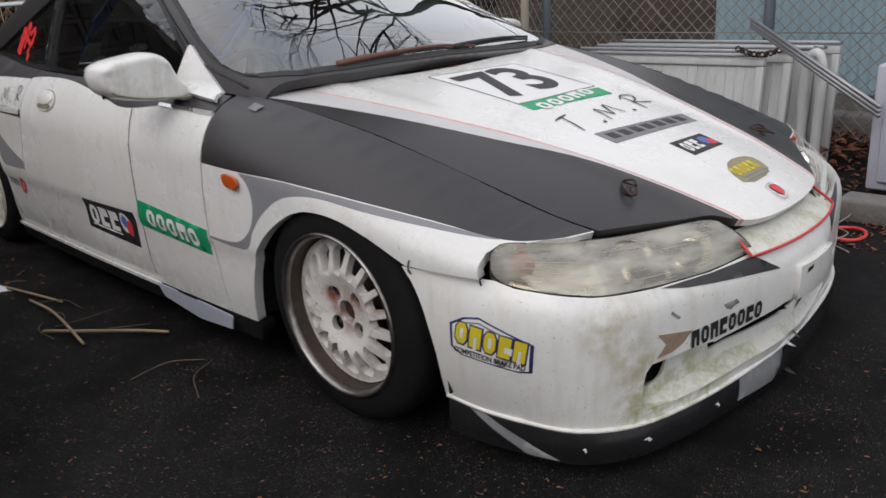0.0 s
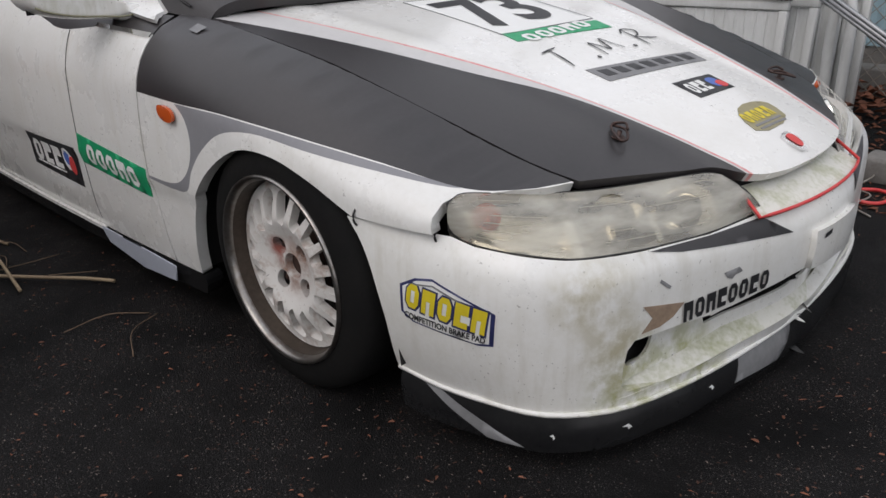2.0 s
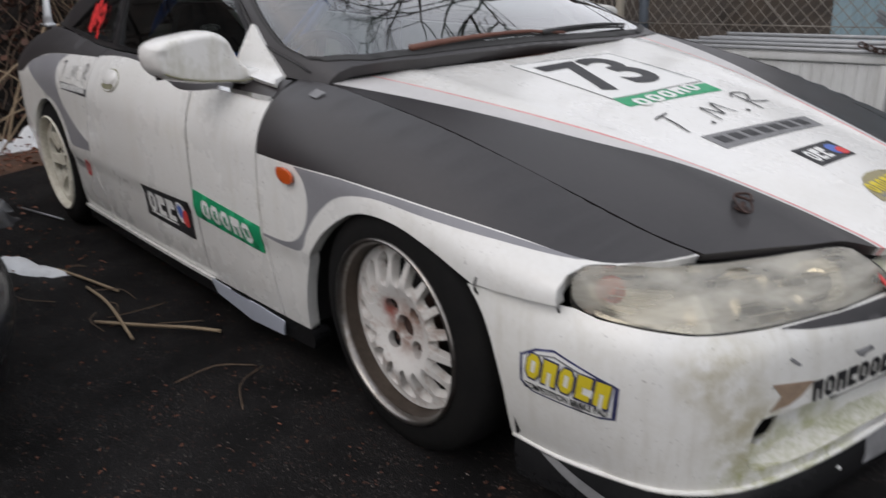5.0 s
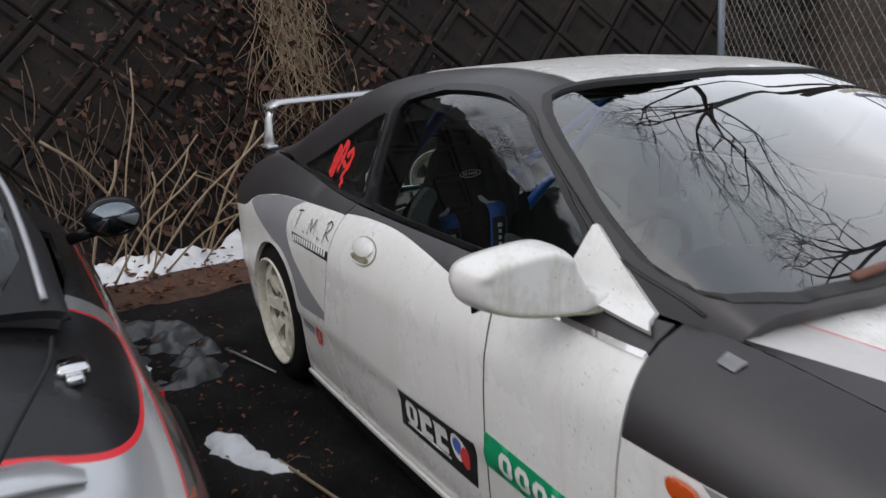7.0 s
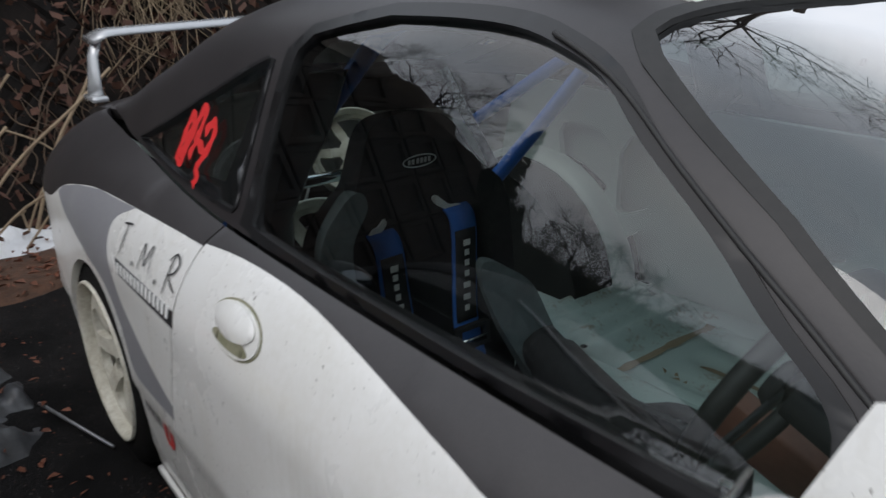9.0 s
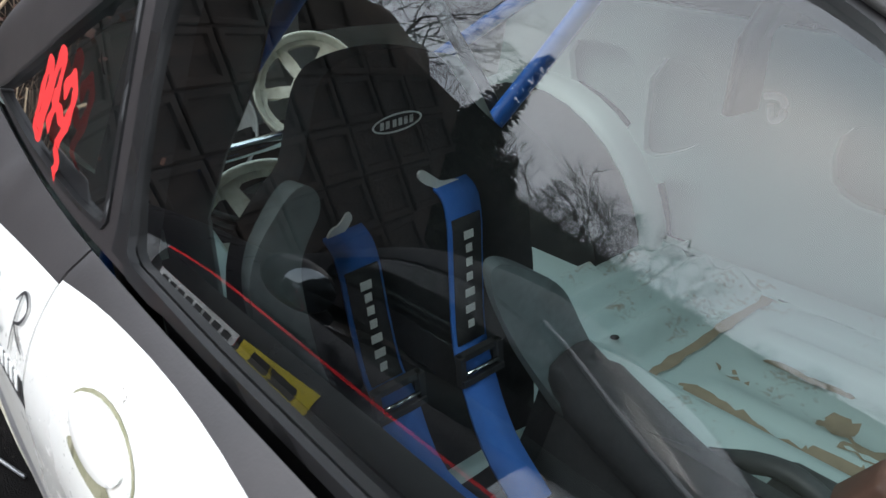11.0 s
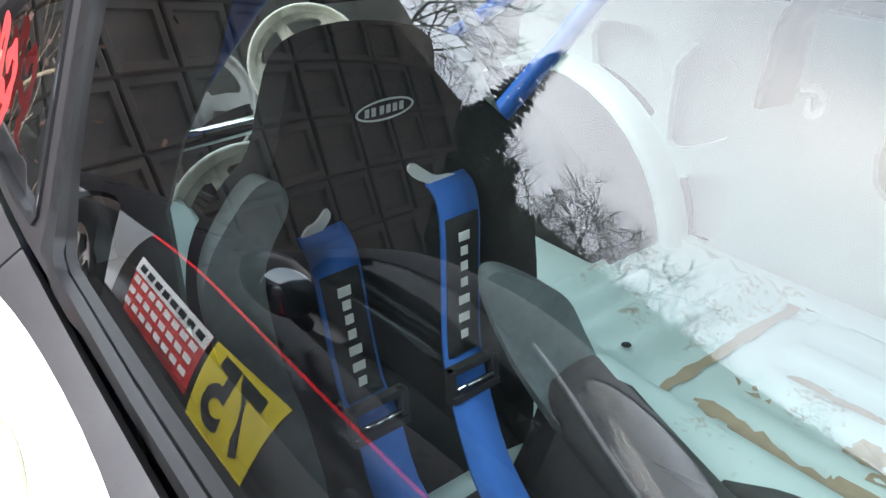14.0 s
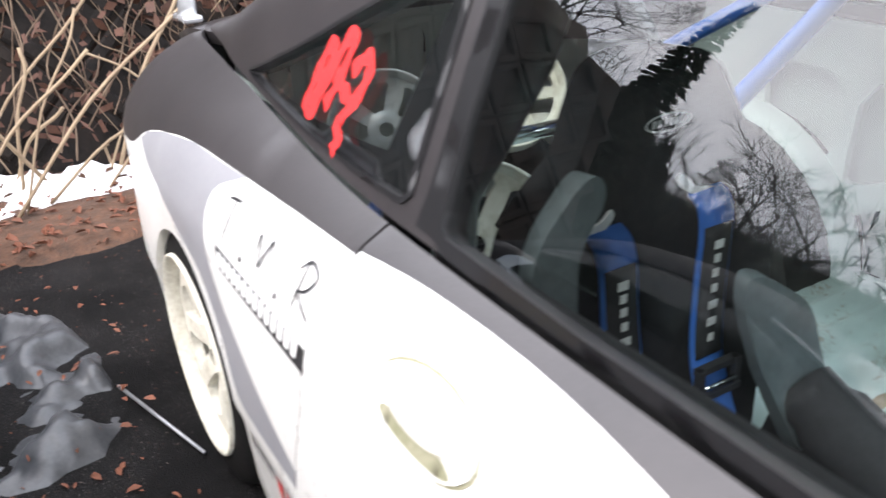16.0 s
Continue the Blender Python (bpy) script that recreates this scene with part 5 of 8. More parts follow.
# mirror base triangle and mirror
def mirror_tri_fn(x, z):
    return side(x, z) if z < float(top_z(x)) - 0.002 else cab(x, a_of_z(x, z))


TRI = [(-0.545, 0.766), (-0.66, 0.777), (-0.80, 0.786), (-0.80, 0.83), (-0.775, 0.905), (-0.765, 0.908), (-0.66, 0.84), (-0.56, 0.775)]
for s in (1, -1):
    f = mirror_tri_fn if s > 0 else (lambda x, z: mirror_tri_fn(x, z) * (1, -1, 1))
    base = part("mirror_base", patch(TRI, f, 0.02, lift=0.012, rim=0.012, sign=s), M["white"], car, "white triangular mirror base")
    if s < 0:
        base.location = (-0.065, -0.055, -0.048)
    # the housing: a shell with a sloping underside, flat towards the rear
    rim_line = smooth_line([(-0.980, 0.858), (-0.972, 0.883), (-0.945, 0.897), (-0.90, 0.905), (-0.84, 0.911), (-0.80, 0.904), (-0.775, 0.880), (-0.748, 0.824), (-0.728, 0.804), (-0.724, 0.778), (-0.76, 0.770), (-0.80, 0.774), (-0.87, 0.781), (-0.94, 0.800), (-0.970, 0.825), (-0.980, 0.858)], 3)[:-1]
    vs, fs = [], []
    nu, nv = len(rim_line), 14
    for i in range(nv + 1):
        q = i / nv
        phi = q * math.pi / 2
        grow = 0.70 + 0.30 * max(math.cos(phi), 0.0) ** 0.55
        for y0, z0 in rim_line:
            yy, zz = -0.862 + (y0 + 0.862) * grow, 0.838 + (z0 - 0.838) * grow
            fold = min(max((0.872 - zz) / 0.010, 0.0), 1.0)
            vs.append((-0.800 + (yy + 0.98) * 0.20 + 0.088 * math.sin(phi) ** 0.8 - 0.007 * fold * min(1.0, q * 3), yy * s, zz))
    for i in range(nv):
        for k in range(nu):
            fs.append((i * nu + k, i * nu + (k + 1) % nu, (i + 1) * nu + (k + 1) % nu, (i + 1) * nu + k))
    fs += [tuple(range(nu)), tuple(nv * nu + k for k in range(nu))]
    shell = mesh_of(vs, fs)
    bmesh.ops.recalc_face_normals(shell, faces=shell.faces[:])
    mir = part("mirror_housing", shell, M["mirror_paint"], base, "white door mirror with green grime")
    part("mirror_glass", box((0.004, 0.185, 0.095), (0, 0, 0), 0.0, pose(-0.782, -0.865 * s, 0.845, 0, 0, 11 * s)), M["chrome"], mir)
    seam = [(-0.745 + (y + 0.98) * 0.2, y * s, z) for y, z in [rim_line[k] for k in range(int(nu * 0.62), int(nu * 0.93))]]
    part("housing_seam", tube([(x + 0.035, y, z + 0.010) for x, y, z in seam], 0.0025, 5), M["moss"], mir)
    part("mirror_arm", placed(box((0.075, 0.07, 0.038), (0, 0, 0), 0.014), pose(-0.715, -0.735 * s, 0.787, 0, 0, 0)), M["white"], base)

# wipers, cowl panel in faded brown plastic
cowl_fn = lambda q, y: np.array((-0.335 - 0.11 * q - 0.22 * y * y, y, 0.772 - 0.025 * math.sin(math.pi * q)))
part("cowl_panel", patch([(0, -0.60), (0.9, -0.60), (0.9, 0.60), (0, 0.60)], cowl_fn, 0.04), M["brown"], car, "faded brown cowl panel under the wipers")
for x0, y0, x1, y1 in ((-0.395, -0.42, -0.385, 0.16), (-0.385, 0.06, -0.43, 0.50)):
    pts = [(x0 + (x1 - x0) * k / 8, y0 + (y1 - y0) * k / 8, float(cab(x0 + (x1 - x0) * k / 8, a_of_y(x0 + (x1 - x0) * k / 8, y0 + (y1 - y0) * k / 8))[2]) + 0.008 + 0.006 * math.sin(math.pi * k / 8)) for k in range(9)]
    wiper = part("wiper_arm", tube(pts, [0.009, 0.009, 0.008, 0.007, 0.006, 0.006, 0.006, 0.005, 0.005], 6), M["brown"] if x0 < -0.39 else M["black"], car, "sun-bleached wiper arm")
    part("wiper_blade", tube([(x, y, z - 0.009) for x, y, z in pts], 0.004, 6), M["black"], wiper)
part("sticker_remnant", patch([(-0.415, 0.768), (-0.375, 0.762), (-0.38, 0.751), (-0.415, 0.757)], side, 0.02, lift=0.002), M["decal_grey"], fender_r)

# trunk deck, tail and rear bumper
deck_fn = lambda x, y: np.array((x, y, float(np.interp(x, (-3.42, -3.2, -2.95), (0.815, 0.872, 0.885))) - 0.05 * (abs(y) / 0.62) ** 3))
part("trunk_lid", patch([(-2.94, -0.55), (-2.94, 0.55), (-3.30, 0.56), (-3.40, 0.45), (-3.41, 0.0), (-3.40, -0.45), (-3.30, -0.56)], deck_fn, 0.05, rim=0.03), M["charcoal"], car)
tail_fn = lambda u, z: wall(u, z, 0.01 + 0.25 * max(z - 0.62, 0))
part("rear_panel", patch([(0.0, 0.25), (u_of(-3.40), 0.25), (u_of(-3.40), 0.80), (0.0, 0.80)], tail_fn, 0.05), M["white"], car)
part("rear_panel", mirrored(patch([(0.0, 0.25), (u_of(-3.40), 0.25), (u_of(-3.40), 0.80), (0.0, 0.80)], tail_fn, 0.05)), M["white"], car)

# rear wing: silver hoop on two legs
wing = []
for y in np.linspace(-0.53, 0.53, 25):
    bend = max(0, abs(y) - 0.47) / 0.06
    wing.append((-3.26 - 0.04 * (y / 0.55) ** 2 * 0, y, 1.045 - 0.02 * bend**2))
vs, fs = [], []
prof = [(0.075, -0.004), (0.05, 0.012), (0.0, 0.018), (-0.06, 0.014), (-0.09, 0.004), (-0.05, -0.006), (0.02, -0.010)]
for x, y, z in wing:
    vs += [(x + a, y, z + b) for a, b in prof]
n = len(prof)
for i in range(len(wing) - 1):
    fs += [(i * n + k, i * n + (k + 1) % n, (i + 1) * n + (k + 1) % n, (i + 1) * n + k) for k in range(n)]
fs += [tuple(range(n))[::-1], tuple((len(wing) - 1) * n + k for k in range(n))]
wing_bm = mesh_of(vs, fs)
bmesh.ops.recalc_face_normals(wing_bm, faces=wing_bm.faces[:])
wing_ob = part("rear_wing", wing_bm, M["silver"], car, "silver rear wing on two legs")
for s in (-1, 1):
    part("wing_leg", tube([(-3.24, 0.545 * s, 0.85), (-3.245, 0.54 * s, 0.90), (-3.25, 0.53 * s, 0.98), (-3.26, 0.50 * s, 1.045)], [0.03, 0.026, 0.024, 0.022], 10, squash=0.5), M["silver"], wing_ob)
    part("leg_foot", box((0.12, 0.05, 0.02), (-3.24, 0.545 * s, 0.855), 0.008), M["silver"], wing_ob)


# ---- wheels ----
def spoked_disc(count, r0, r1, width0, width1, dish, bore=0.03, lug=0.057, lugs=4, outer=0.172):
    """A wheel centre: a disc pierced by slots, the bore and bolt holes."""
    def f(a, b):
        r = math.hypot(a, b)
        return np.array((a, -float(np.interp(r, (0.0, 0.06, 0.085, 0.11, 0.165, 0.18), dish)), b))
    holes = []
    for k in range(count):
        t = 2 * math.pi * k / count
        c, s = math.cos(t), math.sin(t)
        slot = [(r0, -width0 * 0.8), (r0 - width0 * 0.6, 0), (r0, width0 * 0.8), ((r0 + r1) / 2, (width0 + width1) / 2), (r1 - 0.006, width1), (r1, width1 * 0.85), (r1 + width1 * 0.35, width1 * 0.4), (r1 + width1 * 0.45, 0), (r1 + width1 * 0.35, -width1 * 0.4), (r1, -width1 * 0.85), (r1 - 0.006, -width1), ((r0 + r1) / 2, -(width0 + width1) / 2)]
        holes.append([(x * c - y * s, x * s + y * c) for x, y in (slot if count > 10 else rounded(slot, 1))])
    circle = lambda r, n, cx=0, cy=0: [(cx + r * math.cos(2 * math.pi * k / n), cy + r * math.sin(2 * math.pi * k / n)) for k in range(n)]
    holes.append(circle(bore, 20))
    for k in range(lugs):
        t = 2 * math.pi * (k + 0.5) / lugs
        holes.append(circle(0.0205, 14, lug * math.cos(t), lug * math.sin(t)))
    return patch(circle(outer, 96), f, 0.012, holes=holes, rim=0.022)


def wheel(name, x, y, s, kind):
    w = empty(name, "", "")
    w.parent = car
    w.location = (x, y * s, 0.286)
    if s < 0:
        w.rotation_euler = (0, 0, 0)
    flip = 1 if s > 0 else -1
    def put(nm, bm, mat, par=w, label=""):
        return part(nm, bm if flip > 0 else mirrored(bm), mat, par, label)
    tyre_prof = [(0.207, -0.096), (0.224, -0.099), (0.255, -0.092), (0.275, -0.084), (0.285, -0.068), (0.289, -0.04), (0.290, 0.0), (0.289, 0.05), (0.284, 0.085), (0.255, 0.102), (0.21, 0.09)]
    put("tyre", lathe(tyre_prof, 64), M["tyre"])
    paint = M["rim"] if kind == "slot" else M["cream"]
    lip = M["steel"] if kind == "slot" else M["cream"]
    barrel = [(0.214, -0.098), (0.213, -0.105), (0.208, -0.106), (0.204, -0.099), (0.1985, -0.087), (0.200, -0.080), (0.206, -0.085)]
    put("barrel", lathe([(0.1985, -0.088), (0.195, -0.05), (0.193, 0.0), (0.193, 0.08)], 64), M["barrel"] if kind == "slot" else M["cream"])
    rim = put("rim", lathe(barrel, 64), lip, w, "steel-lipped slotted wheel" if kind == "slot" else "cream spoked wheel")
    if kind == "slot":
        put("wheel_centre", spoked_disc(16, 0.106, 0.166, 0.0125, 0.0242, (0.062, 0.062, 0.072, 0.082, 0.064, 0.056), outer=0.192), paint, rim, "white slotted wheel centre with rust stains")
    else:
        put("wheel_centre", spoked_disc(7, 0.075, 0.150, 0.014, 0.048, (0.055, 0.058, 0.068, 0.074, 0.078, 0.075), outer=0.192), paint, rim)
    put("hub", placed(lathe([(0.0, -0.046), (0.024, -0.046), (0.03, -0.03), (0.075, -0.028), (0.08, 0.02), (0.0, 0.02)], 24), Matrix.Identity(4)), M["rust"])
    # Added black disc and darkened brake disc: shade behind the slots, put into colour.
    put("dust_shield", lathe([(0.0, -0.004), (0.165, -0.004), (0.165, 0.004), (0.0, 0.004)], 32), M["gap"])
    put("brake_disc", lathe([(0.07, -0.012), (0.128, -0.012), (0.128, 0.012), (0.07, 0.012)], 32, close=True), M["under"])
    for k in range(4):
        t = 2 * math.pi * (k + 0.5) / 4
        put("wheel_nut", placed(lathe([(0.0, -0.056), (0.006, -0.056), (0.011, -0.050), (0.011, -0.025), (0.0, -0.025)], 6), pose(0.057 * math.cos(t), 0, 0.057 * math.sin(t))), M["rust"], rim)
    return w


wheel("front_wheel", -0.018, -0.712, 1, "slot")
wheel("front_wheel", 0.0, -0.725, -1, "slot").location = (0, 0.725, 0.286)
wheel("rear_wheel", -2.57, -0.705, 1, "spoke")
wheel("rear_wheel", -2.57, -0.705, -1, "spoke").location = (-2.57, 0.705, 0.286)

# ---- ground, retaining wall, fence ----
M["asphalt"] = material("damp_asphalt", (0.0105, 0.0098, 0.0099), 0.66, second=(0.0030, 0.0027, 0.0027), scale=1.6, amount=0.95, fine=240, bump=1.0, bump_scale=260, rough_var=0.25, spec=0.15, lo=0.36, hi=0.64)
weather(M["asphalt"], amount=0.0, speck=(0.30, 0.28, 0.26), speck_scale=190.0, level=0.655)
weather(M["asphalt"], amount=0.0, speck=(0.10, 0.05, 0.034), speck_scale=75.0, level=0.665)
weather(M["asphalt"], amount=0.0, speck=(0.055, 0.05, 0.05), speck_scale=330.0, level=0.56)
M["block"] = material("mossy_concrete_block", (0.021, 0.0128, 0.0088), 0.95, second=(0.0045, 0.003, 0.0022), scale=4.5, amount=0.95, fine=40, bump=0.5, bump_scale=50, per_object=0.35, lo=0.3, hi=0.62)
M["joint"] = material("dark_joint_soil", (0.010, 0.007, 0.006), 0.95, second=(0.035, 0.022, 0.015), scale=8, amount=0.8)
M["leaf"] = material("fallen_leaves", (0.24, 0.082, 0.042), 0.7, second=(0.10, 0.042, 0.024), scale=3, amount=0.9)
M["grit"] = material("pale_grit", (0.22, 0.19, 0.17), 0.8, second=(0.10, 0.07, 0.055), scale=4, amount=0.9)
M["wet_leaf"] = material("dark_dead_leaves", (0.11, 0.045, 0.026), 0.75, second=(0.035, 0.018, 0.012), scale=3, amount=0.9)
M["straw"] = material("dry_straw", (0.36, 0.27, 0.17), 0.8, second=(0.2, 0.14, 0.09), scale=5, amount=0.8)
M["vine"] = material("dry_vine", (0.17, 0.115, 0.075), 0.85, second=(0.07, 0.045, 0.03), scale=6, amount=0.8)
M["snow"] = material("old_snow", (0.86, 0.87, 0.88), 0.6, second=(0.62, 0.61, 0.60), scale=9, amount=0.6, fine=60, bump=0.6, bump_scale=45, lo=0.45, hi=0.8)
M["soil"] = material("leafy_soil", (0.05, 0.030, 0.020), 0.95, second=(0.12, 0.055, 0.03), scale=14, amount=0.9, bump=0.8, bump_scale=40)
M["tarp"] = material("grey_tarp", (0.042, 0.045, 0.049), 0.35, second=(0.11, 0.11, 0.115), scale=6, amount=0.7, rough_var=0.1)
M["panel"] = material("dirty_white_steel", (0.62, 0.63, 0.62), 0.4, second=(0.44, 0.44, 0.42), scale=7, amount=0.7, stretch=(1, 1, 0.25))
M["bluewall"] = material("pale_blue_cladding", (0.36, 0.50, 0.56), 0.55, second=(0.30, 0.43, 0.49), scale=2, amount=0.6)
M["concrete"] = material("grey_concrete", (0.22, 0.21, 0.195), 0.85, second=(0.13, 0.12, 0.11), scale=7, amount=0.8, bump=0.4)
M["wire"] = material("galvanised_wire", (0.36, 0.34, 0.31), 0.5, 0.5, second=(0.22, 0.18, 0.14), scale=10, amount=0.8)
M["post"] = material("blue_grey_post", (0.19, 0.22, 0.26), 0.45, 0.2)
M["cream_post"] = material("cream_post", (0.5, 0.45, 0.37), 0.55)
M["lilac"] = material("pale_cabinet_paint", (0.52, 0.53, 0.60), 0.4, second=(0.44, 0.45, 0.5), scale=3)
M["bark"] = material("dark_bark", (0.05, 0.04, 0.033), 0.9, second=(0.025, 0.02, 0.017), scale=8, amount=0.8)
M["needle"] = material("conifer_green", (0.018, 0.028, 0.014), 0.8, second=(0.035, 0.045, 0.02), scale=2, amount=0.8)
M["bank"] = material("brown_bank", (0.05, 0.036, 0.025), 0.95, second=(0.016, 0.012, 0.009), scale=3, amount=0.95, fine=30, bump=0.8, bump_scale=12)

gm = bmesh.new()
bmesh.ops.create_grid(gm, x_segments=8, y_segments=8, size=1500)
tagged(part("ground", gm, M["asphalt"], None, "dark damp asphalt strewn with brown leaves"), category="ground", kind="structure")

# retaining wall of diamond blocks, leaning back
WALL_X, BATTER, WALL_H = -5.02, radians(72), 3.2


def wall_at(y, s, out=0.0):
    """A place on the retaining wall: y along it, s up its face."""
    return Vector((WALL_X - s * math.cos(BATTER) + out * math.sin(BATTER), y, s * math.sin(BATTER) + out * math.cos(BATTER)))


vs = [wall_at(-4.6, -0.1), wall_at(6.0, -0.1), wall_at(6.0, WALL_H), wall_at(-4.6, WALL_H)]
vs += [v - Vector((0.6, 0, 0)) for v in vs]
wall_back = tagged(part("wall_back", mesh_of(vs, [(0, 1, 2, 3), (7, 6, 5, 4), (0, 4, 5, 1), (3, 2, 6, 7), (0, 3, 7, 4), (1, 5, 6, 2)]), M["joint"], None, "leaning retaining wall of mossy diamond concrete blocks", smooth=False), category="wall", kind="structure")
SIDE = 0.44


def block_mesh():
    """One diamond block: a raised rim round a sunken square."""
    e = SIDE / 2 - 0.009
    rings = [(e, -0.03), (e, 0.030), (e - 0.012, 0.042), (e - 0.052, 0.042), (e - 0.070, 0.014), (0.0, 0.010)]
    vs, fs = [], []
    for r, h in rings:
        vs += [(h, r * c, r * s) for c, s in ((1, 0), (0, 1), (-1, 0), (0, -1))] if r else [(h, 0, 0)]
    for i in range(len(rings) - 2):
        fs += [(4 * i + k, 4 * i + (k + 1) % 4, 4 * i + 4 + (k + 1) % 4, 4 * i + 4 + k) for k in range(4)]
    last = 4 * (len(rings) - 2)
    fs += [(last + k, last + (k + 1) % 4, last + 4) for k in range(4)]
    for i, v in enumerate(vs):
        vs[i] = (v[0], v[1] * math.sqrt(2), v[2] * math.sqrt(2))
    me = bpy.data.meshes.new("block")
    bm = mesh_of(vs, fs)
    bmesh.ops.recalc_face_normals(bm, faces=bm.faces[:])
    bm.to_mesh(me)
    bm.free()
    me.materials.append(M["block"])
    return me


# blocks are children of the wall, all on one mesh
block_me = block_mesh()
DIAG = SIDE * math.sqrt(2)
rng = random.Random(5)
for row in range(int(WALL_H / (DIAG / 2)) + 1):
    for col in range(int(10.6 / DIAG) + 1):
        y, s = -4.4 + col * DIAG + (row % 2) * DIAG / 2, 0.08 + row * DIAG / 2
        if y > 5.9 or s > WALL_H - 0.15:
            continue
        b = new("block", block_me)
        b.parent = wall_back
        b.matrix_basis = Matrix.Translation(wall_at(y, s, rng.uniform(-0.008, 0.012))) @ pose(0, 0, 0, rng.uniform(-1.2, 1.2), -18 + rng.uniform(-1.5, 1.5), 0)

# earth bank above and beyond the walls, brown with dead growth
def bank(name, corners, n, bump, label):
    a, b, c, d = (Vector(q) for q in corners)
    vs, fs = [], []
    for i in range(n + 1):
        for j in range(n + 1):
            p = a.lerp(b, j / n).lerp(d.lerp(c, j / n), i / n)
            k = noise.fractal(p * 0.9, 1.0, 2.0, 5) * bump
            vs.append(p + Vector((k * 0.6, k * 0.6, k)))
    for i in range(n):
        for j in range(n):
            q = i * (n + 1) + j
            fs.append((q, q + 1, q + n + 2, q + n + 1))
    return tagged(part(name, mesh_of(vs, fs), M["bank"], None, label), category="bank", kind="structure")


bank("bank", ((-6.0, -4.6, 2.9), (-6.0, 8.0, 2.9), (-14, 9.0, 7.0), (-14, -6.0, 7.0)), 30, 0.5, "brown earth bank above the retaining wall")
bank("bank", ((-6.5, 4.4, -0.1), (-1.9, 5.2, -0.1), (-3.5, 10.5, 2.6), (-9.0, 9.5, 3.4)), 36, 0.5, "brown earth bank behind the wire fence")

# pale blue clad building beyond the fence
bw = empty("blue_building", "pale blue corrugated building with a dark base", "building")
part("building_base", box((9.0, 0.3, 0.22), (3.44, 3.45, 0.11)), M["concrete"], bw, "dark concrete base", False)
vs, fs = [], []
for k in range(150):
    x = -1.06 + k * 0.06
    for q, dy in ((0.0, 0.0), (0.022, 0.012), (0.038, 0.012), (0.06, 0.0)):
        vs += [(x + q, 3.3 - dy, 0.19), (x + q, 3.3 - dy, 1.7)]
for k in range(len(vs) // 2 - 1):
    fs.append((2 * k, 2 * k + 2, 2 * k + 3, 2 * k + 1))
part("cladding", mesh_of(vs, fs), M["bluewall"], bw, "pale blue corrugated cladding", False)
part("building_core", box((9.0, 3.0, 1.5), (3.44, 4.82, 0.94)), M["bluewall"], bw, "", False)
part("building_roof", box((9.4, 3.5, 0.12), (3.44, 4.7, 1.76), 0.02), M["concrete"], bw)

# chain-link fence
FENCE = [(-4.65, 3.95), (-1.93, 2.62), (-0.42, 2.62), (1.5, 2.62), (3.5, 2.62)]
fence = empty("chain_link_fence", "galvanised chain-link fence on blue-grey posts", "fence")
for x, y in FENCE:
    part("fence_post", tube([(x, y, -0.02), (x, y, 1.9)], 0.03, 12), M["post"], fence)
for (xa, ya), (xb, yb) in zip(FENCE, FENCE[1:]):
    part("top_rail", tube([(xa, ya, 1.85), (xb, yb, 1.85)], 0.016, 8), M["post"], fence)
    part("tension_wire", tube([(xa, ya - 0.03, 0.62), (xb, yb - 0.03, 0.62)], 0.003, 5), M["wire"], fence)
    L = math.dist((xa, ya), (xb, yb))
    dx, dy = (xb - xa) / L, (yb - ya) / L
    wires, pitch, H = [], 0.105 if xa < -4 else 0.075, 1.78
    for k in range(int(L / pitch) + 1):
        for sgn in (1, -1):
            s0 = k * pitch
            # straight runs of wire climbing at 45 degrees, clipped to the bay and continued by wrapping
            z, s = 0.06, s0
            while z < H:
                room = (L - s) if sgn > 0 else s
                step = min(room, H - z)
                if step > 0.005:
                    off = 0.004 * sgn
                    p, q = (xa + dx * s - dy * off, ya + dy * s + dx * off, z), (xa + dx * (s + sgn * step) - dy * off, ya + dy * (s + sgn * step) + dx * off, z + step)
                    wires.append((p, q))
                z += max(step, 0.001)
                s = 0.0 if sgn > 0 else L
    vs, fs = [], []
    for p, q in wires:
        p, q = Vector(p), Vector(q)
        a = (q - p).cross(Vector((dx, dy, 0))).normalized() * 0.0027
        b = (q - p).cross(a).normalized() * 0.0027
        k = len(vs)
        for c in (p, q):
            vs += [c + a, c - a * 0.5 + b * 0.87, c - a * 0.5 - b * 0.87]
        fs += [(k, k + 1, k + 4, k + 3), (k + 1, k + 2, k + 5, k + 4), (k + 2, k, k + 3, k + 5)]
    part("wire_mesh", mesh_of(vs, fs), M["wire"], fence, "rusty diamond wire mesh")
    tagged(fence.children[-1], kind="stuff")
cream = tagged(part("cream_pole", tube([(-1.98, 2.42, 0), (-1.94, 2.44, 1.9)], 0.028, 10), M["cream_post"], None, "cream painted pole leaning by the fence"), category="pole")
tagged(part("fence_kerb", box((8.0, 0.16, 0.16), (0.6, 2.92, 0.07), 0.015), M["concrete"], None, "low concrete kerb behind the fence"), category="kerb", kind="structure")

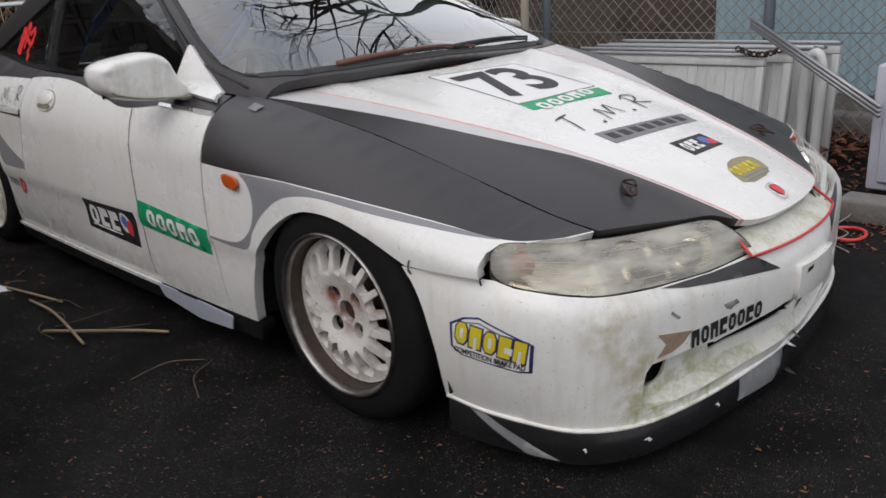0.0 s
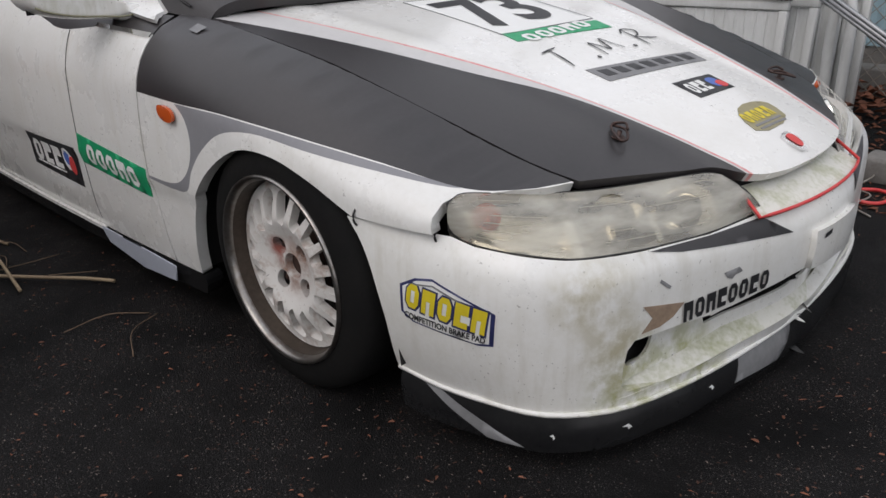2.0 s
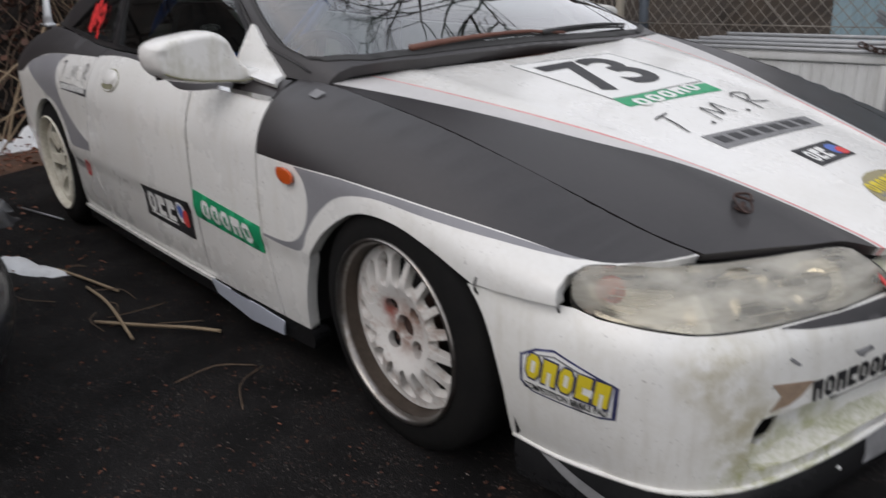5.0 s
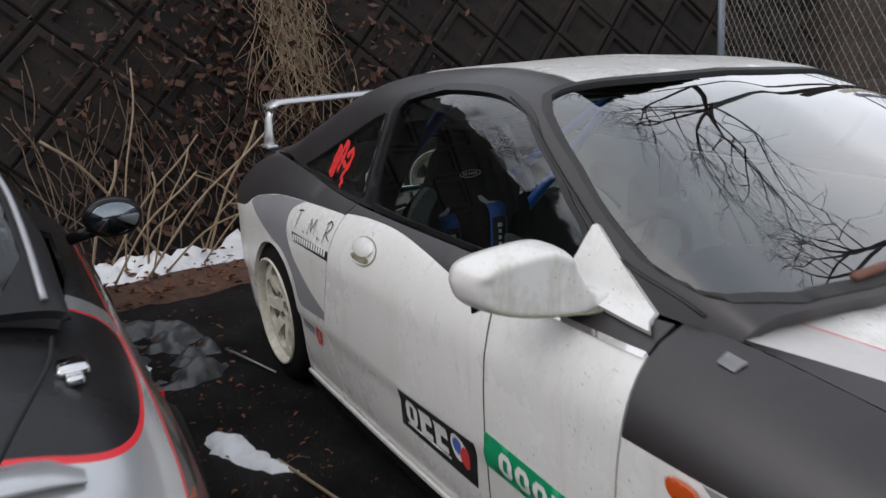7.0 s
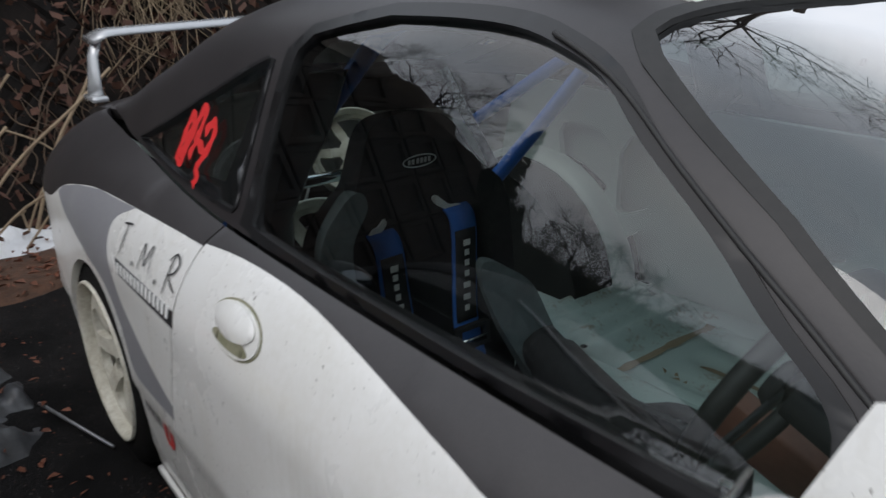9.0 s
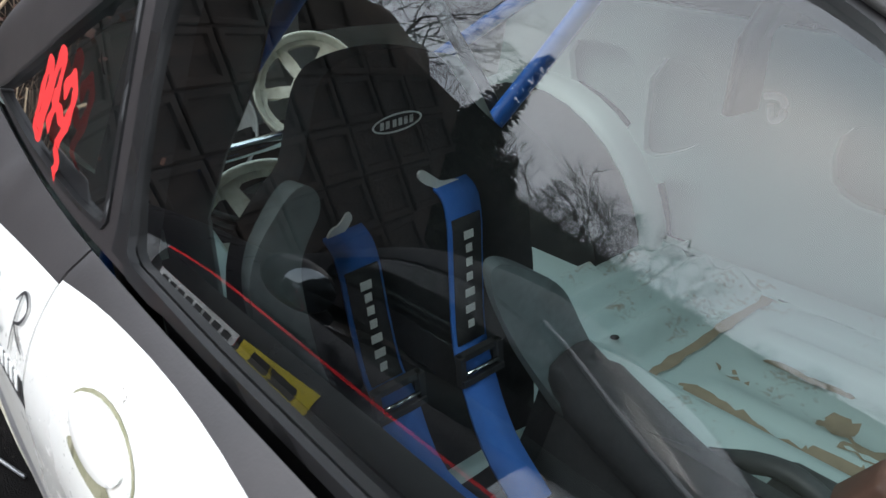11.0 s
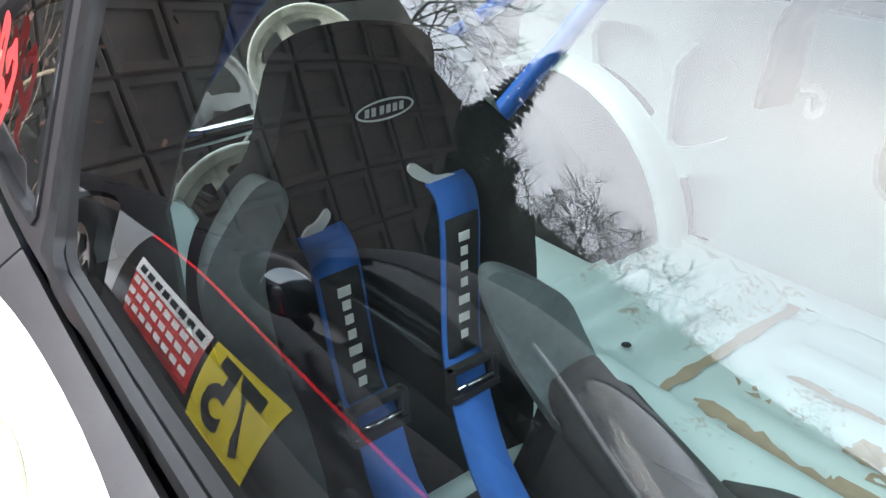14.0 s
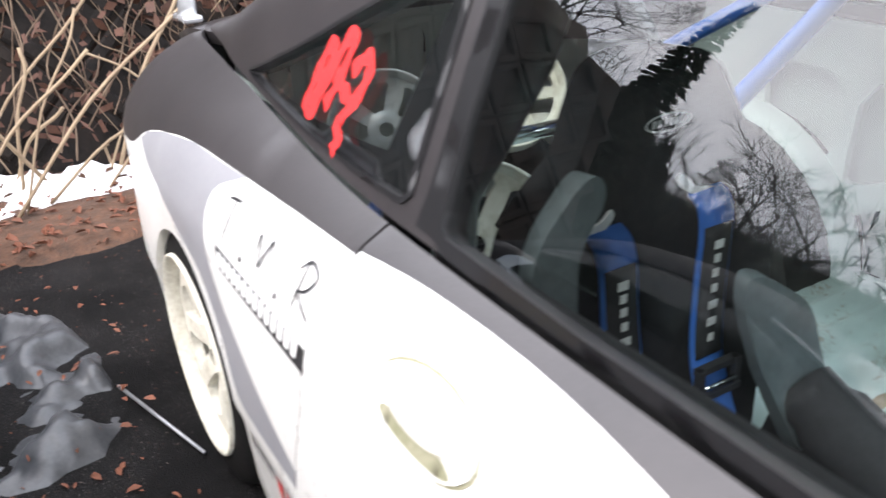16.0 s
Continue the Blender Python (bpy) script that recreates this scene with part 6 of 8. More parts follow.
# stacked steel gate panels leaning at the fence
def gate_panel(w, h, t=0.035):
    p = empty("gate_panel", "dirty white steel panel leaning in a stack by the fence", "panel", "stacked panels")
    for y0, z0, sy, sz in ((0, 0.02, w, 0.04), (0, h - 0.02, w, 0.04)):
        part("rail", box((sy, t, sz), (w / 2, 0, z0), 0.005), M["panel"], p)
    for x0 in (0.02, w - 0.02):
        part("stile", box((0.04, t, h - 0.084), (x0, 0, h / 2), 0.005), M["panel"], p)
    vs, fs = [], []
    n = int((w - 0.09) / 0.05)
    for k in range(n + 1):
        x = 0.045 + (w - 0.09) * k / n
        for q, d in ((0.0, 0.0), (0.006, -0.006), (0.012, 0.0)):
            vs += [(x + q, d - 0.004, 0.045), (x + q, d - 0.004, h - 0.045)]
    for k in range(len(vs) // 2 - 1):
        fs.append((2 * k, 2 * k + 2, 2 * k + 3, 2 * k + 1))
    part("sheet", mesh_of(vs, fs), M["panel"], p, "ribbed sheet", False)
    part("edge_cap", box((w, t + 0.02, 0.018), (w / 2, 0, h + 0.012), 0.004), M["galv"], p)
    return p


base_panel = gate_panel(1.22, 0.555)
base_panel.matrix_basis = pose(-1.42, 1.98, 0.0, -8, 0, 1.5)
for k, (dx, dy, dz, lean, yaw) in enumerate(((0.10, 0.09, 0.02, -8, 1.0), (0.17, 0.17, 0.035, -7, 2.0), (0.20, 0.26, 0.03, -6, 0.5), (0.24, 0.34, 0.05, -6, 1.5))):
    c = copy_thing(base_panel, pose(-1.42 + dx, 1.98 + dy, 0.0, lean, 0, yaw))
    c.scale = (1.0, 1.0, 1.0 + dz)
rail = empty("aluminium_rail", "bare aluminium rail leaning across the panels", "rail")
ra, rb = Vector((-0.27, 2.05, 0.725)), Vector((0.48, 1.58, 0.42))
for off in (-0.018, 0.018):
    part("rail_flange", tube([ra + Vector((0, 0, off)), rb + Vector((0, 0, off))], 0.009, 6), M["galv"], rail)
part("rail_web", tube([ra, rb], 0.012, 4, squash=1.0), M["galv"], rail)
hoop_pts = smooth_line([(-0.02, 2.14, 0.0), (-0.02, 2.12, 0.3), (-0.01, 2.11, 0.5), (0.03, 2.10, 0.58), (0.07, 2.09, 0.5), (0.07, 2.08, 0.2), (0.07, 2.08, 0.0)], 5)
tagged(part("hoop_barrier", tube(hoop_pts, 0.024, 10), M["panel"], None, "grimy white hoop post beside the panels"), category="post")
chain_thing = empty("rusty_chain", "rusty chain draped over the stacked panels", "chain")
for k in range(12):
    t = k / 11
    lk = lathe([(0.012 + 0.004 * math.cos(a), 0.004 * math.sin(a)) for a in np.linspace(0, 2 * math.pi, 6, endpoint=False)], 10, "y", True)
    part("chain_link", placed(lk, pose(-0.32 + 0.20 * t, 2.03 + 0.06 * t, 0.60 - 0.03 * math.sin(3.1 * t), 0, 0, 90 * (k % 2))), M["rust"], chain_thing)
cab_box = empty("steel_cabinet", "pale lilac steel cabinet on short dark feet", "cabinet")
part("cabinet_body", box((0.75, 0.5, 0.52), (0.80, 1.93, 0.33), 0.012), M["lilac"], cab_box)
part("cabinet_door", box((0.66, 0.014, 0.44), (0.80, 1.673, 0.33), 0.004), M["lilac"], cab_box)
for fx in (0.47, 1.13):
    part("foot", box((0.06, 0.4, 0.07), (fx, 1.93, 0.035), 0.005), M["black"], cab_box)
hose = [(0.50 + 0.075 * math.cos(a), 1.24 + 0.075 * math.sin(a), 0.012 + 0.004 * math.sin(2 * a)) for a in np.linspace(0, 2 * math.pi, 24, endpoint=False)]
tagged(part("red_hose", tube(hose, 0.007, 8, True), M["red"], None, "loop of red hose lying on the ground"), category="hose")
cable = smooth_line([(0.40, 1.55, 0.006), (0.46, 1.42, 0.03), (0.44, 1.32, 0.008), (0.52, 1.22, 0.02), (0.50, 1.12, 0.008), (0.58, 1.05, 0.006)], 6)
tagged(part("thin_cable", tube(cable, 0.0035, 6), M["wire"], None, "thin grey cable curled on the ground"), category="cable")
tagged(part("kerb_stone", box((1.3, 0.14, 0.10), (1.05, 1.50, 0.04), 0.015), M["concrete"], None, "dark concrete kerb stone at the yard's edge"), category="kerb", kind="structure")
rope = smooth_line([(-0.02, 2.55, 1.18), (0.02, 2.52, 1.05), (0.05, 2.5, 0.98), (0.10, 2.5, 1.02), (0.12, 2.52, 1.1)], 5)
tagged(part("striped_rope", tube([(x + 0.45, y + 0.11, z - 0.10) for x, y, z in rope], 0.012, 8), M["decal_yellow"], None, "yellow rope tied to the fence"), category="rope")

# ---- litter: leaves, straw, snow, tarp ----
def litter(name, mat, count, region, size, seed, label, curl=0.3, avoid=None, zf=None):
    rg = random.Random(seed)
    vs, fs = [], []
    while count > 0:
        x, y = rg.uniform(*region[0]), rg.uniform(*region[1])
        if avoid and avoid(x, y):
            continue
        count -= 1
        a, l = rg.uniform(0, 6.28), rg.uniform(0.45, 1.0) * size
        w = l * rg.uniform(0.25, 0.55)
        c, s = math.cos(a), math.sin(a)
        z = (zf(x, y) if zf else 0.0) + 0.003
        k = len(vs)
        for u, v, h in ((-1, 0, 0), (-0.3, -1, curl), (0.6, -0.7, curl * 1.2), (1.1, 0, 0.1), (0.6, 0.7, curl), (-0.3, 1, curl * 0.6), (0.1, 0, 0.0)):
            px, py = u * l / 2, v * w / 2
            vs.append((x + px * c - py * s, y + px * s + py * c, z + h * w * rg.uniform(0.3, 1.0)))
        fs += [(k, k + 1, k + 6), (k + 1, k + 2, k + 6), (k + 2, k + 3, k + 6), (k + 3, k + 4, k + 6), (k + 4, k + 5, k + 6), (k + 5, k, k + 6)]
    return tagged(part(name, mesh_of(vs, fs), mat, None, label, False), category="leaves", kind="stuff")


under_car = lambda x, y: (-3.4 < x < 0.8 and -0.7 < y < 0.8)
litter("fallen_leaves", M["leaf"], 1300, ((-4.2, 1.6), (-3.0, -0.6)), 0.0155, 1, "small brown leaves scattered on the asphalt", 0.5, under_car)
litter("pale_grit", M["grit"], 3800, ((-4.2, 2.0), (-3.0, 1.3)), 0.0075, 12, "pale chips and bits of leaf on the asphalt", 0.5, under_car)
litter("pale_grit", M["grit"], 9000, ((-0.7, 2.2), (-2.0, 0.9)), 0.0048, 17, "fine pale grit bedded in the asphalt", 0.4, under_car)
litter("dark_leaf_bits", M["wet_leaf"], 2600, ((-1.6, 2.2), (-2.0, 0.9)), 0.012, 18, "small dark bits of leaf on the asphalt", 0.5, under_car)
litter("snow_dirt", M["soil"], 90, ((-4.85, -4.45), (-3.2, 0.7)), 0.05, 14, "dark bits of earth lying on the snow", 0.9, None, lambda x, y: 0.095)
litter("fallen_leaves", M["leaf"], 300, ((0.5, 2.0), (-1.2, 1.5)), 0.02, 8, "small brown leaves scattered on the asphalt", 0.4, under_car)
litter("leaf_drift", M["leaf"], 1500, ((-1.6, 1.4), (2.2, 3.0)), 0.075, 2, "drift of brown leaves along the fence", 0.7, None, lambda x, y: random.Random(int(x * 911 + y * 77)).uniform(0, 0.09))
litter("leaf_drift", M["leaf"], 700, ((0.0, 0.9), (1.1, 2.3)), 0.04, 3, "brown leaves and twigs along the kerb", 0.6)
litter("wall_foot_leaves", M["leaf"], 1600, ((-4.95, -4.0), (-3.0, 1.2)), 0.06, 4, "brown leaf litter at the wall's foot", 0.8, None, lambda x, y: random.Random(int(x * 511 + y * 97)).uniform(0, 0.05))


def twigs(name, mat, specs, label, category="twigs", kind="stuff", sides=5):
    bms = [tube(smooth_line(p, 4), r, sides) for p, r in specs]
    return tagged(part(name, join(*bms), mat, None, label), category=category, kind=kind)


for pts in ([(-1.92, -1.04, 0.008), (-1.72, -1.0, 0.012), (-1.50, -0.95, 0.008)], [(-1.28, -1.10, 0.008), (-1.10, -1.0, 0.02), (-0.98, -0.90, 0.016), (-0.90, -0.84, 0.01)], [(-1.62, -1.02, 0.01), (-1.35, -1.03, 0.03), (-1.05, -1.06, 0.012)]):
    tagged(part("straw_stalk", tube(smooth_line(pts, 5), 0.0055, 6), M["straw"], None, "broken dry stalk lying on the asphalt"), category="stalk", group="broken stalks")
rg = random.Random(11)
specs = []
for k in range(10):
    x, y, a = rg.uniform(-2.0, -0.6), rg.uniform(-1.35, -0.85), rg.uniform(0, 6.28)
    L = rg.uniform(0.08, 0.3)
    specs.append(([(x, y, 0.005), (x + L * 0.5 * math.cos(a), y + L * 0.5 * math.sin(a), 0.014), (x + L * math.cos(a + 0.3), y + L * math.sin(a + 0.3), 0.006)], 0.0018))
twigs("fine_twigs", M["vine"], specs, "thin broken twigs on the asphalt")


def heap(name, mat, outline, height, step, label, category, rough_amp=0.35, seed=0.0):
    """A low heap of snow or soil over an outline on the ground."""
    poly = np.array(outline)
    way = np.roll(poly, -1, 0) - poly
    size = np.maximum((way**2).sum(1), 1e-9)
    def f(x, y):
        t = np.clip(((x - poly[:, 0]) * way[:, 0] + (y - poly[:, 1]) * way[:, 1]) / size, 0, 1)
        d = np.hypot(poly[:, 0] + way[:, 0] * t - x, poly[:, 1] + way[:, 1] * t - y).min()
        k = min(d / max(height * 1.4, 0.02), 1.0)
        n = noise.fractal(Vector((x * 7 + seed, y * 7, 0.3)), 1.0, 2.0, 4)
        return np.array((x, y, height * (k * (2 - k)) * (0.75 + rough_amp * n) - 0.002))
    return tagged(part(name, patch(outline, f, step), mat, None, label), category=category, kind="stuff")


def ragged(outline, amp, seed, step=0.08):
    rg = random.Random(seed)
    return [(x + rg.uniform(-amp, amp), y + rg.uniform(-amp, amp)) for x, y in dense(outline, step)]


heap("soil_strip", M["soil"], ragged([(-5.0, -3.4), (-3.95, -3.4), (-4.0, -1.0), (-4.05, 2.4), (-5.0, 2.4)], 0.05, 1), 0.035, 0.07, "dark leafy soil at the wall's foot", "soil")
heap("snow_bank", M["snow"], ragged([(-4.92, -3.4), (-4.50, -3.3), (-4.42, -2.2), (-4.48, -1.2), (-4.52, -0.3), (-4.50, 0.8), (-4.90, 0.8)], 0.045, 2), 0.13, 0.045, "strip of old snow at the wall's foot", "snow", 0.9)
heap("snow_patch", M["snow"], ragged(rounded([(-2.27, -1.20), (-2.18, -1.08), (-2.0, -1.06), (-1.80, -0.99), (-1.83, -1.05), (-1.95, -1.14), (-2.1, -1.22)], 1), 0.012, 3, 0.04), 0.04, 0.015, "melting patch of snow on the asphalt", "snow", 0.7)
heap("tarpaulin", M["tarp"], ragged([(-3.06, -0.92), (-2.92, -0.94), (-2.75, -1.0), (-2.70, -1.15), (-2.80, -1.35), (-2.95, -1.75), (-3.5, -1.75), (-3.8, -1.3), (-3.45, -1.0)], 0.02, 4), 0.030, 0.018, "crumpled grey tarpaulin on the ground", "tarpaulin", 2.4, 3.0)
litter("fallen_leaves", M["leaf"], 320, ((-3.7, -1.7), (-2.2, -0.86)), 0.034, 41, "orange-brown leaves on the asphalt and tarpaulin", 0.6, None, lambda x, y: 0.03 if x < -2.75 else 0.002)
heap("snow_patch", M["snow"], ragged(rounded([(-3.5, -1.42), (-3.3, -1.30), (-3.02, -1.22), (-2.98, -1.28), (-3.2, -1.38), (-3.4, -1.5)], 1), 0.012, 5, 0.04), 0.05, 0.02, "thin snow left on the tarpaulin", "snow", 0.6)
tagged(part("thin_rod", tube([(-2.98, -0.93, 0.03), (-2.62, -0.82, 0.012)], 0.005, 6), M["galv"], None, "thin metal rod on the ground"), category="rod")

# dry creepers and straw on the wall
rg = random.Random(21)
specs = []
for k in range(80):
    y, s = rg.uniform(-1.6, 1.0), rg.uniform(0.0, 0.35)
    pts, L, dy = [], rg.uniform(0.5, 1.3), rg.uniform(-0.5, 0.5)
    for j in range(5):
        t = j / 4
        pts.append(tuple(wall_at(y + dy * t + rg.uniform(-0.06, 0.06), s + L * t * rg.uniform(0.8, 1.0), rg.uniform(0.03, 0.22) * (1.2 - t))))
    specs.append((pts, rg.uniform(0.002, 0.005)))
twigs("dry_creepers", M["vine"], specs, "tangle of dry brown creepers on the wall")
specs = []
for k in range(150):
    y, s = rg.gauss(0.33, 0.13), rg.uniform(1.35, 2.2)
    L = rg.uniform(0.4, 1.0)
    pts = [tuple(wall_at(y + rg.gauss(0, 0.05) * j, s - L * j / 3, 0.05 + 0.06 * math.sin(j) + rg.uniform(0, 0.1))) for j in range(4)]
    specs.append((pts, rg.uniform(0.0018, 0.0035)))
twigs("hanging_straw", M["straw"], specs, "hanging clump of dry straw on the wall", sides=4)
specs = []
for k in range(24):
    y0 = rg.uniform(-1.5, 0.6)
    p0 = Vector((rg.uniform(-4.75, -4.4), y0, 0.03))
    d = Vector((rg.uniform(-0.3, 0.15), rg.uniform(-0.8, 1.0), rg.uniform(0.15, 1.1)))
    L = rg.uniform(0.5, 1.25)
    specs.append(([tuple(p0), tuple(p0 + d * L * 0.4 + Vector((0, 0, 0.08))), tuple(p0 + d * L * 0.75 + Vector((0, 0.03, 0.05))), tuple(p0 + d * L)], rg.uniform(0.004, 0.009)))
twigs("dead_stems", M["straw"], specs, "dead stems and branches leaning by the snow", sides=6)
litter("wall_leaves", M["leaf"], 10, ((-4.7, -4.4), (-1, 0)), 0.04, 31, "few leaves by the wall")
rgl = random.Random(33)
vs, fs = [], []
for k in range(1800):
    y, s = rgl.gauss(0.0, 0.7), rgl.uniform(0.0, 1.7)
    p = wall_at(y, s, rgl.uniform(0.03, 0.2))
    l = rgl.uniform(0.02, 0.05)
    a = Vector((rgl.uniform(-1, 1), rgl.uniform(-1, 1), rgl.uniform(-1, 1))) * l
    b = Vector((rgl.uniform(-1, 1), rgl.uniform(-1, 1), rgl.uniform(-1, 1))) * l * 0.6
    i = len(vs)
    vs += [p - a, p + b, p + a, p - b]
    fs.append((i, i + 1, i + 2, i + 3))
tagged(part("dead_leaves", mesh_of(vs, fs), M["wet_leaf"], None, "dead leaves caught in the creepers on the wall", False), category="leaves", kind="stuff")


# ---- trees round the yard, seen in the glass ----
def bare_tree(x, y, h, seed, label, spread=0.9, forks=6, girth=1.0):
    rg = random.Random(seed)
    limbs = []
    def grow(p, d, L, r, depth):
        q = p + d * L
        m = p + d * L * 0.5 + Vector((rg.uniform(-1, 1), rg.uniform(-1, 1), rg.uniform(-0.5, 0.5))) * L * 0.07
        limbs.append((p, m, q, max(r, 0.0052), max(r * 0.62, 0.0042)))
        if depth == 0:
            return
        for _ in range(3 if depth > 2 else 2 + (rg.random() < 0.6)):
            nd = (d + Vector((rg.gauss(0, 1), rg.gauss(0, 1), rg.gauss(0.12, 0.6))) * spread * 0.62).normalized()
            grow(q if rg.random() < 0.6 else p.lerp(q, rg.uniform(0.6, 0.95)), nd, L * rg.uniform(0.6, 0.82), r * 0.6, depth - 1)
    grow(Vector((0, 0, 0)), Vector((0.05, 0.02, 1)), h * 0.30, (0.06 + h * 0.006) * girth, forks)
    tree = empty("bare_tree", label, "tree")
    tree.location = (x, y, 0)
    vs, fs = [], []
    first = True
    for p, m, q, r0, r1 in limbs:
        n = 8 if r0 > 0.05 else (5 if r0 > 0.015 else 3)
        k = len(vs)
        d = (q - p).normalized()
        a = d.orthogonal().normalized()
        b = d.cross(a)
        for c, r in ((p, r0), (m, (r0 + r1) / 2), (q, r1)):
            vs += [c + (a * math.cos(6.2832 * i / n) + b * math.sin(6.2832 * i / n)) * r for i in range(n)]
        for j in range(2):
            fs += [(k + j * n + i, k + j * n + (i + 1) % n, k + (j + 1) * n + (i + 1) % n, k + (j + 1) * n + i) for i in range(n)]
        if first:
            part("trunk", mesh_of(vs, fs), M["bark"], tree)
            vs, fs, first = [], [], False
    tagged(part("crown", mesh_of(vs, fs), M["bark"], tree, "leafless branches and twigs"), kind="stuff")
    return tree


def tufts(rg, vs, fs, x, y, z, h, count, low, spread):
    """Drooping sprays of needles round a stem, from a share low of its height to the tip."""
    for _ in range(count):
        u = rg.random() ** 0.8
        zz = h * (low + (1 - low) * u)
        reach = h * spread * (1 - u) ** 0.8 * rg.uniform(0.45, 1.1) + 0.08
        a = rg.uniform(0, 6.283)
        d = Vector((math.cos(a), math.sin(a), -0.25))
        c = Vector((x, y, z + zz))
        p, q = c + d * reach * rg.uniform(0.1, 0.8), c + d * reach
        s = Vector((-math.sin(a), math.cos(a), 0)) * reach * 0.22
        i = len(vs)
        up = Vector((0, 0, 0.16 * reach))
        vs += [p - s * 0.4, q - s + up * 0.2, q + d * 0.1 * reach, q + s - up * 0.3, p + s * 0.4, p + up]
        fs += [(i, i + 1, i + 2, i + 5), (i + 5, i + 2, i + 3, i + 4)]


def conifer(x, y, z, h, seed, count=700, spread=0.22):
    rg = random.Random(seed)
    t = empty("conifer", "dark green conifer at the yard's edge", "tree", "conifers at the edge")
    t.location = (x, y, z)
    part("trunk", tube([(0, 0, -0.5), (0, 0, h * 0.95)], [0.14, 0.03], 7), M["bark"], t)
    vs, fs = [], []
    tufts(rg, vs, fs, 0, 0, 0, h, count, 0.06, spread)
    tagged(part("crown", mesh_of(vs, fs), M["needle"], t, "", False), kind="stuff")
    return t


def thicket(x, y, w, h, seed, label):
    """A leafless bush: many fine stems that fork and lean outwards."""
    rg = random.Random(seed)
    vs, fs = [], []

    def stem(p, d, L, r, depth):
        q = p + d * L
        a = d.orthogonal().normalized()
        b = d.cross(a)
        k = len(vs)
        for c, rr in ((p, r), (q, r * 0.7)):
            vs.extend(c + (a * math.cos(2.0944 * i) + b * math.sin(2.0944 * i)) * rr for i in range(3))
        fs.extend((k + i, k + (i + 1) % 3, k + 3 + (i + 1) % 3, k + 3 + i) for i in range(3))
        if depth:
            for _ in range(3):
                nd = (d + Vector((rg.gauss(0, 0.42), rg.gauss(0, 0.42), rg.gauss(0.05, 0.30)))).normalized()
                stem(p.lerp(q, rg.uniform(0.45, 1.0)), nd, L * rg.uniform(0.55, 0.85), r * 0.62, depth - 1)
    for _ in range(int(14 * w)):
        p = Vector((rg.uniform(-w, w) / 2, rg.uniform(-0.4, 0.4), 0))
        stem(p, Vector((rg.gauss(0, 0.25) + p.x * 0.2, rg.gauss(0, 0.25), 1)).normalized(), h * rg.uniform(0.32, 0.46), 0.022, 4)
    ob = part("thicket", mesh_of(vs, fs), M["bark"], None, label)
    ob.location, ob.rotation_euler = (x, y, 0), (0, 0, math.atan2(y + 0.63, x + 1.25) + math.pi / 2)
    tagged(ob, category="bushes", kind="stuff")


bare_tree(-5.4, 8.8, 17.0, 3, "bare winter tree beyond the fence")
bare_tree(-1.5, 11.0, 15.0, 4, "bare winter tree behind the blue building")
bare_tree(-9.5, -8.5, 5.8, 6, "bare winter tree at the yard's corner", 1.0)
bare_tree(-8.2, -9.9, 5.6, 9, "bare winter tree at the yard's corner", 1.0, 7)
bare_tree(-11.8, -8.2, 9.6, 15, "tall bare winter tree behind the conifers", 1.1, 7)
conifer(-10.0, -8.8, 0.0, 8.6, 33, 1500, 0.085)
for k, (x, y, h) in enumerate(((-8.6, -7.2, 4.5), (-10.5, -6.6, 4.9), (-9.6, -7.9, 4.8), (-9.9, -9.7, 4.8), (-8.4, -9.7, 3.5), (-12.5, -11.5, 6.4), (-13.0, -8.0, 5.8), (-9.0, -5.6, 4.6))):
    conifer(x, y, 0.0, h, 10 + k, 1500, 0.26)
conifer(-8.5, 6.6, 0.0, 13.0, 14, 2200, 0.2)
thicket(-8.3, -8.4, 3.2, 3.2, 71, "tangled bare bushes below the conifers")
thicket(-7.3, -8.7, 2.4, 4.4, 73, "tangled bare bushes at the yard's corner")
thicket(-7.4, -9.3, 2.6, 2.7, 72, "tangled bare bushes at the yard's corner")
# wooded ridge far off: a rising slope and the tips of its trees
rgc = random.Random(44)
vs, fs = [], []
for k in range(330):
    a = radians(186 + k * 0.43)
    R = 80 + rgc.uniform(-5, 5)
    tufts(rgc, vs, fs, -1 + R * math.cos(a), -1 + R * math.sin(a), 16.2, rgc.uniform(4.4, 6.6), 46, 0.0, 0.24)
tagged(part("far_wood", mesh_of(vs, fs), M["needle"], None, "dark conifer wood on a far ridge", False), category="wood", kind="stuff")
vs, fs = [], []
for k in range(72):
    a = radians(182 + k * 2.1)
    for R, z in ((56, -0.2), (64, 7.0), (73, 15.0), (82, 19.6), (96, 20.0)):
        vs.append((-1 + R * math.cos(a), -1 + R * math.sin(a), z + rgc.uniform(-0.4, 0.4)))
fs = [(5 * k + i, 5 * k + i + 1, 5 * k + 6 + i, 5 * k + 5 + i) for k in range(71) for i in range(4)]
tagged(part("far_ridge", mesh_of(vs, fs), M["needle"], None, "dark wooded slope far beyond the yard"), category="hill", kind="structure")

# ---- inside the race car: a stripped, pale green painted shell ----
M["mint"] = material("pale_green_primer", (0.42, 0.50, 0.47), 0.45, second=(0.34, 0.41, 0.38), scale=4, amount=0.7, lo=0.4, hi=0.7)
M["mint_worn"] = material("worn_pale_green_primer", (0.42, 0.50, 0.47), 0.5, second=(0.26, 0.20, 0.14), scale=7, amount=0.85, lo=0.56, hi=0.66)
M["sealer"] = material("old_brown_sealer", (0.30, 0.23, 0.15), 0.8, second=(0.18, 0.13, 0.08), scale=30)
M["cloth"] = material("black_seat_cloth", (0.017, 0.017, 0.018), 0.9, second=(0.032, 0.032, 0.034), scale=30, amount=0.6, bump=0.1, bump_scale=220)
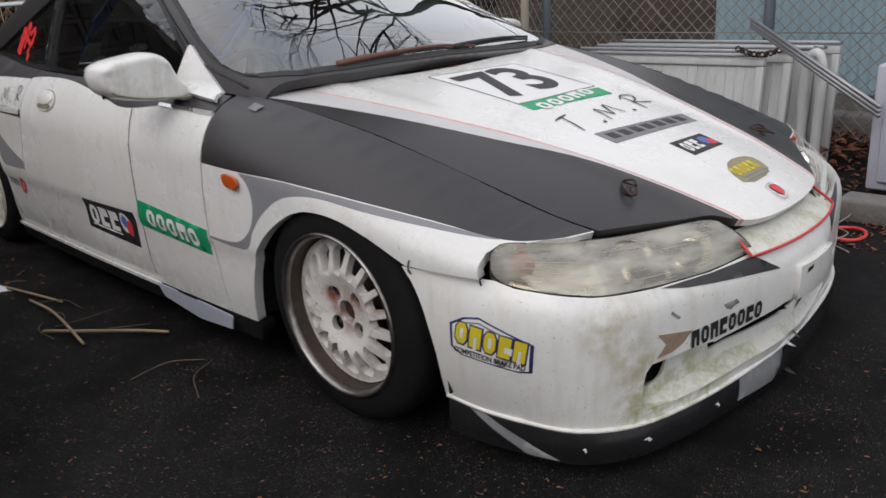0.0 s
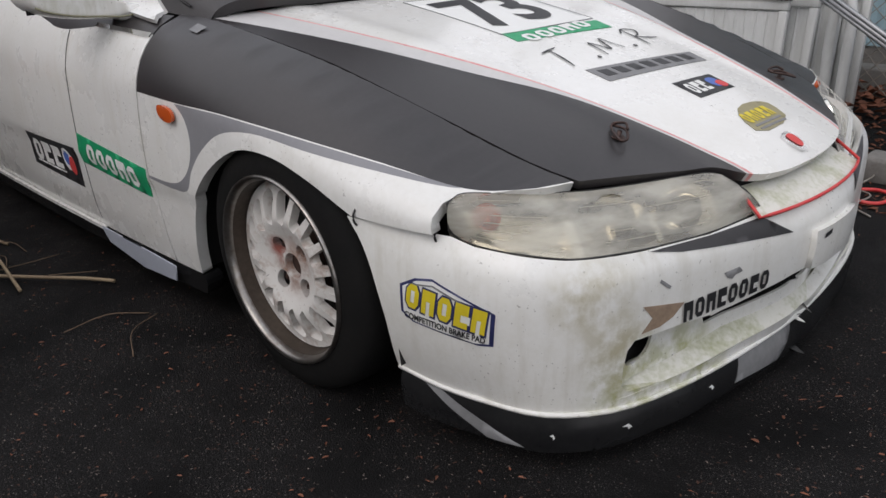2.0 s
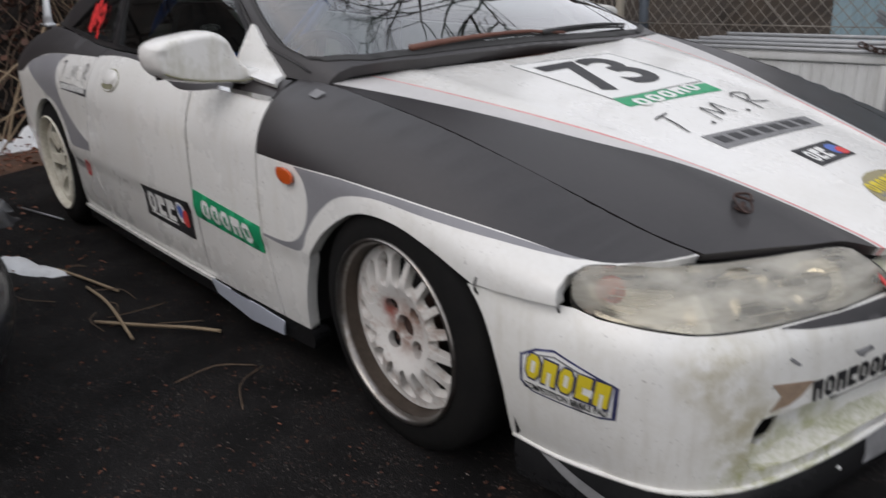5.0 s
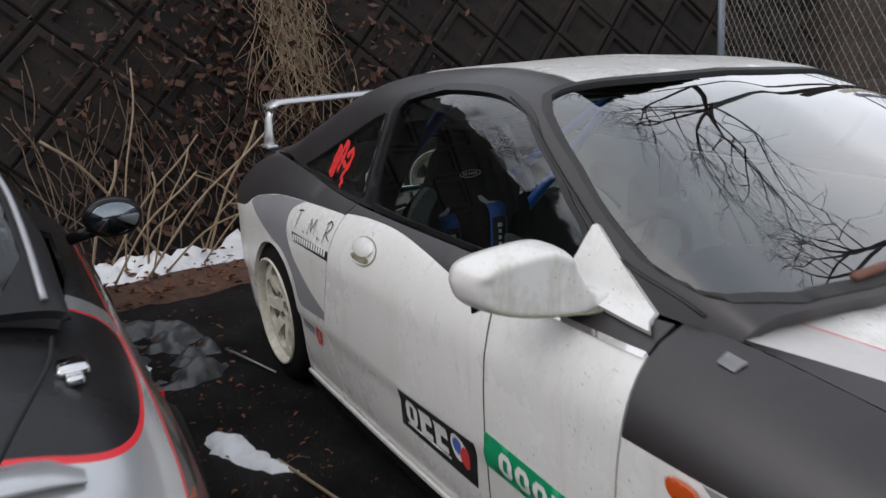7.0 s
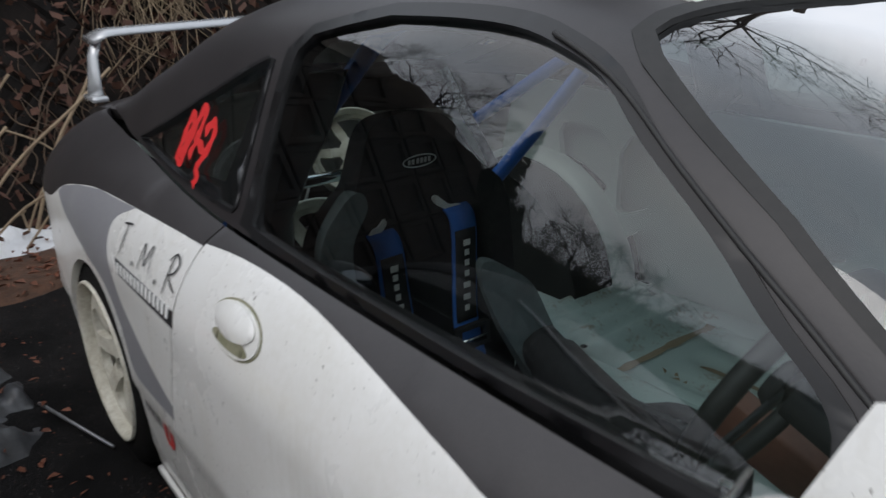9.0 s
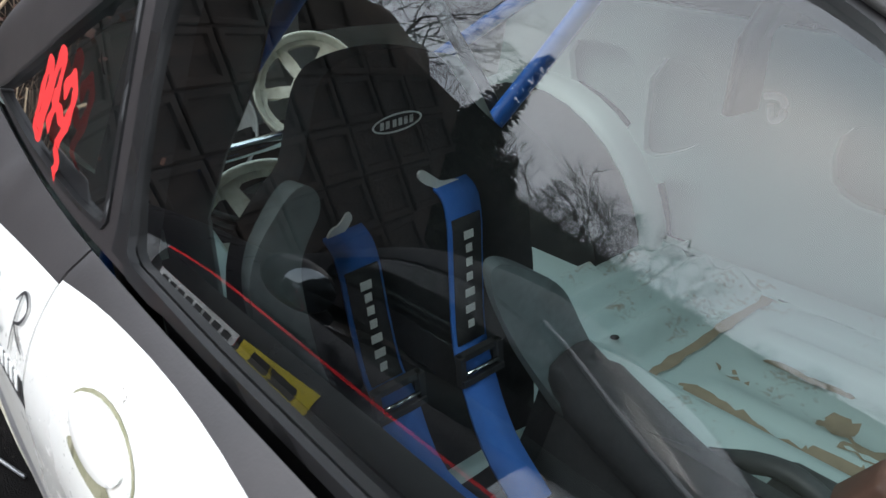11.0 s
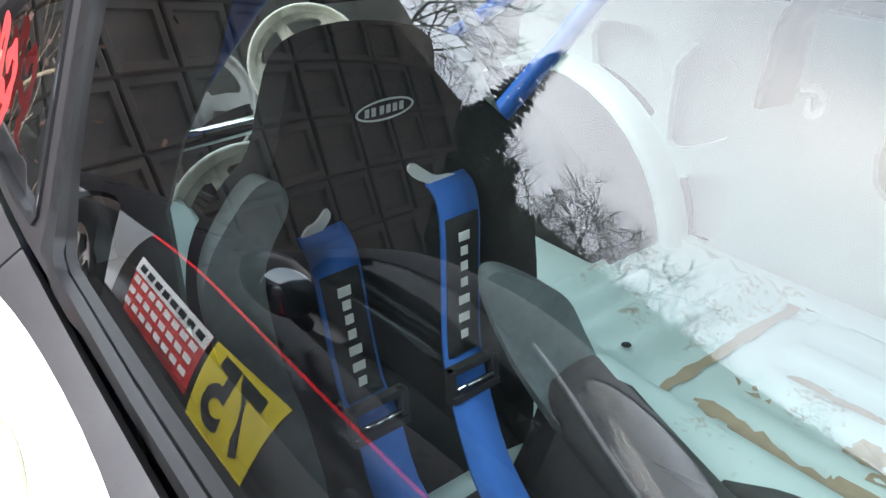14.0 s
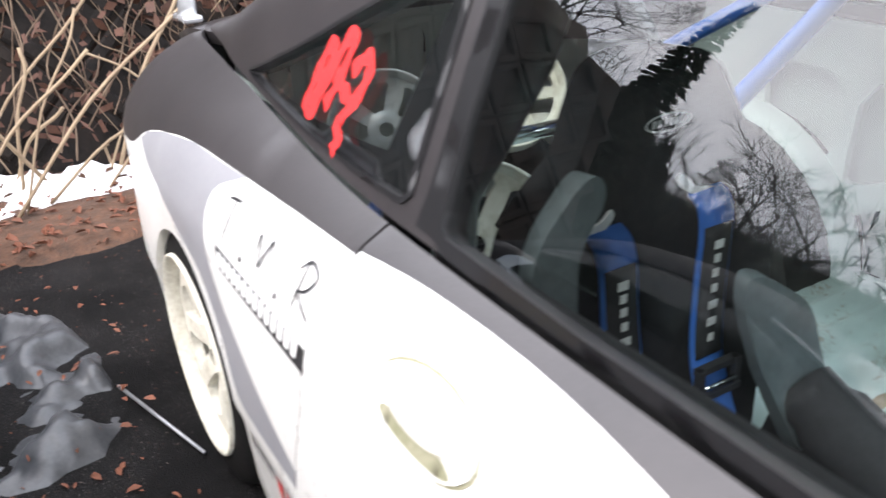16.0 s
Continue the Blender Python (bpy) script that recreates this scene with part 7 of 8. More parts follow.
M["suede"] = material("worn_grey_bolster", (0.14, 0.170, 0.175), 0.8, second=(0.085, 0.095, 0.095), scale=8, amount=0.8)
M["webbing"] = material("blue_webbing", (0.035, 0.15, 0.52), 0.7, second=(0.05, 0.19, 0.6), scale=50, amount=0.6, bump=0.5, bump_scale=700)
M["cage"] = material("blue_cage_paint", (0.02, 0.10, 0.38), 0.4, second=(0.03, 0.13, 0.45), scale=8, amount=0.6)
M["bright_rim"] = material("silver_wheel_paint", (0.6, 0.61, 0.61), 0.35, 0.3, second=(0.42, 0.41, 0.4), scale=16, amount=0.6)
M["plastic"] = material("dark_interior_plastic", (0.025, 0.025, 0.027), 0.55, second=(0.04, 0.04, 0.042), scale=14)


def floor_fn(x, y):
    z = 0.205 + 0.13 * math.exp(-((y / 0.125) ** 4)) * (1 if x > -1.8 else max(0.0, 1 + (x + 1.8) * 4))
    if abs(y) > 0.18:
        z += 0.010 * math.sin(y * 2 * math.pi / 0.115) ** 3 * (1 if -1.68 < x < -0.8 else 0.0)
    if x < -1.80:
        z += min(-(x + 1.80) * 0.75, 0.03) + 0.014 * math.sin((x + 1.8) * 2 * math.pi / 0.085)
    if x > -0.75:
        z += (x + 0.75) ** 2 * 1.2
    return np.array((x, y, z))


part("cabin_floor", patch([(-2.15, -0.64), (-0.45, -0.62), (-0.45, 0.62), (-2.15, 0.64)], floor_fn, 0.026), M["mint_worn"], car, "bare pale green floor with rust and old sealer")
seam_line = ragged([(-1.775, 0.10), (-1.752, 0.10), (-1.752, 0.62), (-1.778, 0.62)], 0.006, 9, 0.03)
part("seam_sealer", patch(seam_line, lambda x, y: floor_fn(x, y) + np.array((0, 0, 0.004)), 0.02), M["sealer"], car)
for cx, cy0, L, w in ((-1.52, 0.20, 0.22, 0.03), (-1.36, 0.27, 0.10, 0.045), (-1.30, 0.14, 0.09, 0.05), (-1.55, 0.40, 0.16, 0.03), (-1.63, 0.215, 0.15, 0.022), (-1.44, 0.31, 0.06, 0.055), (-1.40, 0.21, 0.08, 0.06), (-1.66, 0.32, 0.07, 0.014)):
    blot = ragged([(cx - L / 2, cy0 - w / 2), (cx + L / 2, cy0 - w / 2), (cx + L / 2, cy0 + w / 2), (cx - L / 2, cy0 + w / 2)], 0.010, int(L * 1000), 0.02)
    part("rust_patch", patch(blot, lambda x, y: floor_fn(x, y) + np.array((0, 0, 0.003)), 0.02), M["sealer"], car)
for x, y in ((-1.62, 0.19), (-1.40, 0.17), (-1.86, 0.20)):
    c = floor_fn(x, y)
    part("drain_hole", placed(lathe([(0.0, 0.0), (0.009, 0.0), (0.010, -0.001)], 12, "z"), pose(c[0], c[1], c[2] + 0.004)), M["gap"], car)
part("rear_floor", patch([(-3.3, -0.62), (-2.14, -0.62), (-2.14, 0.62), (-3.3, 0.62)], lambda x, y: np.array((x, y, 0.225 + 0.008 * math.sin(y * 40))), 0.06), M["mint"], car)
# inner panels of both sides with their pressed openings
oval = lambda cx, cz, rx, rz, n=16: [(cx + rx * np.sign(math.cos(a)) * abs(math.cos(a)) ** 0.7, cz + rz * np.sign(math.sin(a)) * abs(math.sin(a)) ** 0.7) for a in np.linspace(0, 2 * math.pi, n, endpoint=False)]
for s in (1, -1):
    f = (lambda x, z: np.array((x, 0.655 - 0.05 * max(z - 0.6, 0), z)))
    f = f if s > 0 else (lambda x, z: np.array((x, -0.655 + 0.05 * max(z - 0.6, 0), z)))
    hs = [rounded([(-2.41, 0.70), (-2.30, 0.715), (-2.20, 0.70), (-2.175, 0.55), (-2.25, 0.46), (-2.285, 0.465), (-2.32, 0.53), (-2.40, 0.57)], 1), rounded([(-2.145, 0.695), (-1.99, 0.70), (-1.985, 0.52), (-2.06, 0.475), (-2.145, 0.445), (-2.165, 0.47)], 1), rounded([(-2.175, 0.34), (-2.04, 0.425), (-1.975, 0.385), (-1.985, 0.30), (-2.02, 0.235), (-2.11, 0.24)], 1), oval(-1.55, 0.55, 0.14, 0.09), oval(-1.15, 0.55, 0.14, 0.09), oval(-1.15, 0.34, 0.12, 0.05), oval(-0.80, 0.50, 0.08, 0.10)]
    if s > 0:
        part("inner_panel", patch([(-2.75, 0.40), (-2.2, 0.22), (-0.5, 0.22), (-0.5, 0.76), (-1.8, 0.80), (-2.6, 0.84)], f, 0.05, holes=hs, rim=-0.02, sign=-s), M["mint"], car, "pressed inner panel with open holes")
        part("inner_backing", patch([(-2.75, 0.22), (-0.5, 0.22), (-0.5, 0.76), (-2.6, 0.80)], lambda x, z, s=s: np.array((x, 0.715 * s, z)), 0.2, sign=-s), M["mint"], car)
    else:
        part("inner_panel", patch([(-2.75, 0.40), (-2.2, 0.22), (-1.82, 0.22), (-1.82, 0.80), (-2.6, 0.84)], f, 0.05, holes=hs[:3], rim=-0.02, sign=-s), M["mint"], car, "pressed inner panel with open holes")
        part("door_card", patch([(-1.80, 0.22), (-0.5, 0.22), (-0.5, 0.755), (-1.80, 0.775)], lambda x, z: np.array((x, -0.675, z)), 0.06, rim=0.03, sign=1), M["plastic"], car, "dark inner door panel")
    hv, k2 = [], 24
    for k in range(k2 + 1):
        a = math.pi * (k / k2 * 1.16 - 0.08)
        x, z = -2.50 + 0.425 * math.cos(a), 0.20 + 0.41 * math.sin(a)
        w_in = 0.60 if s > 0 else 0.42
        hv += [(x, 0.66 * s, z), (x, w_in * s, z), (-2.50 + 0.395 * math.cos(a), (w_in - 0.02) * s, 0.20 + 0.38 * math.sin(a))]
    hf = [q for k in range(k2) for q in ((3 * k, 3 * k + 1, 3 * k + 4, 3 * k + 3), (3 * k + 1, 3 * k + 2, 3 * k + 5, 3 * k + 4))] + [tuple(range(2, 3 * k2 + 3, 3))]
    house = mesh_of(hv, hf)
    bmesh.ops.recalc_face_normals(house, faces=house.faces[:])
    part("wheel_house", house, M["mint"], car)
buckle_loop = smooth_line([(-1.845, 0.645, 0.655), (-1.82, 0.643, 0.66), (-1.80, 0.643, 0.65), (-1.805, 0.643, 0.615), (-1.825, 0.643, 0.61), (-1.83, 0.643, 0.64)], 4)
part("belt_anchor", tube(buckle_loop, 0.008, 6), M["decal_white"], car, "white belt anchor on the far pillar")
part("headlining", patch([(x, -0.52) for x in np.linspace(-2.0, -1.1, 9)] + [(x, 0.52) for x in np.linspace(-1.1, -2.0, 9)], lambda x, b: cab(x, b * 70) - np.array((0, 0, 0.045)), 0.08), M["mint"], car)

# dash and steering
dash_prof = [(-0.50, 0.76), (-0.62, 0.775), (-0.80, 0.765), (-0.86, 0.72), (-0.84, 0.60), (-0.78, 0.52), (-0.60, 0.50)]
vs, fs = [], []
for y in np.linspace(-0.62, 0.62, 21):
    hump = 0.03 * math.exp(-(((y + 0.36) / 0.17) ** 4))
    vs += [(x, y, z + hump) for x, z in dash_prof]
n = len(dash_prof)
for i in range(20):
    fs += [(i * n + k, i * n + k + 1, (i + 1) * n + k + 1, (i + 1) * n + k) for k in range(n - 1)]
part("dashboard", mesh_of(vs, fs), M["plastic"], car)
wheel_m = pose(-1.02, -0.345, 0.70, 0, -66, 0)
sw = part("steering_wheel", placed(lathe([(0.165 + 0.014 * math.cos(a), 0.014 * math.sin(a)) for a in np.linspace(0, 2 * math.pi, 10, endpoint=False)], 40, "z", True), wheel_m), M["black"], car)
for a in (0, 120, 240):
    part("steering_spoke", placed(box((0.15, 0.035, 0.005), (0.085, 0, -0.01)), wheel_m @ pose(0, 0, 0, 0, 0, a)), M["plastic"], sw)
part("horn_boss", placed(lathe([(0.0, 0.012), (0.03, 0.010), (0.04, -0.01), (0.0, -0.01)], 20, "z"), wheel_m), M["cloth"], sw)
part("steering_column", tube([(-1.0, -0.345, 0.69), (-0.62, -0.345, 0.53)], 0.03, 10), M["plastic"], car)
part("pedal_box", tube(smooth_line([(-0.86, -0.26, 0.50), (-0.74, -0.25, 0.45), (-0.72, -0.10, 0.45), (-0.70, 0.0, 0.46)], 4), 0.016, 8), M["cage"], car)
lever = part("handbrake", tube(smooth_line([(-1.26, -0.045, 0.345), (-1.36, -0.048, 0.38), (-1.47, -0.052, 0.335)][::-1], 5), [0.017] * 4 + [0.016] * 7, 10), M["plastic"], car, "black handbrake lever with a red button")
part("brake_button", placed(lathe([(0.0, -0.02), (0.009, -0.02), (0.010, -0.012), (0.010, 0.02), (0.0, 0.02)], 12, "x"), pose(-1.485, -0.053, 0.325, 0, -25, 0)), M["red"], lever)
part("brake_mount", box((0.16, 0.10, 0.05), (-1.30, -0.04, 0.335), 0.012), M["plastic"], car)
part("gear_lever", tube([(-0.98, 0.0, 0.32), (-1.04, -0.02, 0.50)], [0.012, 0.010], 8), M["chrome"], car)
part("wooden_wedge", box((0.30, 0.05, 0.09), (-1.12, -0.10, 0.42), 0.008, pose(0, 0, 0, 10, 32, 20)), M["brown"], car, "brown panel scrap leaning in the footwell")

# bucket seat: a slim back with a narrow head, grey worn wings at both sides
SX, SY = -1.80, -0.333


def back_fn(y, z):
    return np.array((SX + 0.10 * max(0.0, 0.62 - z) + 1.1 * max(0.0, abs(y - SY) - 0.10) ** 2 - 0.25 * max(0.0, z - 0.86) ** 2, y, z))


back_line = smooth_line([(-0.54, 0.28), (-0.565, 0.45), (-0.572, 0.60), (-0.568, 0.70), (-0.545, 0.761), (-0.502, 0.802), (-0.474, 0.826), (-0.455, 0.877), (-0.436, 0.922), (-0.405, 0.942), (-0.343, 0.947),
                         (-0.275, 0.936), (-0.243, 0.914), (-0.222, 0.885), (-0.190, 0.840), (-0.152, 0.800), (-0.126, 0.768), (-0.112, 0.70), (-0.108, 0.58), (-0.118, 0.45), (-0.135, 0.28)], 3)
seat = part("bucket_seat", patch(back_line, back_fn, 0.022, rim=0.055, sign=1), M["cloth"], car, "black racing bucket seat with worn grey bolsters")
seat.modifiers.new("even_shading", "WEIGHTED_NORMAL").keep_sharp = True
for outl, x0, yc in (([(-0.533, 0.839), (-0.508, 0.842), (-0.494, 0.822), (-0.497, 0.800), (-0.520, 0.775), (-0.536, 0.745), (-0.536, 0.70), (-0.530, 0.62), (-0.512, 0.545), (-0.50, 0.40), (-0.56, 0.38), (-0.578, 0.56), (-0.600, 0.682), (-0.600, 0.742), (-0.588, 0.776), (-0.572, 0.800)], -1.72, -0.55),
                     ([(-0.269, 0.645), (-0.254, 0.655), (-0.222, 0.641), (-0.147, 0.587), (-0.107, 0.513), (-0.063, 0.424), (-0.010, 0.32), (-0.12, 0.296), (-0.213, 0.468), (-0.262, 0.588)], -1.68, -0.16)):
    part("side_wing", patch(rounded(outl, 2), lambda y, z, x0=x0, yc=yc: np.array((x0 - 1.6 * (y - yc) ** 2 + 0.12 * max(0.0, 0.5 - z), y, z)), 0.02, rim=0.03, sign=1), M["suede"], seat, "worn grey side wing")
# Added white plates paint the bright rear seen through the open harness slots.
for outl in ([(-0.306, 0.772), (-0.296, 0.778), (-0.28, 0.764), (-0.264, 0.750), (-0.237, 0.747), (-0.209, 0.736), (-0.211, 0.720), (-0.247, 0.727), (-0.273, 0.742), (-0.296, 0.756)], [(-0.457, 0.727), (-0.446, 0.740), (-0.434, 0.741), (-0.418, 0.757), (-0.413, 0.745), (-0.423, 0.733), (-0.447, 0.717)]):
    part("slot_trim", patch(rounded(outl, 1), back_fn, 0.02, lift=0.004, sign=1, rim=0.004), M["decal_white"], seat, "white plate painting the bright view through a harness slot")
flare = [(-0.236, 0.912), (-0.202, 0.909), (-0.175, 0.898), (-0.145, 0.844), (-0.111, 0.769), (-0.133, 0.778), (-0.166, 0.806), (-0.200, 0.850)]
part("shell_flare", patch(rounded(flare, 1), lambda y, z: np.array((-1.85 + 0.1 * (y + 0.2), y, z)), 0.02, rim=0.012), M["decal_white"], seat, "white edge of the seat shell")
def cushion_fn(q, t):
    e = max(0.0, (abs(q) - 0.6) / 0.4)
    return np.array((SX + 0.10 + 0.48 * t, SY + 0.225 * q * (1 - 0.05 * t), 0.275 + 0.05 * t + 0.13 * e**1.5 * (1 - 0.35 * t) - 0.03 * (1 - q * q) - 0.06 * max(t - 0.85, 0) * 4))


part("seat_cushion", patch([(-1, 0), (1, 0), (1, 0.9), (0.9, 1.0), (-0.9, 1.0), (-1, 0.9)], cushion_fn, 0.07, rim=0.06), M["cloth"], seat, "black seat cushion")
for s in (-1, 1):
    bol = smooth_line([(SX + 0.12, SY + 0.20 * s, 0.44), (SX + 0.22, SY + 0.195 * s, 0.40), (SX + 0.38, SY + 0.185 * s, 0.35), (SX + 0.54, SY + 0.175 * s, 0.31)], 5)
    part("thigh_bolster", tube(bol, [0.05] * 3 + [0.06] * 10 + [0.045] * 3, 12), M["cloth"], seat)
oval_at = on_frame(back_fn, (-0.329, 0.852), (1.0, 0.0), (0.0, 1.0))
oval_e = [(0.040 * math.cos(q), 0.0125 * math.sin(q)) for q in np.linspace(0, 2 * math.pi, 36, endpoint=False)]
part("oval_patch", patch(oval_e, oval_at, 0.02, lift=0.003, sign=1, holes=[[(x * 0.92, z * 0.80) for x, z in oval_e]]), M["decal_white"], seat, "oval badge outline")
part("oval_strokes", join(*[patch([(q, -0.005), (q + 0.006, -0.005), (q + 0.007, 0.005), (q + 0.001, 0.005)], oval_at, 0.05, lift=0.003, sign=1) for q in (-0.028, -0.019, -0.008, 0.001, 0.010, 0.019)]), M["decal_pale"], seat)
part("seat_rail", box((0.5, 0.36, 0.03), (SX + 0.3, SY, 0.235), 0.005), M["plastic"], car)


# harness: two shoulder straps with black pads and buckles
def ribbon(pts, width, across, thick=0.003):
    vs, fs = [], []
    a = Vector(across).normalized() * width / 2
    n = [Vector(p) for p in pts]
    for i, p in enumerate(n):
        d = (n[min(i + 1, len(n) - 1)] - n[max(i - 1, 0)]).normalized()
        up = a.cross(d).normalized() * thick
        vs += [p - a + up, p + a + up, p + a - up, p - a - up]
    for i in range(len(n) - 1):
        fs += [(4 * i + k, 4 * i + (k + 1) % 4, 4 * i + 4 + (k + 1) % 4, 4 * i + 4 + k) for k in range(4)]
    fs += [(3, 2, 1, 0), tuple(4 * (len(n) - 1) + k for k in range(4))]
    bm = mesh_of(vs, fs)
    bmesh.ops.recalc_face_normals(bm, faces=bm.faces[:])
    return bm


harness = part("harness", box((0.05, 0.05, 0.02), (-1.50, SY, 0.36), 0.006), M["plastic"], car, "blue four-point racing harness")
for pts in ([(-1.84, -0.252, 0.752), (-1.79, -0.247, 0.738), (-1.775, -0.246, 0.70), (-1.772, -0.250, 0.62), (-1.755, -0.266, 0.53), (-1.728, -0.278, 0.475), (-1.66, -0.30, 0.40), (-1.56, -0.325, 0.36)],
            [(-1.83, -0.428, 0.735), (-1.785, -0.430, 0.722), (-1.768, -0.430, 0.69), (-1.762, -0.428, 0.62), (-1.745, -0.428, 0.54), (-1.716, -0.428, 0.50), (-1.64, -0.44, 0.42), (-1.54, -0.40, 0.36)]):
    ln = smooth_line(pts, 4)
    strap = part("shoulder_strap", ribbon(ln, 0.060, (0.02, 1, 0.02)), M["webbing"], harness, "blue webbing strap")
    part("strap_pad", ribbon([(x + 0.0045, y, z) for x, y, z in ln[8:18]], 0.050, (0.02, 1, 0.02), 0.002), M["cloth"], strap, "black pad with white lettering")
    lt = ln[9:17]
    for k in range(7):
        t = (k + 0.5) / 7 * (len(lt) - 1)
        i = int(t)
        p = Vector(lt[i]).lerp(Vector(lt[min(i + 1, len(lt) - 1)]), t - i)
        part("pad_stroke", box((0.001, 0.017 if k in (0, 4, 5) else 0.011, 0.0125), (p.x + 0.0085, p.y, p.z), 0.0), M["decal_white"], strap, "", False)
    p = Vector(ln[19])
    bk = part("buckle", join(box((0.012, 0.078, 0.010), (p.x + 0.012, p.y, p.z + 0.02)), box((0.012, 0.078, 0.010), (p.x + 0.02, p.y, p.z - 0.018)), box((0.012, 0.010, 0.05), (p.x + 0.016, p.y - 0.036, p.z)), box((0.012, 0.010, 0.05), (p.x + 0.016, p.y + 0.036, p.z))), M["plastic"], strap, "black adjuster buckle", False)
    part("buckle_bar", tube([(p.x + 0.022, p.y - 0.03, p.z - 0.004), (p.x + 0.022, p.y + 0.03, p.z - 0.004)], 0.004, 6), M["chrome"], bk)

# roll cage in blue
cage = part("roll_cage", tube(smooth_line([(-2.0, -0.68, 0.30), (-2.0, -0.67, 0.68), (-2.0, -0.58, 0.785), (-2.0, -0.495, 0.857), (-2.0, -0.37, 0.975), (-1.99, -0.245, 1.085), (-1.96, -0.08, 1.12), (-1.96, 0.42, 1.12), (-1.97, 0.56, 1.05), (-1.98, 0.58, 0.97)], 4), 0.021, 10), M["cage"], car, "blue roll cage")
part("cage_brace", tube([(-2.235, 0.165, 0.58), (-2.211, 0.208, 0.634), (-2.152, 0.317, 0.769), (-2.03, 0.50, 1.03)], 0.021, 10), M["cage"], cage)
part("cage_brace", tube([(-2.245, 0.245, 0.645), (-2.406, 0.268, 0.786), (-2.52, 0.285, 0.90)], 0.019, 4), M["plastic"], cage)
part("brace_bolt", placed(lathe([(0.0, 0.012), (0.014, 0.012), (0.016, 0.0), (0.0, 0.0)], 10, "z"), pose(-2.225, 0.205, 0.60, 60, 0, 30)), M["rust"], cage)
part("harness_bar", tube([(-2.02, -0.60, 0.795), (-2.08, -0.2, 0.775)], 0.013, 8), M["chrome"], cage, "bright metal cross bar")
part("cage_brace", tube([(-1.97, 0.52, 1.08), (-2.9, 0.46, 0.55)], 0.02, 10), M["cage"], cage)


# loose wheel rims stowed behind the seat
def star(count, gap, r0, r1, outer=0.186):
    """A dished wheel centre with wide openings between its spokes."""
    f = lambda a, b: np.array((a, -float(np.interp(math.hypot(a, b), (0.0, 0.045, 0.07, 0.12, 0.165, 0.186), (0.062, 0.062, 0.050, 0.046, 0.052, 0.058))), b))
    holes = []
    for k in range(count):
        t0, w0, w1 = 2 * math.pi * (k + 0.5) / count, gap * 0.55, gap
        edge = [(r0, t0 + w0 * v) for v in (-1, -0.4, 0.4, 1)] + [(r0 + (r1 - r0) * 0.5, t0 + (w0 + w1) / 2 * 1.05)] + [(r1 - 0.008, t0 + w1)] + [(r1, t0 + w1 * v) for v in (0.8, 0.4, 0, -0.4, -0.8)] + [(r1 - 0.008, t0 - w1)] + [(r0 + (r1 - r0) * 0.5, t0 - (w0 + w1) / 2 * 1.05)]
        holes.append([(r * math.cos(t), r * math.sin(t)) for r, t in edge])
    circle = lambda r, n, cx=0, cy=0: [(cx + r * math.cos(2 * math.pi * k / n), cy + r * math.sin(2 * math.pi * k / n)) for k in range(n)]
    holes.append(circle(0.026, 16))
    return patch(circle(outer, 72), f, 0.014, holes=holes, rim=0.03)


def loose_rim(spokes, paint, label, gap):
    r = empty("wheel_rim", label, "wheel rim", "rims stowed in the car")
    barrel = [(0.2085, -0.090), (0.2090, -0.101), (0.203, -0.104), (0.198, -0.098), (0.196, -0.082), (0.188, -0.074), (0.186, -0.055), (0.178, 0.0), (0.184, 0.06), (0.200, 0.085), (0.208, 0.09), (0.209, 0.082), (0.198, 0.05), (0.189, 0.0), (0.193, -0.05)]
    part("barrel", lathe(barrel, 56, "y", True), paint, r)
    part("centre", star(spokes, gap, 0.068, 0.168), paint, r, "spoked wheel centre")
    return r


r1 = loose_rim(6, M["cream"], "cream spoked wheel rim stowed behind the seat", 0.40)
sized = lambda k: Matrix.Diagonal((k, k, k, 1))
r1.matrix_basis = pose(-2.325, -0.287, 0.48, -22, 0, 64) @ sized(0.80)
r2 = loose_rim(5, M["bright_rim"], "silver star-spoked wheel rim stowed in the boot", 0.46)
r2.matrix_basis = pose(-2.87, -0.19, 0.574, -20, 0, 66) @ sized(0.70)
r3 = copy_thing(r1, pose(-2.54, -0.045, 0.70, -24, 0, 62) @ sized(0.72))
r3["label"] = "white wheel rim standing on a tyre behind the seat"
r5 = copy_thing(r1, pose(-2.75, 0.24, 0.42, -10, 0, 80) @ sized(0.86))
spare = empty("spare_tyre", "black spare tyre under a white rim", "tyre")
part("carcass", lathe([(0.20, -0.08), (0.25, -0.092), (0.275, -0.07), (0.283, -0.03), (0.283, 0.03), (0.275, 0.07), (0.25, 0.092), (0.20, 0.08)], 48, "z", True), M["tyre"], spare)
for zz in (-0.045, -0.015, 0.015, 0.045):
    part("tread_rib", lathe([(0.280, zz - 0.010), (0.287, zz - 0.007), (0.287, zz + 0.007), (0.280, zz + 0.010)], 48, "z"), M["black"], spare)
spare.matrix_basis = pose(-2.60, -0.10, 0.48, 4, 8, 0) @ sized(0.78)

# ---- the neighbouring open two-seater, its tail towards the yard ----
rd = empty("roadster", "silver and black two-seater with red tape lines, parked alongside", "car")
RX, RY = -0.52, -2.195
r_half = curve((0.0, 0.62), (0.03, 0.675), (0.08, 0.715), (0.2, 0.752), (0.4, 0.775), (0.7, 0.787), (1.3, 0.787), (2.0, 0.79), (3.0, 0.785), (3.6, 0.72), (3.93, 0.50))
r_top = curve((0.0, 0.655), (0.08, 0.715), (0.25, 0.752), (0.6, 0.79), (0.9, 0.80), (1.4, 0.795), (2.2, 0.80), (2.8, 0.755), (3.5, 0.64), (3.93, 0.48))


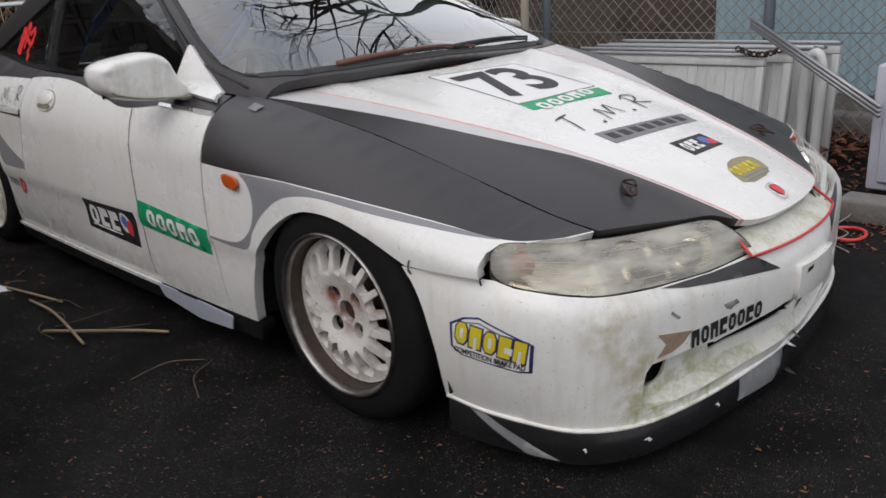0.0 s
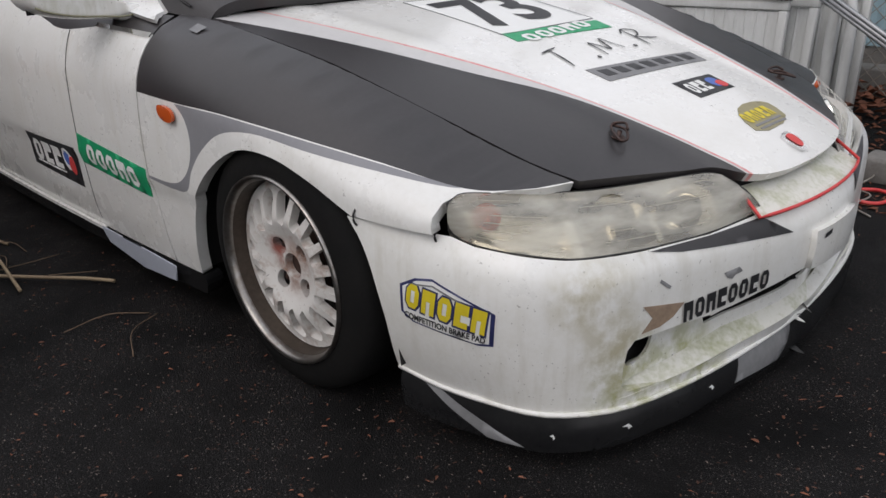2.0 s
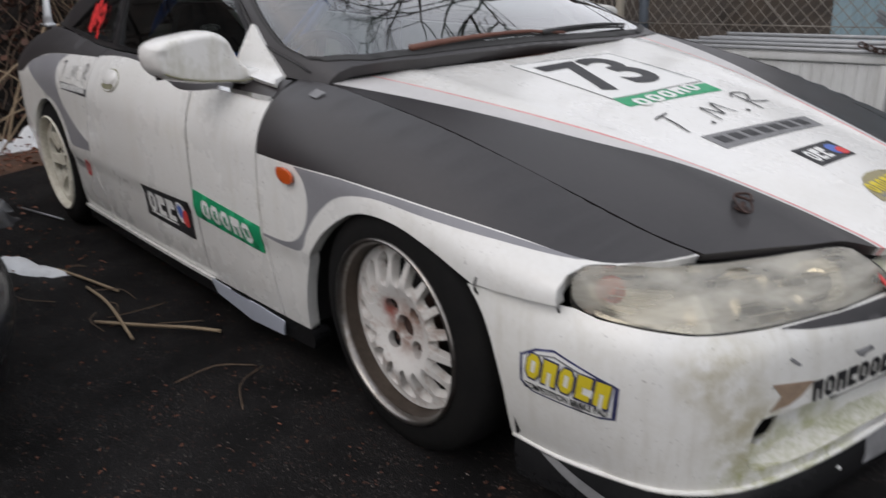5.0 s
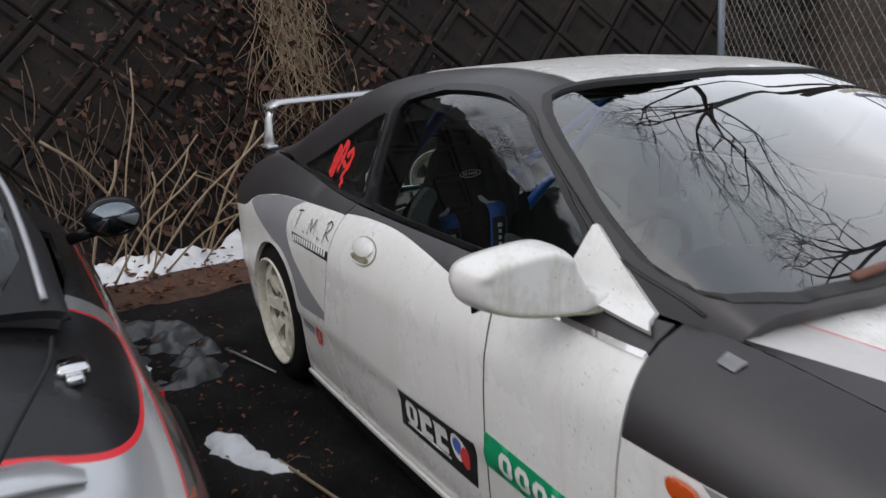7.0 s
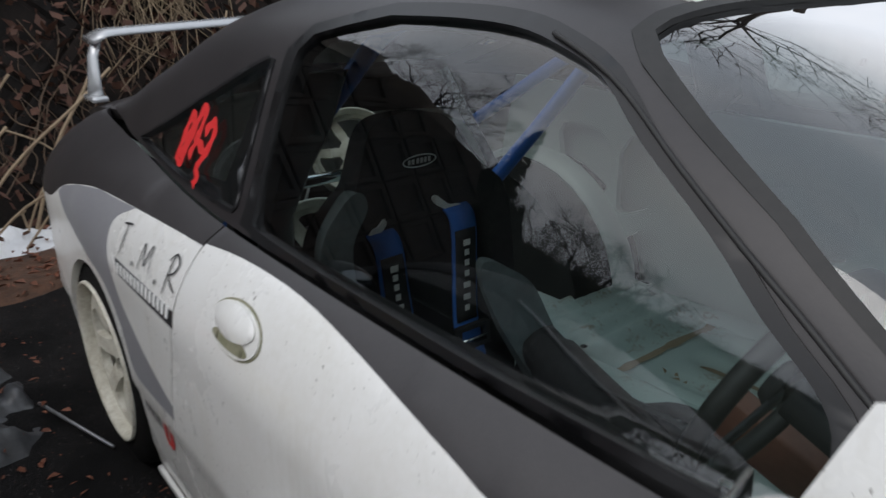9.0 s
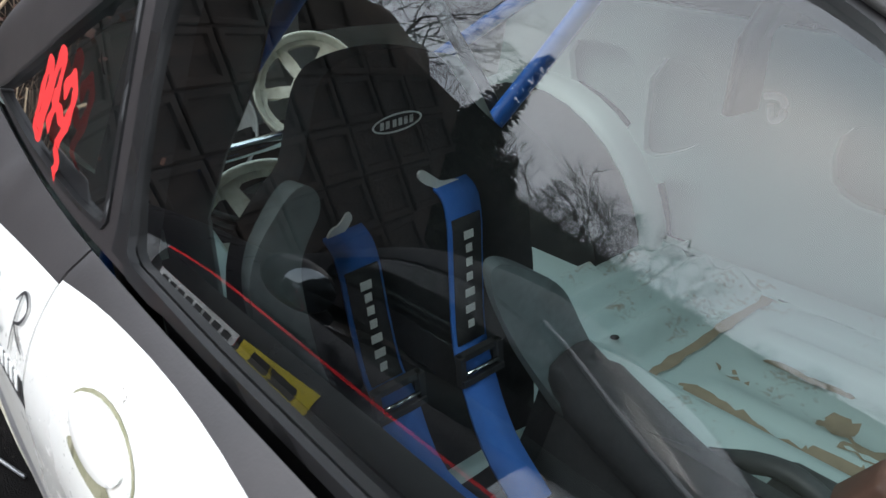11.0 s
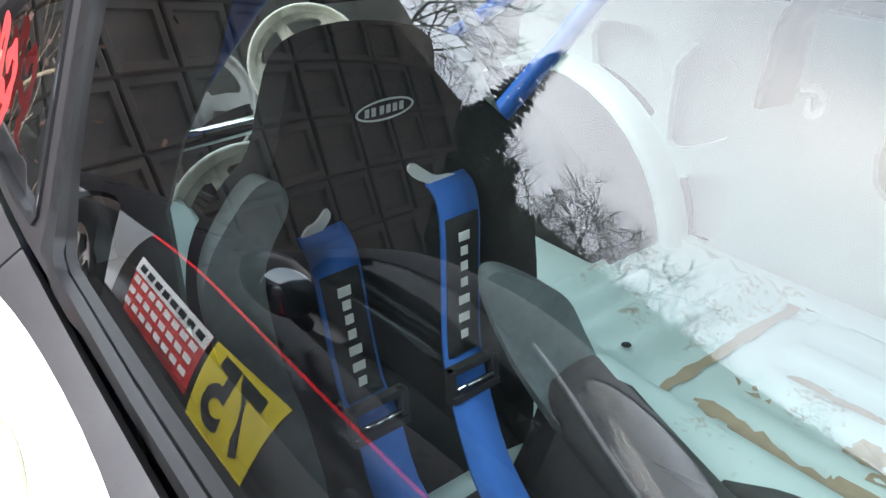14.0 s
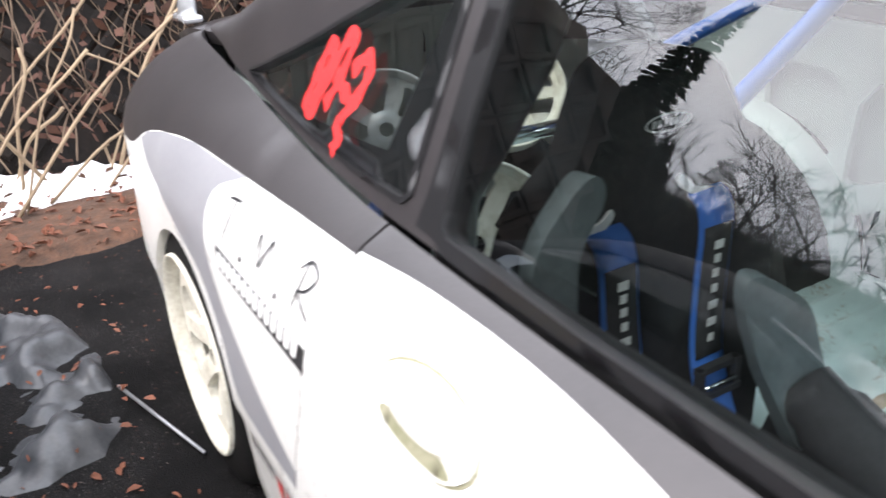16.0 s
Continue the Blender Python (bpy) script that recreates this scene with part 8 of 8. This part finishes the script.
def loaf(x, a, n=3.6):
    """The roadster's skin: x from its tail forward, a from -90 to 90 across."""
    r = radians(min(abs(a), 105))
    w, top = float(r_half(x)), float(r_top(x))
    y = w * abs(math.sin(min(r, math.pi / 2))) ** (2 / n)
    z = 0.34 + (top - 0.34) * max(math.cos(r), 0.0) ** (2 / n)
    if r > math.pi / 2:
        k = (r - math.pi / 2) / radians(15)
        y, z = w - 0.05 * k * k, 0.34 - 0.20 * k
    return np.array((RX - x, RY + math.copysign(y, a), z))


def rl(x, b):
    return loaf(x, b * 60)


def bz(x, z):
    """Across-coordinate on the right flank at a height."""
    top = float(r_top(x))
    return math.degrees(math.acos(min(max((z - 0.34) / (top - 0.34), 0), 1) ** 1.8)) / 60 if z > 0.34 else (90 + (0.34 - z) / 0.20 * 15) / 60


def by(x, y):
    return math.copysign(math.degrees(math.asin(min(abs(y) / float(r_half(x)), 1) ** 1.8)) / 60, y)


e = 104 / 60
arch_pts = lambda xc: [(xc + 0.33 * math.cos(t), bz(xc + 0.33 * math.cos(t), 0.29 + 0.33 * math.sin(t))) for t in np.linspace(-0.35, math.pi + 0.35, 20)]
deck = [(0.30, by(0.30, y)) for y in np.linspace(-0.60, 0.60, 13)] + [(0.36, by(0.36, 0.655)), (0.48, by(0.48, 0.69)), (0.75, by(0.75, 0.715)), (1.05, by(1.05, 0.72))] + [(1.05, by(1.05, y)) for y in np.linspace(0.6, -0.6, 9)] + [(1.05, by(1.05, -0.72)), (0.75, by(0.75, -0.715)), (0.48, by(0.48, -0.69)), (0.36, by(0.36, -0.655))]
deck = rounded(deck, 2)
deck_red = ring(deck, 0.022)
hood_z = [(2.25, by(2.25, y)) for y in np.linspace(-0.66, 0.66, 9)] + [(3.6, by(3.6, 0.5))] + [(3.6, by(3.6, -0.5))]
outline = [(0.02, b) for b in np.linspace(-e, e, 30)] + [(x, e) for x in np.linspace(0.1, 3.9, 70)] + [(3.92, b) for b in np.linspace(e, -e, 30)] + [(x, -e) for x in np.linspace(3.9, 0.1, 70)]
cockpit = [(0.86, by(0.86, y)) for y in np.linspace(-0.6, 0.6, 9)] + [(1.5, by(1.5, 0.66)), (2.15, by(2.15, 0.66))] + [(2.2, by(2.2, y)) for y in np.linspace(0.5, -0.5, 7)] + [(2.15, by(2.15, -0.66)), (1.5, by(1.5, -0.66))]
flank_red = []
for z0 in (0.0,):
    up_l = [(x, bz(x, float(r_top(x)) - 0.145)) for x in np.linspace(0.20, 2.6, 30)]
    flank_red = up_l + [(x, b + 0.022) for x, b in up_l[::-1]]
belt = [(x, bz(x, float(r_top(x)) - 0.145)) for x in np.linspace(1.22, 3.75, 40)] + [(3.75, by(3.75, 0.1)), (1.22, by(1.22, 0.3))]
rocker = [(x, bz(x, 0.40)) for x in np.linspace(0.0, 3.93, 50)] + [(3.93, e + 0.1), (0.0, e + 0.1)]
flank_grey = [(x, bz(x, float(r_top(x)) - 0.145)) for x in np.linspace(0.20, 2.6, 30)] + [(2.6, bz(2.6, 0.36)), (1.2, bz(1.2, 0.34)), (0.35, bz(0.35, 0.40))]
rbody = part("body", patch(outline, rl, 0.045, holes=[cockpit, arch_pts(0.72), mirror_b(arch_pts(0.72)), arch_pts(2.98), mirror_b(arch_pts(2.98))], rim=0.02, sign=-1, zones=[(deck_red, 1), (deck, 2), (belt, 2), (mirror_b(belt), 2), (flank_grey, 3), (flank_red, 1), (rocker, 4), (mirror_b(rocker), 4)]), [M["silver"], M["red_line"], M["black_paint"], M["grey_paint"], M["under"]], rd, "silver body with a black rear deck edged in red")
# trunk gap and latch
gap_l = [(0.06, by(0.06, 0.40)), (0.30, by(0.30, 0.475)), (0.62, by(0.62, 0.56)), (0.80, by(0.80, 0.58))]
for s in (1, -1):
    ln = smooth_line([(x, b * s) for x, b in gap_l], 5)
    part("lid_gap", tube([tuple(rl(x, b) + np.array((0, 0, -0.001))) for x, b in ln], 0.0045, 5), M["gap"], rbody)
    p = rl(0.60, by(0.60, 0.60 * s))
    latch = part("hardtop_latch", box((0.07, 0.055, 0.02), (p[0], p[1], p[2] + 0.012), 0.006), M["chrome"], rd, "chrome latch")
    part("latch_foot", box((0.03, 0.03, 0.016), (p[0] + 0.05, p[1] + 0.0, p[2] + 0.006), 0.004), M["chrome"], latch)
# lip spoiler
vs, fs = [], []
prof = [(0.07, 0.0), (0.04, 0.022), (-0.01, 0.034), (-0.05, 0.030), (-0.06, 0.018), (0.0, 0.006)]
ys = np.linspace(-0.58, 0.58, 29)
for y in ys:
    k = max(0.02, 1 - (abs(y) / 0.585) ** 5)
    xs = 0.16 + 0.12 * (abs(y) / 0.58) ** 2.2
    p = rl(xs, by(xs, y))
    vs += [(p[0] - a * 1.0, y + RY, p[2] + b * k - 0.004) for a, b in prof]
n = len(prof)
for i in range(len(ys) - 1):
    fs += [(i * n + k, i * n + (k + 1) % n, (i + 1) * n + (k + 1) % n, (i + 1) * n + k) for k in range(n)]
sp_bm = mesh_of(vs, fs)
bmesh.ops.recalc_face_normals(sp_bm, faces=sp_bm.faces[:])
part("lip_spoiler", sp_bm, M["silver"], rd, "low silver lip spoiler")


# tail: fascia, bumper and lamps wrap round the corners of the skin
def tail(y, z, out=0.0):
    q = min(max((z - 0.34) / 0.37, 0.0), 0.93)
    w = abs(y) / (1 - q**3.6) ** (1 / 3.6)
    x = float(np.interp(w, (0.0, 0.30, 0.55, 0.62, 0.675, 0.715, 0.752, 0.775, 0.80), (-0.035, -0.03, -0.012, 0.0, 0.03, 0.08, 0.2, 0.4, 0.75)))
    t = float(np.interp(w, (0.0, 0.45, 0.62, 0.70, 0.76), (0.0, 8.0, 35.0, 62.0, 84.0)))
    return np.array((RX - x + out * math.cos(radians(t)), RY + y + math.copysign(out * math.sin(radians(t)), y), z))


tail_line = [(-0.74, 0.20), (0.74, 0.20), (0.757, 0.40), (0.75, 0.515), (0.70, 0.500), (0.60, 0.495), (0.30, 0.50), (0.28, 0.655)] + [(y, 0.672) for y in np.linspace(0.25, -0.25, 5)] + [(-0.28, 0.655), (-0.30, 0.50), (-0.60, 0.495), (-0.70, 0.500), (-0.75, 0.515), (-0.757, 0.40)]
part("tail_panel", patch(tail_line, lambda y, z: tail(y, z, 0.004), 0.03), M["black_paint"], rd, "black tail panel")
part("fascia", patch([(-0.62, 0.44), (0.62, 0.44), (0.62, 0.66), (0.5, 0.69), (-0.5, 0.69), (-0.62, 0.66)], lambda y, z: tail(y, z, -0.014), 0.025), M["silver"], rd, "silver tail skin")
part("tail_red_line", patch([(-0.33, 0.672), (0.33, 0.672), (0.33, 0.660), (-0.33, 0.660)], lambda y, z: tail(y, z, 0.007), 0.03), M["red_line"], rbody)
lean_out = lambda z: 0.022 + 0.030 * max(0.0, 1 - ((z - 0.37) / 0.10) ** 2) - 0.02 * max(0.0, (0.28 - z) / 0.06)
bumper_line = [(-0.755, 0.25), (0.755, 0.25), (0.766, 0.33), (0.764, 0.43), (0.70, 0.447), (0.5, 0.452), (-0.5, 0.452), (-0.70, 0.447), (-0.764, 0.43), (-0.766, 0.33)]
part("rear_bumper", patch(bumper_line, lambda y, z: tail(y, z, lean_out(z)), 0.025, rim=0.03), M["grey_paint"], rd, "dark grey rear bumper")
for s in (1, -1):
    blob = smooth_line([(0.30, 0.628), (0.30, 0.558), (0.33, 0.520), (0.42, 0.506), (0.56, 0.510), (0.68, 0.523), (0.735, 0.543), (0.745, 0.573), (0.728, 0.618), (0.685, 0.655), (0.60, 0.673), (0.50, 0.676), (0.40, 0.670), (0.33, 0.656), (0.30, 0.628)], 3)[:-1]
    blob = [(y, z if z < 0.60 else 0.60 + (z - 0.60) * 0.62) for y, z in blob]
    swell = lambda z: 0.010 + 0.012 * math.sin(math.pi * min(max((z - 0.503) / 0.175, 0), 1))
    rise = lambda z: np.array((0.016, 0.0, 0.012)) * min(max((z - 0.60) / 0.045, 0.0), 1.0)
    f = lambda y, z, s=s: tail(y * s, z, swell(z)) + rise(z)
    lamp = part("tail_lamp", patch(blob, f, 0.013, rim=0.022, sign=s), M["dark_red"], rd, "dark red tail lamp with an amber field")
    g2 = lambda y, z, s=s: tail(y * s, z, swell(z) + 0.005) + rise(z) * 1.1
    part("amber_field", patch(smooth_line([(0.60, 0.624), (0.592, 0.598), (0.64, 0.574), (0.695, 0.578), (0.705, 0.598), (0.665, 0.618), (0.60, 0.624)], 3)[:-1], g2, 0.010, sign=s), M["amber_lens"], lamp)
    part("red_field", patch(smooth_line([(0.47, 0.603), (0.47, 0.543), (0.52, 0.536), (0.575, 0.548), (0.58, 0.593), (0.53, 0.608), (0.47, 0.603)], 3)[:-1], g2, 0.010, sign=s), M["lamp_red"], lamp)
    c = g2(0.385, 0.588)
    part("reverse_ring", placed(lathe([(0.045, -0.004), (0.066, -0.004), (0.066, 0.004), (0.045, 0.004)], 28, "x", True), pose(*c)), M["lamp_red"], lamp)
    part("reverse_lens", placed(lathe([(0.0, 0.006), (0.045, 0.002), (0.045, -0.004)], 24, "x"), pose(*c)), M["galv"], lamp)
    hook = [(0.705, 0.517), (0.742, 0.522), (0.752, 0.55), (0.754, 0.60), (0.761, 0.60), (0.760, 0.545), (0.752, 0.508), (0.705, 0.504)]
    part("lamp_red_line", patch(hook, lambda y, z, s=s: tail(y * s, z, 0.006), 0.015, sign=s), M["red_line"], rbody)

# hardtop with rear window
t_half = curve((0.80, 0.60), (1.2, 0.60), (1.7, 0.58), (2.2, 0.62))
t_top = curve((0.80, 0.815), (1.05, 0.96), (1.35, 1.10), (1.6, 1.15), (1.85, 1.12), (2.25, 0.83))


def hard(x, a):
    r = radians(min(abs(a), 90))
    w = float(t_half(x))
    y = w * math.sin(r) ** (2 / 3.4)
    z0 = 0.775
    z = z0 + (float(t_top(x)) - z0) * max(math.cos(r), 0) ** (2 / 3.4)
    return np.array((RX - x, RY + math.copysign(y * (1 + 0.10 * max(0, 1.15 - z) ), a), z))


hl = lambda x, b: hard(x, b * 60)
rear_glass = [(0.86, -0.75), (0.86, 0.75), (1.0, 0.95), (1.25, 0.9), (1.3, 0.6), (1.32, 0.0), (1.3, -0.6), (1.25, -0.9), (1.0, -0.95)]
side_g = [(1.22, 1.17), (1.38, 1.02), (1.62, 0.98), (1.82, 1.04), (2.02, 1.22), (2.02, 1.42), (1.5, 1.44), (1.25, 1.44)]
wind_g = [(1.90, -0.7), (1.90, 0.7), (2.0, 0.9), (2.2, 1.05), (2.22, -0.0), (2.2, -1.05), (2.0, -0.9)]
top_ob = part("hardtop", patch([(0.81, b) for b in np.linspace(-1.5, 1.5, 15)] + [(x, 1.5) for x in np.linspace(0.9, 2.2, 20)] + [(2.24, b) for b in np.linspace(1.5, -1.5, 15)] + [(x, -1.5) for x in np.linspace(2.2, 0.9, 20)], hl, 0.05, holes=[rear_glass, side_g, mirror_b(side_g), wind_g], rim=0.02, sign=-1), M["top_cloth"], rd, "dull black hardtop")
for outl in (rear_glass, side_g, mirror_b(side_g), wind_g):
    po = part("roadster_window", patch(ring(outl, 0.01), hl, 0.06, lift=-0.004, sign=-1), M["dark_glass"], rd)
    po.visible_shadow = False
part("cockpit_dark", patch([(0.86, -0.62), (2.2, -0.62), (2.2, 0.62), (0.86, 0.62)], lambda x, y: np.array((RX - x, RY + y, 0.66)), 0.3, sign=-1), M["plastic"], rd)
pill = [tuple(hard(x, a) + np.array((0, 0.004, 0.004))) for x, a in smooth_line([(0.84, 62), (1.05, 61), (1.25, 58), (1.4, 55)], 4)]
part("window_trim", tube(pill, 0.008, 6), M["galv"], top_ob)
M["dark_mirror"] = material("dim_mirror_glass", (0.22, 0.25, 0.27), 0.05, 1.0)
# right door mirror
for s in (1,):
    mm = lathe([(0.0, 0.075), (0.035, 0.068), (0.058, 0.045), (0.068, 0.01), (0.066, -0.03), (0.055, -0.045), (0.0, -0.045)], 28, "x")
    mm = placed(mm, pose(-2.33, -1.36, 0.80, 0, 0, 0) @ Matrix.Diagonal((-1, 1.35, 0.95, 1)))
    bmesh.ops.recalc_face_normals(mm, faces=mm.faces[:])
    rm = part("door_mirror", mm, M["black_paint"], rd, "black door mirror")
    part("mirror_glass", placed(lathe([(0.0, 0.0), (0.058, 0.0), (0.06, -0.002)], 28, "x"), pose(-2.282, -1.36, 0.80) @ Matrix.Diagonal((1, 1.25, 0.85, 1))), M["dark_mirror"], rm)
    part("mirror_stalk", tube([(-2.34, -1.40, 0.765), (-2.36, -1.50, 0.74)], 0.02, 8), M["black_paint"], rm)
# start number and class sticker on the right door
rside = lambda x, z: loaf(x, bz(x, z) * 60)
part("number_square", patch([(1.67, 0.585), (1.70, 0.36), (1.99, 0.36), (2.00, 0.565)], rside, 0.04, lift=0.003, sign=1), M["decal_yellow"], rd, "yellow start number square")
vs_, fs_ = letters("75", 0.23, 0.95, 0.006)
part("start_number", onto(vs_, fs_, on_frame(rside, (1.84, 0.465), (1.0, 0.0), (0.0, 1.0)), 0.006), M["decal_black"], rd, smooth=False)
part("class_sticker", patch([(2.02, 0.565), (2.02, 0.39), (2.48, 0.40), (2.52, 0.565)], rside, 0.04, lift=0.003), M["red"], rd, "red and white class sticker")
part("sticker_head", patch([(2.02, 0.565), (2.02, 0.522), (2.51, 0.522), (2.52, 0.565)], rside, 0.04, lift=0.005), M["decal_white"], rd)
for row in range(4):
    for k in range(8):
        x0 = 2.045 + k * 0.057
        z0 = 0.533 - row * 0.036
        part("sticker_bar", patch([(x0, z0 + 0.018), (x0, z0), (x0 + 0.042, z0), (x0 + 0.042, z0 + 0.018)], rside, 0.04, lift=0.007), M["decal_black"] if row == 0 else M["decal_white"], rd)
# wheels
for xw in (0.72, 2.98):
    for s in (1, -1):
        w = empty("wheel", "", "")
        w.parent = rd
        w.location = (RX - xw, RY + 0.70 * s, 0.285)
        bm = lathe([(0.19, -0.085), (0.225, -0.095), (0.265, -0.09), (0.283, -0.07), (0.286, 0.0), (0.283, 0.07), (0.265, 0.09), (0.225, 0.095), (0.19, 0.085)], 40)
        part("tyre", bm, M["tyre"], w)
        part("rim", placed(spoked_disc(7, 0.075, 0.150, 0.014, 0.048, (0.055, 0.058, 0.068, 0.074, 0.078, 0.075), outer=0.188), pose(0, 0, 0, 0, 0, 180 if s > 0 else 0)), M["steel"], w)
